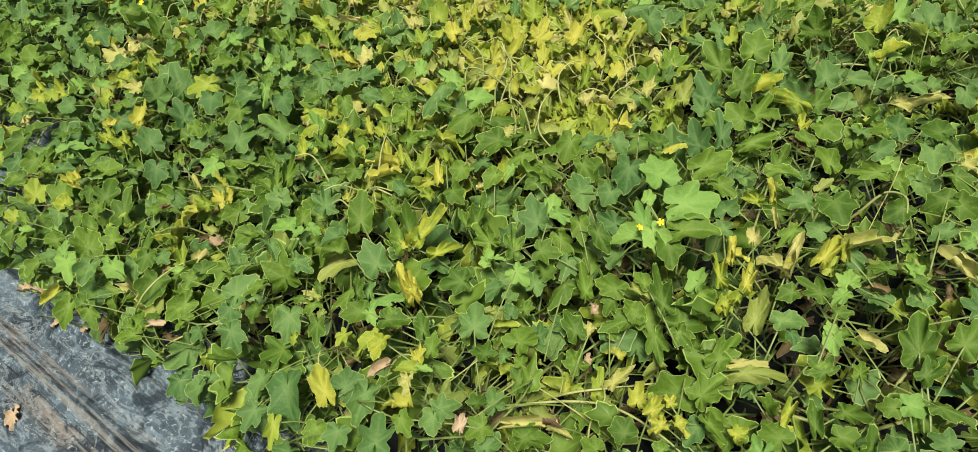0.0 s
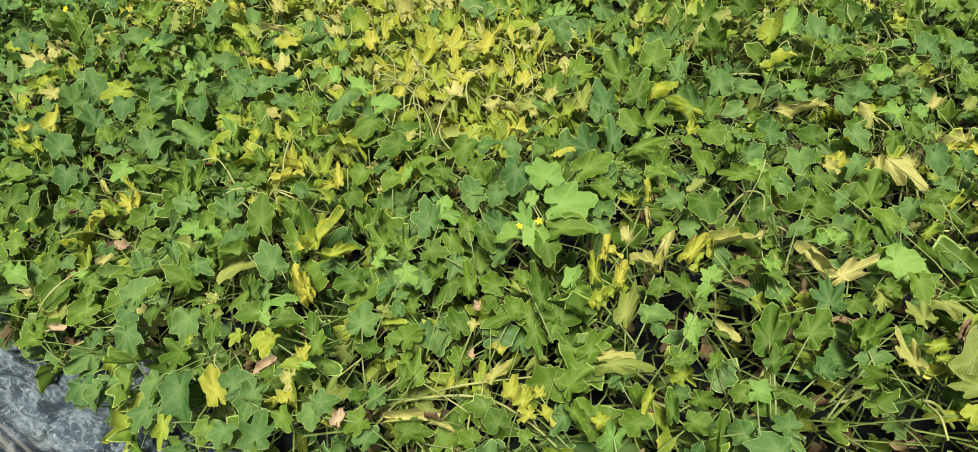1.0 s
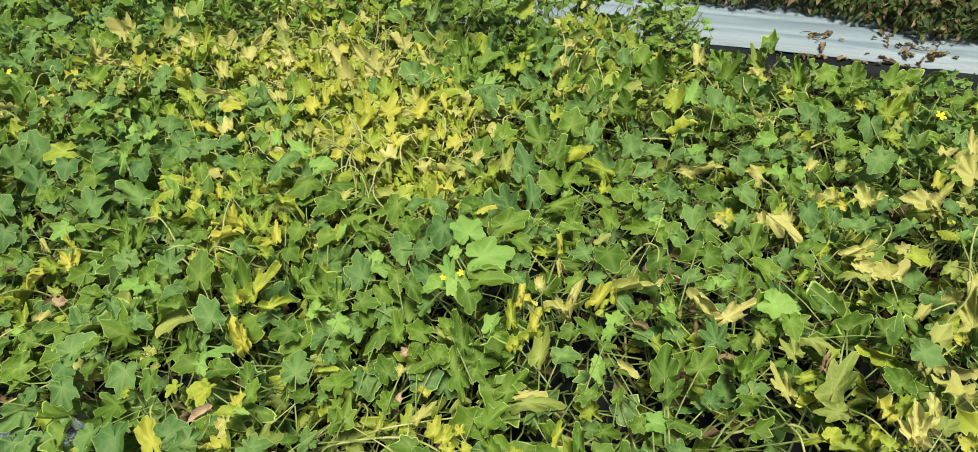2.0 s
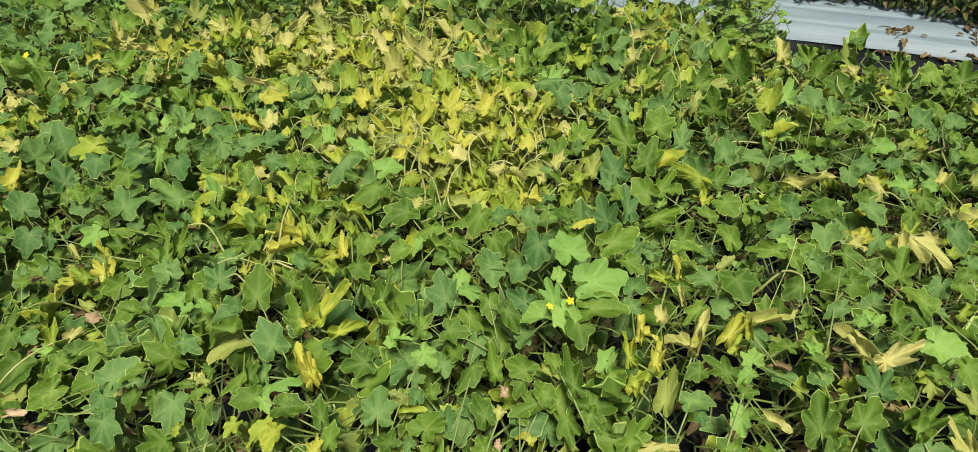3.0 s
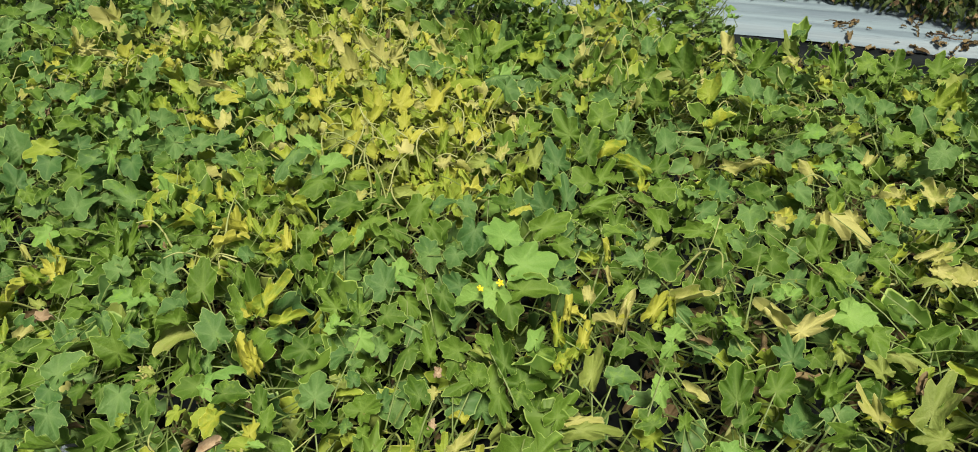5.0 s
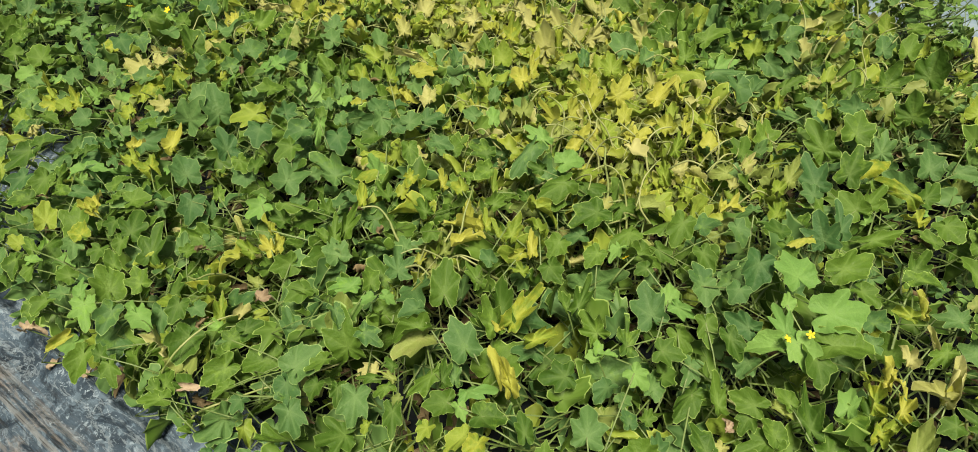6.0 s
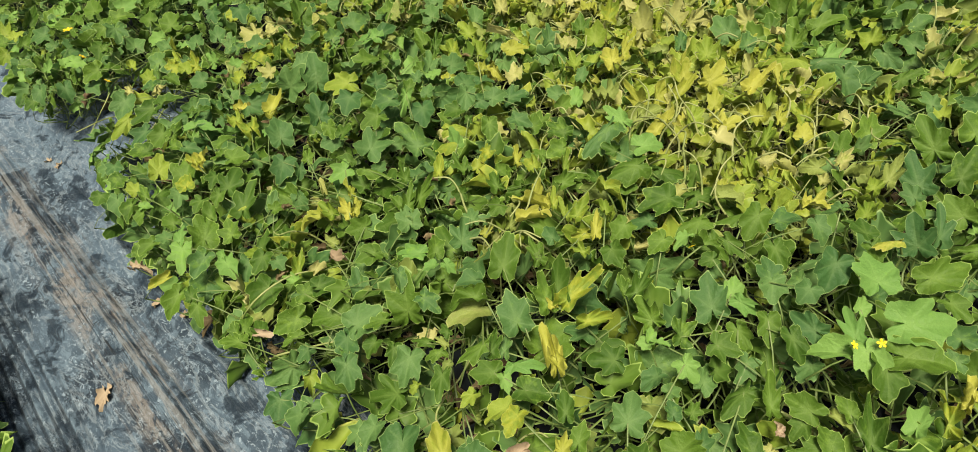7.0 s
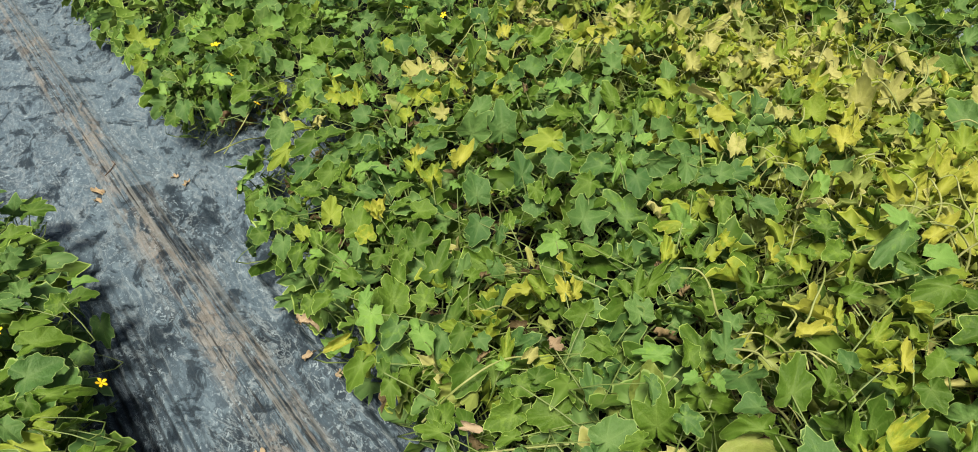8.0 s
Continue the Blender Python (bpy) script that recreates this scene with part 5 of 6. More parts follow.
set_leaves("olive", "cupped",
    (1.494, 1.107, 0.372, 0.060, 1.27, 31, 4, -51),
    (1.300, 1.409, 0.352, 0.050, 1.21, 7, -1, -34),
    (1.449, 1.460, 0.343, 0.059, 1.37, 37, 8, -60),
    (1.558, 0.659, 0.353, 0.043, 0.64, 50, -4, -62),
    (2.050, 1.081, 0.251, 0.075, 1.37, 56, 15, -49),
    (2.328, 0.801, 0.215, 0.088, 0.60, 49, 0, -72),
    (2.285, 0.539, 0.240, 0.055, 1.04, 50, -17, -70),
    (1.804, 0.235, 0.303, 0.066, 1.06, 41, 8, -107),
    (1.995, -0.337, 0.257, 0.074, 0.94, 47, 23, -100),
    (2.011, -0.390, 0.258, 0.067, 0.67, 53, -23, -94),
    (0.274, 3.845, 0.308, 0.069, 1.45, 49, 0, -7),
    (0.617, 2.512, 0.368, 0.056, 0.86, 48, 0, -36),
)
set_leaves("olive", "cupped",
    (0.508, 0.363, 0.282, 0.048, 0.78, 17, 4, -67),
)
set_leaves("olive", "curled",
    (0.848, 1.303, 0.380, 0.033, 1.35, -7, -27, 100),
    (0.829, 1.127, 0.423, 0.040, 1.12, 13, -15, -22),
    (0.800, 0.901, 0.429, 0.044, 0.69, 19, 8, -17),
    (0.835, 0.929, 0.452, 0.053, 0.60, -15, -2, -163),
    (1.419, 0.788, 0.330, 0.048, 1.13, 26, -18, -44),
    (1.270, 0.810, 0.350, 0.052, 0.74, 45, 14, -69),
    (1.161, 0.786, 0.346, 0.054, 0.83, 39, -12, -64),
    (1.124, 0.721, 0.349, 0.049, 0.96, 32, 20, -64),
    (1.313, 0.275, 0.317, 0.038, 1.35, 6, 4, -28),
    (1.091, 0.513, 0.409, 0.043, 1.19, 18, -12, -74),
    (1.215, 0.547, 0.370, 0.036, 1.15, 20, 6, -84),
    (1.201, -0.265, 0.373, 0.032, 0.66, 47, 28, -97),
)
set_leaves("olive", "curled",
    (0.489, 1.507, 0.331, 0.047, 0.89, 41, -20, -7),
    (0.313, 0.969, 0.314, 0.020, 1.20, -10, 3, 106),
    (0.698, 0.877, 0.412, 0.031, 1.12, 10, -10, 6),
    (0.593, 0.784, 0.375, 0.061, 0.60, -3, 29, -119),
    (0.722, 0.222, 0.365, 0.036, 0.92, 16, -4, -92),
    (0.761, 0.248, 0.390, 0.053, 0.60, 28, 2, -58),
    (0.746, 0.211, 0.365, 0.044, 0.60, 6, 1, -115),
    (0.730, 0.226, 0.365, 0.021, 1.45, 2, -9, 150),
    (0.919, 0.242, 0.443, 0.031, 0.98, 3, -29, -2),
    (0.874, -0.290, 0.356, 0.038, 0.71, 20, 31, -135),
    (0.855, -0.302, 0.354, 0.019, 0.86, 18, 26, -143),
    (1.115, -0.239, 0.363, 0.028, 0.81, 39, 33, -98),
)
set_leaves("olive", "curled",
    (1.224, 1.767, 0.395, 0.059, 1.15, 29, -21, -14),
    (1.098, 1.705, 0.415, 0.052, 0.95, 39, 6, -29),
    (1.152, 1.650, 0.394, 0.060, 0.76, 44, 17, -24),
    (1.921, 0.843, 0.277, 0.059, 1.45, 23, -13, -53),
    (0.490, 2.838, 0.339, 0.038, 1.13, 44, 24, -14),
    (0.585, 2.601, 0.387, 0.054, 1.12, 5, -7, 6),
    (0.678, 2.327, 0.350, 0.047, 1.45, 16, -8, -5),
    (0.539, 2.085, 0.357, 0.058, 1.18, 10, -5, -6),
    (0.544, 2.001, 0.357, 0.064, 1.21, 13, -6, -20),
    (0.518, 0.124, 0.339, 0.024, 1.45, 10, 15, -120),
    (0.840, -0.443, 0.399, 0.036, 0.77, 15, -5, -107),
    (0.780, -0.383, 0.370, 0.027, 1.33, 2, 11, -70),
)
set_leaves("olive", "curled",
    (0.759, -0.432, 0.397, 0.020, 1.45, 12, 2, -33),
    (0.774, -0.410, 0.381, 0.030, 0.89, 11, 20, -73),
)
set_leaves("olive", "drooped",
    (0.844, 1.415, 0.365, 0.068, 0.72, -2, -5, 43),
    (0.857, 1.460, 0.378, 0.060, 0.94, -9, 29, -141),
    (1.042, 0.946, 0.392, 0.076, 0.67, -8, 15, -123),
    (1.417, 0.406, 0.339, 0.071, 0.79, 3, 34, -129),
    (1.402, 0.309, 0.313, 0.076, 0.70, 25, -24, -23),
    (1.396, 0.575, 0.366, 0.055, 0.70, -4, 3, -1),
    (1.616, 0.915, 0.354, 0.088, 0.65, 0, 2, 15),
    (2.145, 0.903, 0.254, 0.088, 0.60, 15, 27, -130),
    (0.800, 2.348, 0.367, 0.053, 1.45, 19, -19, 34),
    (0.338, 2.482, 0.336, 0.078, 0.93, -11, -39, 115),
    (-0.474, 2.006, 0.304, 0.047, 0.82, -9, 31, -91),
    (1.382, -0.516, 0.350, 0.044, 0.81, 2, 1, -21),
)
set_leaves("olive", "drooped",
    (0.762, -0.340, 0.358, 0.042, 0.63, -9, -23, 27),
)
set_leaves("olive", "flat",
    (0.776, 1.772, 0.462, 0.072, 0.94, 11, -34, 43),
    (1.807, -0.356, 0.300, 0.034, 0.89, 15, 15, -137),
    (0.365, 0.867, 0.324, 0.031, 1.02, 8, -6, 94),
    (0.381, 0.796, 0.334, 0.044, 0.91, -4, 3, 65),
    (0.917, -0.326, 0.373, 0.029, 0.68, 32, -16, -119),
    (1.898, 2.561, 0.284, 0.055, 1.45, 28, 27, -88),
    (0.286, 3.670, 0.336, 0.046, 1.45, 26, 14, -72),
    (0.219, 3.616, 0.307, 0.054, 1.26, -41, -37, 129),
    (0.490, 2.658, 0.345, 0.049, 1.09, 39, -3, -25),
    (0.556, 2.572, 0.378, 0.036, 1.45, 21, 39, -68),
    (0.583, 2.525, 0.375, 0.045, 1.14, 25, 21, -38),
    (0.874, 2.725, 0.380, 0.048, 1.14, 28, -4, -27),
)
set_leaves("olive", "flat",
    (0.276, 2.092, 0.334, 0.062, 0.88, 36, 23, -28),
    (0.200, 2.115, 0.307, 0.036, 1.11, 36, -1, 1),
    (0.297, 1.939, 0.344, 0.046, 1.14, 17, -8, -12),
    (0.304, 1.584, 0.291, 0.048, 0.68, 9, -19, 23),
    (0.242, 1.520, 0.260, 0.051, 0.64, 14, -23, 5),
    (-0.482, 1.972, 0.310, 0.043, 0.60, -31, -11, -126),
    (0.155, 0.890, 0.277, 0.050, 0.60, -16, -21, 125),
    (0.347, 0.641, 0.390, 0.036, 0.70, 19, -8, 38),
    (0.376, 0.757, 0.360, 0.043, 0.94, 5, 0, 106),
    (1.286, -0.437, 0.352, 0.036, 1.08, -9, 23, 161),
    (0.761, -0.352, 0.367, 0.024, 1.29, 16, -1, -109),
)
set_leaves("olive", "rolled",
    (0.603, 0.068, 0.339, 0.035, 1.12, -11, 1, 88),
)
set_leaves("pale", "cupped",
    (1.278, 0.540, 0.352, 0.060, 0.76, 32, 5, -83),
    (0.725, 0.170, 0.353, 0.063, 0.68, 22, 2, -87),
    (0.904, -0.268, 0.375, 0.042, 0.97, -7, -11, -39),
    (1.773, 2.616, 0.286, 0.083, 1.45, 59, 22, -32),
    (1.820, 1.896, 0.295, 0.063, 1.18, 40, -20, -26),
    (2.019, 1.244, 0.249, 0.087, 0.91, 72, -4, -56),
    (2.227, 0.074, 0.237, 0.085, 0.60, 46, -15, -61),
)
set_leaves("pale", "curled",
    (0.696, 1.083, 0.370, 0.037, 0.95, 24, 26, -51),
    (1.193, 1.208, 0.383, 0.056, 1.35, 6, -4, -14),
    (1.127, 0.838, 0.356, 0.048, 0.84, 32, -6, -58),
    (1.239, 0.669, 0.354, 0.041, 1.27, 0, -38, 34),
    (1.109, 0.885, 0.365, 0.042, 0.96, 15, 30, -92),
    (1.013, 0.769, 0.384, 0.048, 0.96, 1, 13, -147),
    (1.432, -0.214, 0.345, 0.026, 1.23, 7, -11, -47),
    (1.573, -0.254, 0.330, 0.037, 1.15, 14, 16, -100),
    (0.437, 1.433, 0.313, 0.032, 1.11, 24, -3, 4),
    (0.676, 0.371, 0.391, 0.036, 0.64, -16, 22, 178),
    (0.921, -0.203, 0.383, 0.032, 1.14, -32, -6, 101),
    (0.495, 0.349, 0.286, 0.028, 1.45, -8, -23, 131),
)
set_leaves("pale", "curled",
    (1.251, -0.502, 0.355, 0.036, 1.19, 7, 13, -112),
)
set_leaves("pale", "drooped",
    (0.626, 0.154, 0.345, 0.078, 0.60, 0, 15, -150),
    (1.199, -0.350, 0.344, 0.050, 0.72, -2, -1, 10),
    (0.950, -0.286, 0.379, 0.055, 0.66, 6, 6, 179),
)
set_leaves("pale", "flat",
    (1.015, 0.157, 0.421, 0.032, 0.72, 16, -8, -114),
    (1.695, -0.106, 0.318, 0.034, 0.65, 22, 25, -129),
    (1.958, -0.372, 0.240, 0.038, 0.87, 36, 17, -93),
    (0.498, 0.988, 0.350, 0.065, 0.97, 8, -10, 67),
    (0.401, 0.981, 0.340, 0.027, 0.60, 25, -6, 0),
    (0.382, 0.950, 0.326, 0.018, 0.97, -6, -15, 80),
    (0.863, -0.343, 0.361, 0.083, 0.60, 37, -3, -105),
    (2.364, 0.452, 0.206, 0.059, 1.45, 0, 17, -98),
    (0.819, -0.358, 0.365, 0.041, 0.90, 0, -29, 23),
    (0.819, -0.500, 0.408, 0.029, 1.08, 21, -1, -129),
)
set_leaves("tan", "curled",
    (0.409, 1.392, 0.315, 0.031, 1.37, -23, 5, -128),
    (0.614, 0.424, 0.367, 0.019, 1.04, 18, 22, -59),
    (0.546, 0.408, 0.302, 0.018, 1.27, 24, 28, -69),
    (0.074, 1.944, 0.207, 0.040, 0.83, -5, -3, -136),
    (0.304, 0.508, 0.367, 0.031, 0.94, 5, 12, -70),
)
set_leaves("tan", "rolled",
    (0.183, 1.406, 0.248, 0.034, 1.28, 0, 26, -147),
    (0.328, 0.697, 0.381, 0.040, 1.04, 5, -14, 63),
)
set_leaves("yellow", "cupped",
    (0.771, 1.071, 0.406, 0.045, 0.68, 33, 13, -49),
    (0.758, 1.030, 0.410, 0.028, 0.88, 27, 19, -54),
    (0.752, 0.889, 0.415, 0.047, 0.60, 26, 7, -51),
    (1.123, 1.007, 0.389, 0.067, 0.68, 28, 11, -97),
    (1.226, 1.125, 0.362, 0.088, 0.60, 58, -25, -21),
    (1.273, 1.111, 0.360, 0.062, 0.96, 60, 26, -29),
    (1.319, 1.074, 0.362, 0.063, 0.60, 18, 21, -90),
    (1.380, 0.833, 0.330, 0.036, 0.97, 30, 19, -43),
    (1.363, 1.097, 0.365, 0.074, 1.11, 45, -2, -6),
    (1.389, 1.113, 0.377, 0.048, 1.11, 42, 18, -35),
    (1.450, 0.944, 0.351, 0.077, 0.72, 29, 13, -107),
    (1.425, 1.336, 0.343, 0.063, 0.60, 41, 24, -36),
)
set_leaves("yellow", "cupped",
    (2.363, 0.712, 0.226, 0.070, 0.88, 50, -2, -86),
    (0.604, 1.935, 0.419, 0.059, 0.82, 21, 20, -74),
)
set_leaves("yellow", "curled",
    (1.089, 1.571, 0.397, 0.037, 1.15, 32, -2, -10),
    (1.108, 1.540, 0.405, 0.043, 0.86, -50, 32, 139),
    (0.837, 1.196, 0.403, 0.046, 0.60, 36, 20, -37),
    (0.549, 1.498, 0.356, 0.043, 0.60, 46, 16, -7),
    (1.069, 0.610, 0.405, 0.051, 0.96, -9, 0, -143),
    (0.739, 0.905, 0.416, 0.029, 1.13, 7, -48, 54),
    (1.241, 0.916, 0.365, 0.036, 1.15, 14, 2, -20),
    (1.356, 0.873, 0.339, 0.054, 1.10, 20, -10, -38),
    (1.389, -0.286, 0.361, 0.023, 1.45, -1, -39, -2),
    (1.376, -0.242, 0.365, 0.026, 0.98, -16, -29, 38),
    (1.230, -0.057, 0.383, 0.036, 1.45, 14, -2, -53),
    (0.513, 1.461, 0.343, 0.047, 0.92, 54, -13, -23),
)
set_leaves("yellow", "curled",
    (0.519, 1.441, 0.351, 0.047, 0.60, 20, 31, -42),
    (0.472, 1.540, 0.315, 0.061, 0.82, 2, -1, 62),
    (0.578, 0.848, 0.390, 0.027, 1.09, 21, -16, -46),
    (0.495, 0.774, 0.360, 0.058, 0.63, 29, 4, -42),
    (0.500, 0.779, 0.368, 0.027, 1.03, -25, 16, 172),
    (0.576, 0.358, 0.315, 0.026, 0.93, 19, 9, -3),
    (0.780, 0.206, 0.375, 0.044, 0.76, 30, 4, -79),
    (0.812, 0.244, 0.404, 0.029, 0.93, 0, 0, -168),
    (0.835, 0.154, 0.384, 0.033, 0.60, 19, -13, -119),
    (0.873, 0.107, 0.396, 0.060, 0.60, 25, 13, -101),
    (1.238, 2.524, 0.350, 0.060, 1.12, 26, 2, -52),
    (2.027, 1.729, 0.263, 0.064, 1.45, 33, -21, -40),
)
set_leaves("yellow", "curled",
    (1.632, 1.632, 0.326, 0.053, 1.45, -2, -6, -20),
    (1.363, 1.326, 0.354, 0.063, 1.20, 21, -11, -28),
    (1.989, -0.270, 0.275, 0.033, 1.45, 13, -23, -53),
    (0.569, 2.106, 0.374, 0.040, 1.07, 1, 20, -82),
    (0.610, 1.967, 0.389, 0.047, 1.07, 36, -7, -26),
    (0.375, 1.996, 0.347, 0.058, 0.77, 24, -9, -48),
    (0.361, 1.997, 0.357, 0.038, 0.93, 20, -10, 25),
    (0.367, 0.647, 0.387, 0.032, 1.19, 3, 11, -58),
    (0.286, 0.614, 0.377, 0.042, 0.78, 4, 12, 28),
    (0.505, 0.286, 0.326, 0.037, 1.20, 23, 5, -70),
    (0.488, 0.252, 0.350, 0.035, 1.05, 9, 23, -88),
    (0.472, 0.225, 0.355, 0.026, 1.45, -12, -7, 47),
)
set_leaves("yellow", "curled",
    (0.512, 0.230, 0.356, 0.020, 1.45, 10, 14, -45),
    (0.486, 0.207, 0.356, 0.028, 1.01, -20, -10, 173),
    (0.489, 0.425, 0.270, 0.021, 0.98, 18, 19, -76),
    (1.584, -0.467, 0.330, 0.039, 0.91, 37, 8, -86),
    (1.051, -0.525, 0.374, 0.021, 1.45, 12, -30, -68),
    (0.828, -0.424, 0.387, 0.036, 1.20, 0, 13, -65),
    (0.799, -0.535, 0.412, 0.024, 1.45, 11, -37, -77),
)
set_leaves("yellow", "drooped",
    (1.027, 0.443, 0.436, 0.038, 0.69, -1, 12, 41),
)
set_leaves("yellow", "flat",
    (1.340, 0.985, 0.344, 0.046, 0.88, 41, -1, -61),
    (1.339, 0.753, 0.342, 0.043, 1.16, 23, 16, -78),
    (1.253, 1.626, 0.365, 0.063, 1.04, -1, 18, -112),
    (0.253, 0.835, 0.287, 0.073, 0.62, 19, -2, -33),
)
set_leaves("yellow", "lobed",
    (1.257, 0.911, 0.358, 0.052, 1.12, 20, 5, -108),
    (1.398, 1.037, 0.364, 0.068, 0.94, 60, 26, -71),
)
set_leaves("yellow", "rolled",
    (0.754, 1.047, 0.404, 0.062, 0.71, 16, -3, 25),
    (0.698, 1.031, 0.416, 0.057, 1.07, -2, 2, -123),
    (0.958, 0.230, 0.422, 0.041, 0.78, 34, 16, -55),
    (0.503, 0.799, 0.359, 0.065, 0.78, 22, 1, -36),
    (0.795, 0.245, 0.413, 0.044, 0.80, 28, 12, -71),
    (0.892, 0.075, 0.400, 0.041, 0.82, 29, -17, -77),
    (0.112, 1.781, 0.243, 0.055, 1.04, -8, -39, 81),
)
set_leaves("young", "cupped",
    (1.857, 0.200, 0.297, 0.060, 1.15, 31, 6, -85),
    (0.553, 3.719, 0.338, 0.067, 1.45, 50, 2, -17),
    (0.317, 1.438, 0.282, 0.032, 1.11, 13, -17, 20),
)
set_leaves("young", "curled",
    (0.852, 1.617, 0.433, 0.064, 0.71, -47, -19, 129),
)
set_leaves("young", "drooped",
    (0.444, 0.829, 0.364, 0.056, 0.85, 8, -12, -131),
)
set_leaves("young", "flat",
    (0.965, 1.642, 0.423, 0.034, 1.16, 9, 0, -89),
    (0.588, 1.566, 0.376, 0.048, 1.18, -4, -36, 82),
    (1.122, 1.253, 0.389, 0.045, 0.85, 34, 1, -56),
    (1.031, 1.035, 0.461, 0.058, 0.73, 37, -18, -13),
    (1.003, 0.961, 0.440, 0.052, 1.14, -1, 21, -127),
    (0.838, 0.738, 0.426, 0.035, 1.00, -4, 15, 76),
    (0.899, 0.422, 0.458, 0.060, 1.26, 22, 10, -42),
    (0.838, 0.355, 0.464, 0.077, 1.01, -2, 26, -142),
    (1.118, 0.064, 0.421, 0.030, 1.14, 23, -17, -70),
    (1.586, 0.103, 0.297, 0.046, 1.22, 2, -4, -110),
    (1.664, -0.052, 0.324, 0.040, 1.18, 12, 36, -166),
    (1.535, -0.124, 0.313, 0.046, 1.05, 7, -5, -15),
)
set_leaves("young", "flat",
    (1.523, -0.167, 0.331, 0.024, 1.45, 26, 36, -128),
    (0.531, 1.216, 0.338, 0.057, 0.73, 3, -13, 37),
    (0.507, 1.122, 0.381, 0.027, 1.13, 0, 6, 73),
    (0.516, 1.086, 0.400, 0.029, 0.90, -38, 7, -167),
    (0.416, 0.829, 0.356, 0.031, 0.82, -21, -11, 157),
    (0.776, 0.605, 0.413, 0.036, 0.99, 27, 8, -66),
    (0.764, 0.583, 0.419, 0.040, 0.78, -31, 41, 166),
    (0.621, 0.670, 0.377, 0.020, 1.32, 8, -32, 42),
    (0.622, 0.654, 0.390, 0.027, 0.71, -7, -17, -134),
    (0.628, 0.669, 0.383, 0.023, 0.89, 27, 16, -50),
    (0.764, 0.397, 0.432, 0.069, 0.60, 0, -7, 28),
    (0.771, 0.380, 0.447, 0.049, 1.10, -12, 6, 130),
)
set_leaves("young", "flat",
    (0.832, 0.419, 0.457, 0.026, 1.06, 20, 26, -78),
    (0.729, 0.278, 0.392, 0.042, 0.81, 18, -11, -86),
    (0.821, 0.057, 0.382, 0.029, 1.02, -23, 5, 57),
    (0.907, -0.022, 0.395, 0.021, 1.03, 5, -30, -43),
    (0.745, 0.054, 0.372, 0.021, 1.04, 24, -6, -54),
    (0.737, 0.049, 0.370, 0.029, 1.16, -9, 17, 107),
    (0.997, -0.089, 0.401, 0.017, 1.45, -14, -36, 28),
    (1.015, -0.096, 0.394, 0.020, 1.07, 15, 3, -82),
    (1.011, -0.110, 0.392, 0.021, 0.93, 30, 14, -116),
    (1.013, -0.205, 0.376, 0.060, 1.08, -9, 13, 168),
    (0.903, -0.029, 0.393, 0.027, 1.15, 12, 14, -62),
    (1.030, 1.998, 0.418, 0.061, 1.06, 11, -17, 30),
)
set_leaves("young", "flat",
    (2.440, 0.447, 0.224, 0.050, 1.07, 47, -7, -62),
    (0.488, 3.665, 0.339, 0.058, 0.89, 49, 10, -24),
    (0.424, 3.510, 0.368, 0.042, 1.10, 23, -4, 7),
    (0.646, 3.204, 0.420, 0.061, 1.13, 22, 48, -74),
    (0.359, 3.088, 0.354, 0.053, 1.06, -17, 31, -150),
    (0.340, 3.147, 0.342, 0.035, 1.21, 32, 15, 0),
    (0.642, 2.886, 0.367, 0.055, 1.14, 10, -44, 39),
    (1.068, 2.861, 0.396, 0.057, 1.20, 31, -13, -56),
    (0.445, 2.172, 0.360, 0.049, 0.96, 7, 0, 75),
    (0.456, 2.152, 0.365, 0.053, 0.77, -2, 2, -151),
    (0.184, 2.031, 0.303, 0.026, 1.24, -10, 13, -117),
    (0.190, 1.780, 0.316, 0.045, 0.73, 29, 0, -47),
)
set_leaves("young", "flat",
    (0.235, 1.626, 0.298, 0.046, 1.16, -16, 4, 168),
    (0.237, 1.647, 0.301, 0.030, 0.78, 19, -1, -14),
    (-0.326, 2.539, 0.208, 0.047, 0.79, -3, 6, -99),
    (0.351, 0.623, 0.397, 0.023, 0.64, -8, 2, -152),
    (0.676, -0.077, 0.353, 0.031, 1.32, 0, 9, -161),
    (1.381, -0.522, 0.350, 0.027, 1.45, 14, -1, -158),
    (1.039, -0.461, 0.349, 0.029, 1.15, 12, 40, -168),
)
set_leaves("young", "lobed",
    (0.612, 0.590, 0.397, 0.037, 1.11, -25, 17, 160),
    (0.788, 0.403, 0.443, 0.056, 0.65, 19, -17, -50),
    (0.844, 0.057, 0.386, 0.033, 1.17, 2, -8, -79),
    (0.179, 1.734, 0.324, 0.066, 0.87, -20, -7, 143),
)


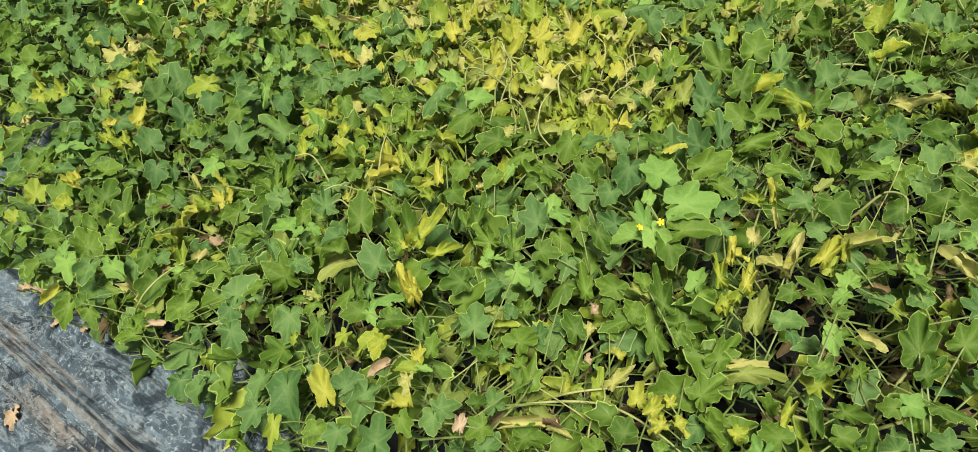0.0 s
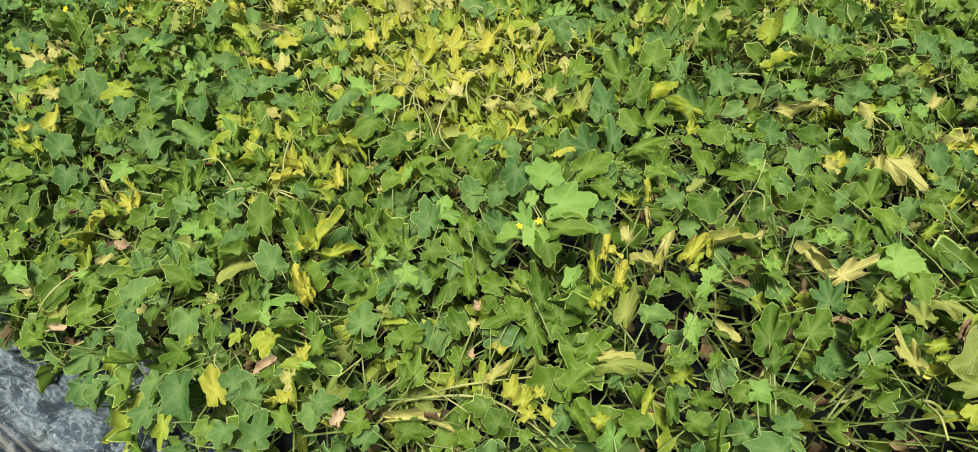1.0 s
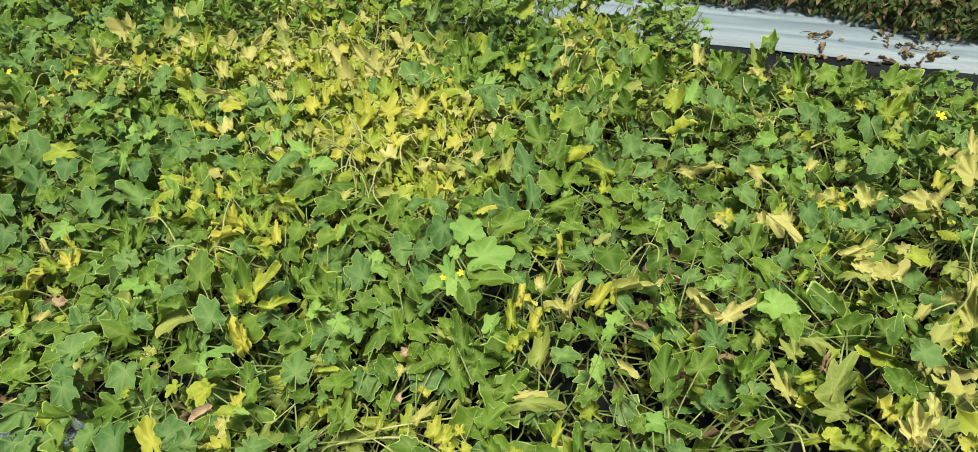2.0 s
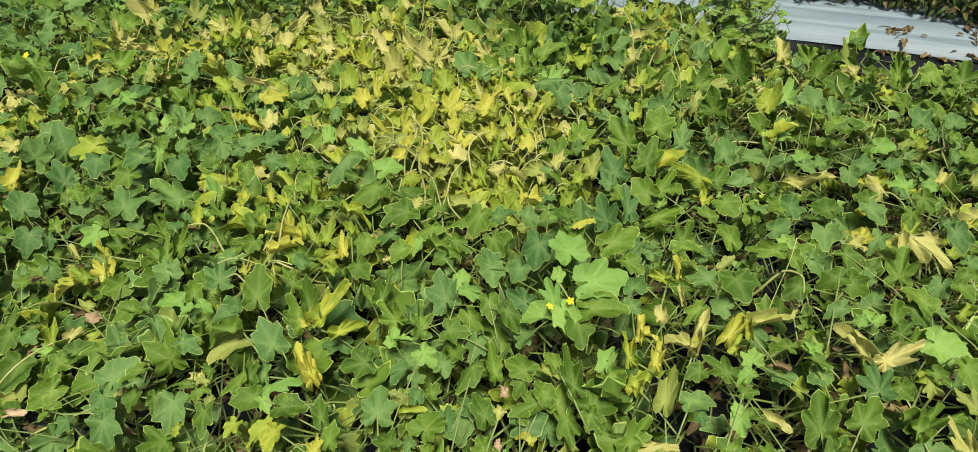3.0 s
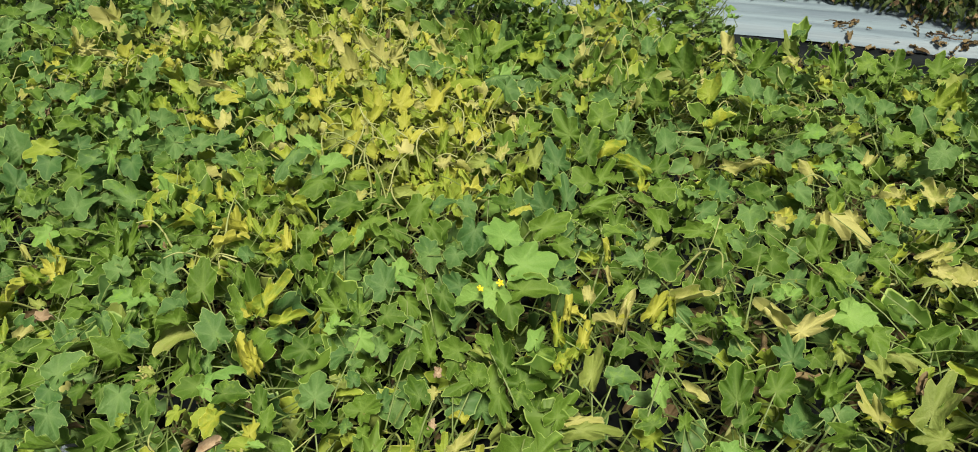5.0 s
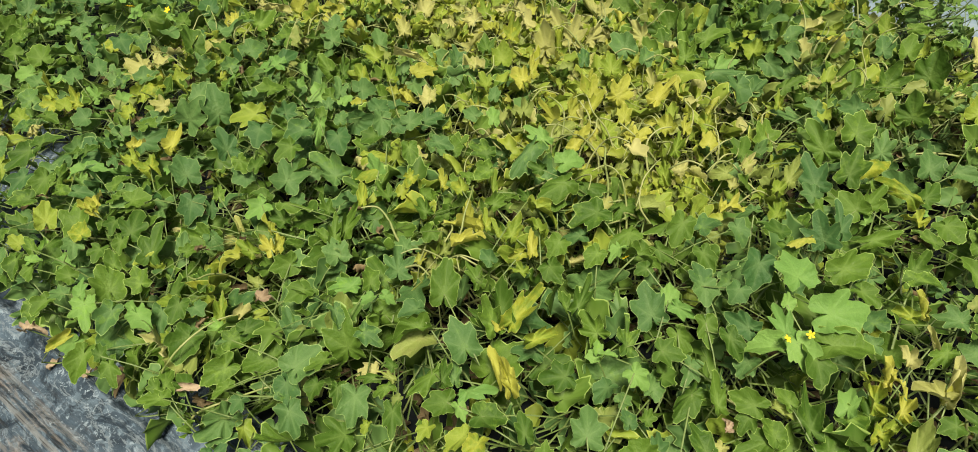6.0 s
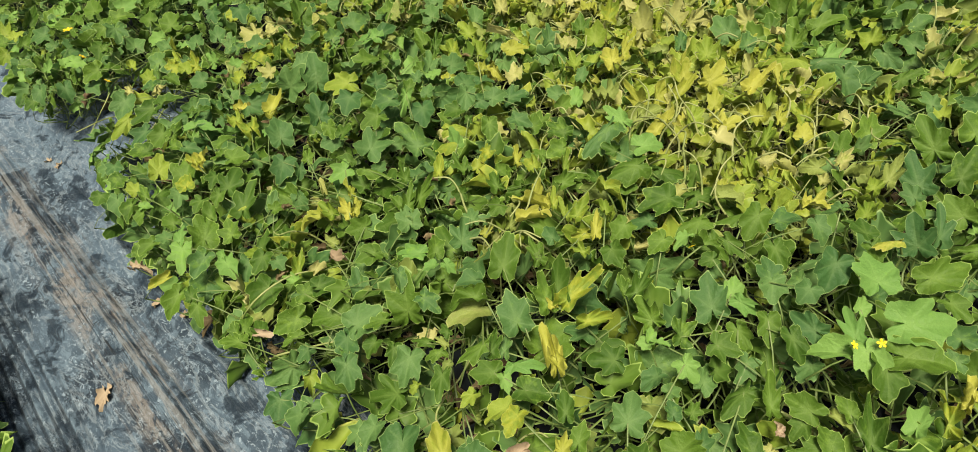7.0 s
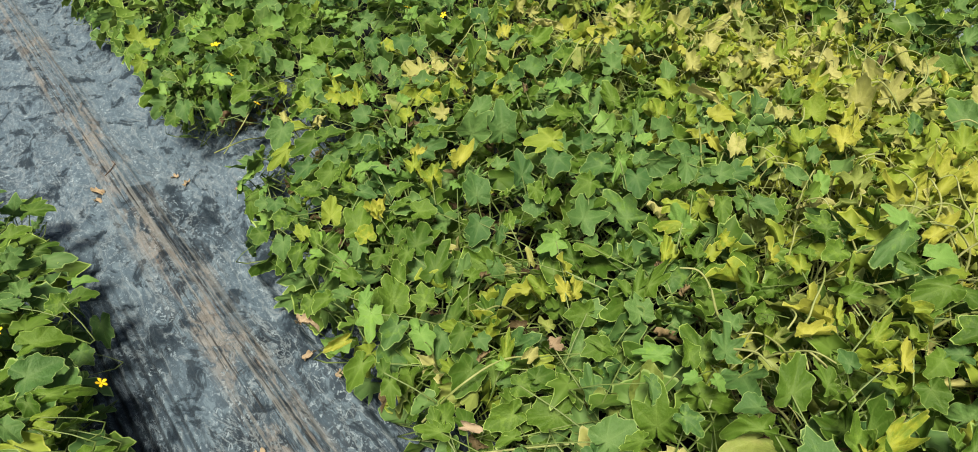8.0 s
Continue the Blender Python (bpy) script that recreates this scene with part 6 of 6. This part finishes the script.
def sow(bed, x0, x1, y0, y1, gap, tries, low, inside, top, small=1.0):
    darts = Darts(gap)
    for _ in range(tries):
        x, y = RNG.uniform(x0, x1), RNG.uniform(y0, y1)
        if not inside(x, y) or not darts.free(x, y):
            continue
        darts.add(x, y)
        thin = 0.16 * smooth01((x - 1.05) / 0.3) * smooth01((1.75 - x) / 0.2) * smooth01((0.7 - y) / 0.4)
        thin = (thin + 0.10 * smooth01((1.1 - y) / 0.6)) * smooth01((y + 0.45) / 0.3)
        if bed == "main" and small == 1.0 and not low and RNG.random() < 0.45 * smooth01((fading(x, y)[0] - 0.45) / 0.2):
            continue
        if bed == "main" and low < 2 and small == 1.0 and bump_noise(x * 5.5, y * 5.5, 40) < (-0.22, -0.32)[low] + thin:
            continue
        if bed == "main" and RNG.random() < 0.20 * smooth01((0.55 - y) / 0.3) * smooth01((1.55 - x) / 0.3) + 0.08 * smooth01((1.2 - y) / 0.3) * smooth01((1.9 - x) / 0.3):
            continue
        kind, form = pick(x, y, low)
        if bed == "left":
            kind = RNG.choices(("blue", "green", "young", "olive"), (6, 3, 0.4, 0.5 + 0.8 * low))[0]
            form = RNG.choice(("flat", "flat", "cupped", "drooped"))
        z = top(x, y) - RNG.uniform(*((-0.02, 0.05), (0.08, 0.16), (0.17, 0.25))[low])
        if not low and bed == "main" and y < 3.5:
            sink = room_below(x, y, z)
            if sink is None:
                continue
            z -= sink
        size = RNG.triangular(0.036, 0.078, 0.060) * (0.92 if kind in ("yellow", "cream") else 1.0) * (1.07 + 0.25 * smooth01((y - 0.2) / 0.8)) * (0.8 if kind == "young" else 1.0) * small
        side = smooth01(1 - (x - left_edge(y)) / 0.22) if bed == "main" else 0.0
        yaw = RNG.uniform(0, 360)
        tilt, lean = RNG.gauss(8, 38), RNG.gauss(0, 36)
        if RNG.random() < 0.62:
            yaw, tilt = RNG.gauss(-55, 60), RNG.gauss(14 - 16 * smooth01((y - 0.9) / 0.9), 34)
        if side > 0.25 and RNG.random() < 0.8:
            yaw, tilt = 90 + RNG.gauss(0, 40), -RNG.uniform(15, 60) * side
        if bed == "left":
            yaw, tilt = RNG.gauss(-90, 60), RNG.gauss(-14, 22)
        if bed == "main" and kind in ("yellow", "cream", "olive") and RNG.random() < 0.7:
            yaw, tilt, size = RNG.gauss(-50, 75), RNG.gauss(26, 27), size * 0.95
        if kind == "dry":
            size *= 0.55
        if z < 0.03:
            continue
        near = bed == "left" and y > 1.4 or bed == "main" and x < 2.4 and y < 3.7
        grow(x, y, z, size, (tilt, lean, yaw), kind, form, bed, near)


def in_main(x, y):
    return left_edge(y) + 0.01 < x < 2.42 + 0.26 * smooth01((y - 0.3) / 0.3) + 0.06 * bump_noise(2.0, y * 3, 31)


sow("main", 0.0, 2.75, -1.3, 2.6, 0.070, 42000, 0, in_main, canopy)
sow("main", 0.0, 2.75, -1.3, 2.6, 0.064, 32000, 1, in_main, canopy)
sow("main", 0.0, 2.75, -1.3, 2.6, 0.066, 24000, 2, in_main, canopy)
sow("main", 1.8, 2.55, -1.1, 0.7, 0.046, 9000, 1, in_main, canopy, 0.95)
sow("main", 1.8, 2.55, -1.1, 0.7, 0.050, 9000, 2, in_main, canopy, 0.95)
sow("main", 0.2, 2.5, -0.7, 2.6, 0.040, 60000, 0, lambda x, y: in_main(x, y) and fading(x, y)[0] > 0.40, canopy, 0.62)
sow("main", 1.3, 2.6, -1.0, 2.4, 0.048, 40000, 0, in_main, canopy, 0.66)
sow("main", 0.15, 1.3, -0.6, 2.4, 0.060, 30000, 1, in_main, lambda x, y: canopy(x, y) + 0.03, 0.7)
sow("main", 0.0, 2.75, 2.6, 6.6, 0.054, 26000, 0, in_main, canopy)
sow("main", 0.0, 2.75, 2.6, 6.6, 0.06, 18000, 1, in_main, canopy)


def litter():
    """Withered leaves and scraps that lie on the film under the plants."""
    darts = Darts(0.042)
    for _ in range(14000):
        x, y = RNG.uniform(0.3, 2.45), RNG.uniform(-1.0, 3.2)
        if not in_main(x, y) or x < left_edge(y) + 0.12 or not darts.free(x, y):
            continue
        darts.add(x, y)
        kind, form = RNG.choice((("dry", "rolled"), ("dry", "curled"), ("dry", "curled"), ("olive", "curled"), ("green", "flat")))
        plant_near(x, y, "main")["far"].append((RNG.choice(LOW[form]), pose(x, y, bed_height(x) + RNG.uniform(0.012, 0.05), RNG.gauss(0, 20), RNG.gauss(0, 20), RNG.uniform(0, 360)) @ Matrix.Scale(RNG.uniform(0.025, 0.05), 4), LEAF[kind]))


litter()


def in_left(x, y):
    return x < -0.37 - 0.16 * smooth01((1.62 - y) / 0.25) - 0.07 * smooth01((y - 1.6) / 0.3) * smooth01((2.6 - y) / 0.3) + 0.06 * bump_noise(5.0, y * 2.6, 3) and not 2.72 < y < 2.86


def left_top(x, y):
    return 0.19 + 0.16 * smooth01((-0.36 - x) / 0.25) + 0.05 * bump_noise(x * 4, y * 4, 2)


sow("left", -1.15, -0.30, 0.8, 3.2, 0.05, 6000, 0, in_left, left_top)
sow("left", -1.15, -0.30, 0.8, 3.2, 0.055, 4000, 1, in_left, left_top)
sow("left", -1.15, -0.30, 0.8, 3.2, 0.06, 3000, 2, in_left, left_top)


def far_front(y):
    return 2.99 + 0.15 * smooth01((y + 0.5) / 0.6) + 0.04 * bump_noise(9.0, y * 3.4, 3)


def in_far(x, y):
    return x > far_front(y)


def far_top(x, y):
    return 0.14 + 0.32 * smooth01((x - far_front(y)) / 0.16) + 0.05 * bump_noise(x * 5, y * 5, 2)


def far_row():
    darts = Darts(0.018)
    for _ in range(22000):
        x, y = RNG.uniform(2.95, 3.4), RNG.uniform(-1.2, 1.4)
        if not in_far(x, y) or not darts.free(x, y):
            continue
        darts.add(x, y)
        for low in (0, 1, 2, 3, 4, 5):
            top = far_top(x, y)
            z = top - RNG.uniform(0, 0.06) if not low else RNG.uniform(white_height(x, y) + 0.025, top)
            kind = "dry" if RNG.random() < (0.16 if low else 0.05) else "far"
            grow(x + RNG.uniform(-0.03, 0.03), y + RNG.uniform(-0.03, 0.03), z, RNG.uniform(0.018, 0.034), (-RNG.uniform(5, 60), RNG.gauss(0, 25), RNG.gauss(90, 70)), kind, "ovate", "far", x < far_front(y) + 0.2)


far_row()

def clump(cx, cy, radius, count, z0, z1, kinds):
    """A bushy tuft that stands above the rest."""
    for _ in range(count):
        a, r = RNG.uniform(0, 6.28), radius * math.sqrt(RNG.random())
        x, y = cx + r * math.cos(a), cy + r * math.sin(a)
        z = z0 + (z1 - z0) * (1 - 0.7 * (r / radius) ** 2) * RNG.uniform(0.3, 1.0)
        grow(x, y, z, RNG.uniform(0.03, 0.05), (RNG.gauss(24, 24), RNG.gauss(0, 25), RNG.gauss(-70, 60)), RNG.choice(kinds), RNG.choice(("flat", "cupped", "drooped")), "main", True, (cx + 0.25 * (x - cx), cy + 0.25 * (y - cy), 0))


clump(2.47, 0.46, 0.17, 70, 0.10, 0.40, ("blue", "green", "green", "young"))
clump(2.36, 0.80, 0.16, 40, 0.10, 0.34, ("olive", "green", "cream", "olive"))
clump(0.30, 3.25, 0.16, 60, 0.12, 0.42, ("blue", "green", "green", "young"))
clump(0.42, 3.55, 0.18, 50, 0.12, 0.42, ("green", "green", "young", "olive"))

# ---- vines, tendrils, flowers ----
def curve_mesh(name, points, radii, mat, sides=6):
    v, f, _, _ = tube_arrays(points, radii, sides)
    return mesh_of(name, v, f, mat)


def bent(points, steps=6):
    """A smooth line through the points."""
    pts = [Vector(p) for p in points]
    line = []
    for i in range(len(pts) - 1):
        a, b = pts[i], pts[i + 1]
        before, after = pts[max(i - 1, 0)], pts[min(i + 2, len(pts) - 1)]
        for k in range(steps):
            u = k / steps
            h = Vector(((-u + 2 * u * u - u**3) / 2, (2 - 5 * u * u + 3 * u**3) / 2, (u + 4 * u * u - 3 * u**3) / 2, ))
            line.append(before * h.x + a * h.y + b * h.z + after * ((u**3 - u * u) / 2))
    return line + [pts[-1]]


def vine(points, thick, plant, mat=None):
    line = bent(points)
    part("vine", curve_mesh("vine", line, [thick * (1 - 0.5 * i / len(line)) for i in range(len(line))], mat or STEM_PALE, 7), plant["ob"], Matrix.Translation(-plant["root"]))


def tendril(x, y, z, way, reach, turns, plant):
    """A thin thread that rises from the canopy and ends in a coil."""
    pts = []
    for k in range(26):
        u = k / 25
        coil = max(0.0, u - 0.55) / 0.45
        a = way + 2 * math.pi * turns * coil
        r = 0.011 * min(1.0, coil * 4) * (1 - 0.5 * coil)
        far = reach * min(u, 0.62) / 0.62
        pts.append((x + far * math.cos(way) + r * math.sin(a), y + far * math.sin(way) - r * math.cos(a), z + 0.5 * reach * math.sin(u * 2.2) - 0.01 * coil))
    part("tendril", curve_mesh("tendril", pts, [0.0011 - 0.0005 * k / 25 for k in range(26)], STEM, 4), plant["ob"], Matrix.Translation(-plant["root"]))


def flower_mesh():
    verts, faces = [(0, 0, 0)], []
    for k in range(5):
        a = 2 * math.pi * k / 5
        base = len(verts)
        for r, w, z in ((0.35, 0.20, 0.16), (0.7, 0.30, 0.28), (1.0, 0.16, 0.22)):
            for s in (-1, 0, 1):
                verts.append((r * math.cos(a) - s * w * math.sin(a), r * math.sin(a) + s * w * math.cos(a), z - 0.06 * abs(s)))
        faces += [(0, base, base + 1), (0, base + 1, base + 2)]
        for row in (0, 3):
            for s in (0, 1):
                faces.append((base + row + s, base + row + 3 + s, base + row + 4 + s, base + row + 1 + s))
    return mesh_of("flower", verts, faces, PETAL)


FLOWER = flower_mesh()
THROAT = curve_mesh("flower_tube", [(0, 0, -1.3), (0.05, 0, -0.6), (0, 0, 0.05)], [0.12, 0.16, 0.22], STEM)
for x, y, z, size in (
    (0.826, 0.717, 0.42, 0.008), (0.751, 0.394, 0.47, 0.007), (0.778, 0.366, 0.47, 0.007), (1.781, -0.286, 0.26, 0.008), (1.99, -0.467, 0.28, 0.016), (1.054, 2.858, 0.43, 0.017),
    (1.111, 2.708, 0.42, 0.013), (-0.499, 2.318, 0.33, 0.016), (-0.371, 2.128, 0.2, 0.014), (0.394, 2.842, 0.33, 0.013), (0.42, 3.19, 0.43, 0.018), (0.39, 3.02, 0.38, 0.012),
):
    plant = plant_near(x, y, "left" if x < -0.2 else "main")
    m = pose(x, y, z, RNG.uniform(-50, 10), RNG.uniform(-45, 10), RNG.uniform(0, 360)) @ Matrix.Scale(size, 4)
    flower = part("flower", FLOWER, plant["ob"], Matrix.Translation(-plant["root"]) @ m, "small bright yellow melon flower")
    part("flower_tube", THROAT, flower)

for points, thick in (
    ([(0.33, 0.56, 0.22), (0.406, 0.513, 0.26), (0.489, 0.364, 0.28), (0.481, 0.234, 0.30), (0.46, 0.12, 0.24)], 0.0032),
    ([(0.44, 0.50, 0.20), (0.47, 0.42, 0.29), (0.53, 0.33, 0.30), (0.60, 0.27, 0.26)], 0.0028),
    ([(0.15, 1.42, 0.13), (0.17, 1.38, 0.19), (0.25, 1.31, 0.21), (0.385, 1.20, 0.22), (0.50, 1.12, 0.22)], 0.0030),
    ([(0.14, 1.52, 0.18), (0.22, 1.47, 0.28), (0.33, 1.45, 0.29), (0.44, 1.40, 0.24)], 0.0028),
    ([(0.42, 2.72, 0.14), (0.32, 2.78, 0.03), (0.22, 2.62, 0.02), (0.20, 2.48, 0.03)], 0.0018),
):
    vine(points, thick, plant_near(points[1][0], points[1][1], "main"))
vine([(1.10, 0.05, 0.46), (1.058, 0.05, 0.44), (0.99, 0.055, 0.43), (0.93, 0.06, 0.41)], 0.0012, plant_near(1.0, 0.05, "main"), STEM_PALE)

for key, plant in list(PLANTS.items()):
    root = plant["root"]
    if plant["bed"] == "far":
        for _ in range(4):
            a = RNG.uniform(0, 6.28)
            part("stem", curve_mesh("stem", [(0, 0, -0.06), (0.03 * math.cos(a), 0.03 * math.sin(a), 0.10), (0.10 * math.cos(a), 0.10 * math.sin(a), 0.28)], [0.006, 0.005, 0.003], STEM, 6), plant["ob"])
        continue
    part("stem", curve_mesh("stem", [(0, 0, -0.03), (0.01, 0, 0.05), (0.0, 0.015, 0.10), (0.02, 0.02, 0.16)], [0.008, 0.0075, 0.007, 0.005], STEM, 8), plant["ob"])
    for _ in range(7):
        a = RNG.uniform(0, 6.28)
        pts = [root + Vector((0, 0, 0.04))]
        for k in range(1, 6):
            a += RNG.gauss(0, 0.4)
            step = Vector((math.cos(a), math.sin(a), 0)) * RNG.uniform(0.08, 0.13)
            nxt = pts[-1] + step
            nxt.x = min(max(nxt.x, 0.2), 2.3) if plant["bed"] == "main" else min(nxt.x, -0.45)
            nxt.z = bed_height(nxt.x) + RNG.uniform(0.02, 0.14)
            pts.append(nxt)
        vine(pts, 0.0038, plant)
    if plant["bed"] == "main" and root.y < 3.2:
        for _ in range(150):
            x, y = root.x + RNG.uniform(-0.52, 0.52), root.y + RNG.uniform(-0.31, 0.31)
            if x < left_edge(y) + 0.1 or fading(x, y)[0] < RNG.uniform(0.15, 0.9):
                continue
            a, z = RNG.uniform(0, 6.28), canopy(x, y)
            pts = [Vector((x, y, z - RNG.uniform(0.09, 0.15)))]
            for rise in (0.05, 0.04, 0.02, -0.01):
                a += RNG.gauss(0, 0.7)
                pts.append(pts[-1] + Vector((0.035 * math.cos(a), 0.035 * math.sin(a), rise + RNG.uniform(-0.01, 0.015))))
            vine(pts, RNG.uniform(0.0022, 0.0034), plant)
        for _ in range(3):
            x, y = root.x + RNG.uniform(-0.5, 0.5), root.y + RNG.uniform(-0.3, 0.3)
            tendril(x, y, canopy(x, y) - 0.01, RNG.uniform(0, 6.28), RNG.uniform(0.03, 0.08), RNG.uniform(1.5, 3), plant)

# ---- fallen leaves on the films ----
DRY = [leaf_mesh("curled", n, "dry") for n in range(10)] + [leaf_mesh("rolled", n, "dry") for n in range(6)]


TAN = [leaf_mesh("curled", n, "tan") for n in range(5)]


def fallen_leaf(x, y, z, size, label, group):
    ob = new("fallen_leaf", RNG.choice(TAN if x < 1 else DRY))
    ob.matrix_basis = pose(x, y, z, RNG.uniform(-12, 12), RNG.uniform(-12, 12), RNG.uniform(0, 360)) @ Matrix.Diagonal((size * RNG.uniform(0.6, 1.1), size * RNG.uniform(0.7, 1.1), size * RNG.uniform(0.4, 0.8), 1))
    tagged(ob, label, "fallen leaf", group)


for x, y, size in ((-0.17, 1.83, 0.060), (-0.165, 3.33, 0.05), (-0.19, 3.29, 0.035), (0.09, 3.20, 0.035), (0.10, 3.12, 0.03), (0.09, 1.24, 0.016), (0.06, 2.02, 0.03), (0.10, 1.90, 0.032), (0.22, 2.86, 0.02)):
    fallen_leaf(x, y, aisle_height(x, y) + 0.006, size, "curled tan dry leaf lying on dusty black film", "fallen leaves in the aisle")
for cx, cy, count, spread in ((2.92, -0.03, 9, 0.035), (2.75, -0.03, 7, 0.03), (3.0, -0.27, 10, 0.035), (2.79, -0.23, 7, 0.03), (2.9, -0.4, 14, 0.05), (2.92, -0.44, 8, 0.05), (2.85, -0.13, 4, 0.05), (2.8, -0.34, 6, 0.05), (3.05, 0.75, 4, 0.06), (2.95, 1.05, 3, 0.08)):
    for _ in range(count):
        x, y = cx + RNG.gauss(0, spread), cy + RNG.gauss(0, spread)
        x = max(x, 2.80)
        fallen_leaf(x, y, white_height(x, y) + 0.008, RNG.triangular(0.010, 0.042, 0.018), "shrivelled brown dry leaf on white film", "dry leaf litter on the white film")
twig = new("twig", curve_mesh("twig", [(0, 0, 0), (0.03, 0.012, 0.008), (0.055, 0.05, 0.006), (0.05, 0.09, 0.004)], [0.0022, 0.002, 0.0018, 0.001], plain_material("twig_brown", (0.06, 0.04, 0.025), (0.14, 0.09, 0.06), 40, 0.8)))
twig.location = (-0.12, 3.44, aisle_height(-0.12, 3.44) + 0.003)
tagged(twig, "thin dark dry twig on dusty black film", "twig")
for x, y, turn, size in ((2.93, -0.02, 20, 0.9), (2.90, -0.38, 200, 1.1), (2.92, -0.43, 95, 0.9), (2.88, -0.46, 300, 1.0), (3.0, -0.28, 150, 0.7), (2.95, -0.05, 260, 0.8), (2.9, -0.40, 40, 1.2)):
    dry_stem = new("dry_stem", twig.data)
    dry_stem.matrix_basis = pose(x, y, white_height(x, y) + 0.003, 0, 0, turn) @ Matrix.Diagonal((0.6 * size, 0.6 * size, 1.2, 1))
    tagged(dry_stem, "thin dry brown stem among leaf litter on white film", "dry stem", "dry stems on the white film")

# ---- the beds go on past the view ----
sow("left", -1.15, -0.30, -1.2, 0.8, 0.07, 3000, 0, in_left, left_top, 1.15)
sow("left", -1.15, -0.30, -1.2, 0.8, 0.08, 2000, 1, in_left, left_top, 1.15)


def far_row_beyond():
    darts = Darts(0.05)
    for _ in range(9000):
        x, y = RNG.uniform(3.2, 4.0), RNG.uniform(-2.2, 4.2)
        if (x < 3.4 and -1.2 < y < 1.4) or not in_far(x, y) or not darts.free(x, y):
            continue
        darts.add(x, y)
        for low in (0.03, 0.12, 0.22):
            grow(x, y, max(0.1, far_top(x, y) - low * RNG.uniform(0.6, 1.3)), RNG.uniform(0.04, 0.06), (-RNG.uniform(5, 60), RNG.gauss(0, 25), RNG.uniform(0, 360)), "far", "ovate", "far", False)


far_row_beyond()

for plant in PLANTS.values():
    share = sum(plant["old"]) / max(1, len(plant["old"]))
    if plant["far"]:
        tagged(part("foliage", joined("foliage", plant["far"], None), plant["ob"], Matrix.Translation(-plant["root"])), kind="stuff")
    if plant["bed"] == "far":
        tagged(plant["ob"], "dark green leafy crop plant with browned leaves beside white film", "plant", "crop plants in the far row")
    elif share > 0.5:
        tagged(plant["ob"], "melon plant with mostly yellowing and curled leaves on black film", "melon plant", "melon plants in the bed")
    elif share > 0.33:
        tagged(plant["ob"], "green melon plant with many yellow-edged leaves on black film", "melon plant", "melon plants in the bed")
    else:
        tagged(plant["ob"], "lush green melon plant with lobed leaves on black film", "melon plant", "melon plants in the bed")
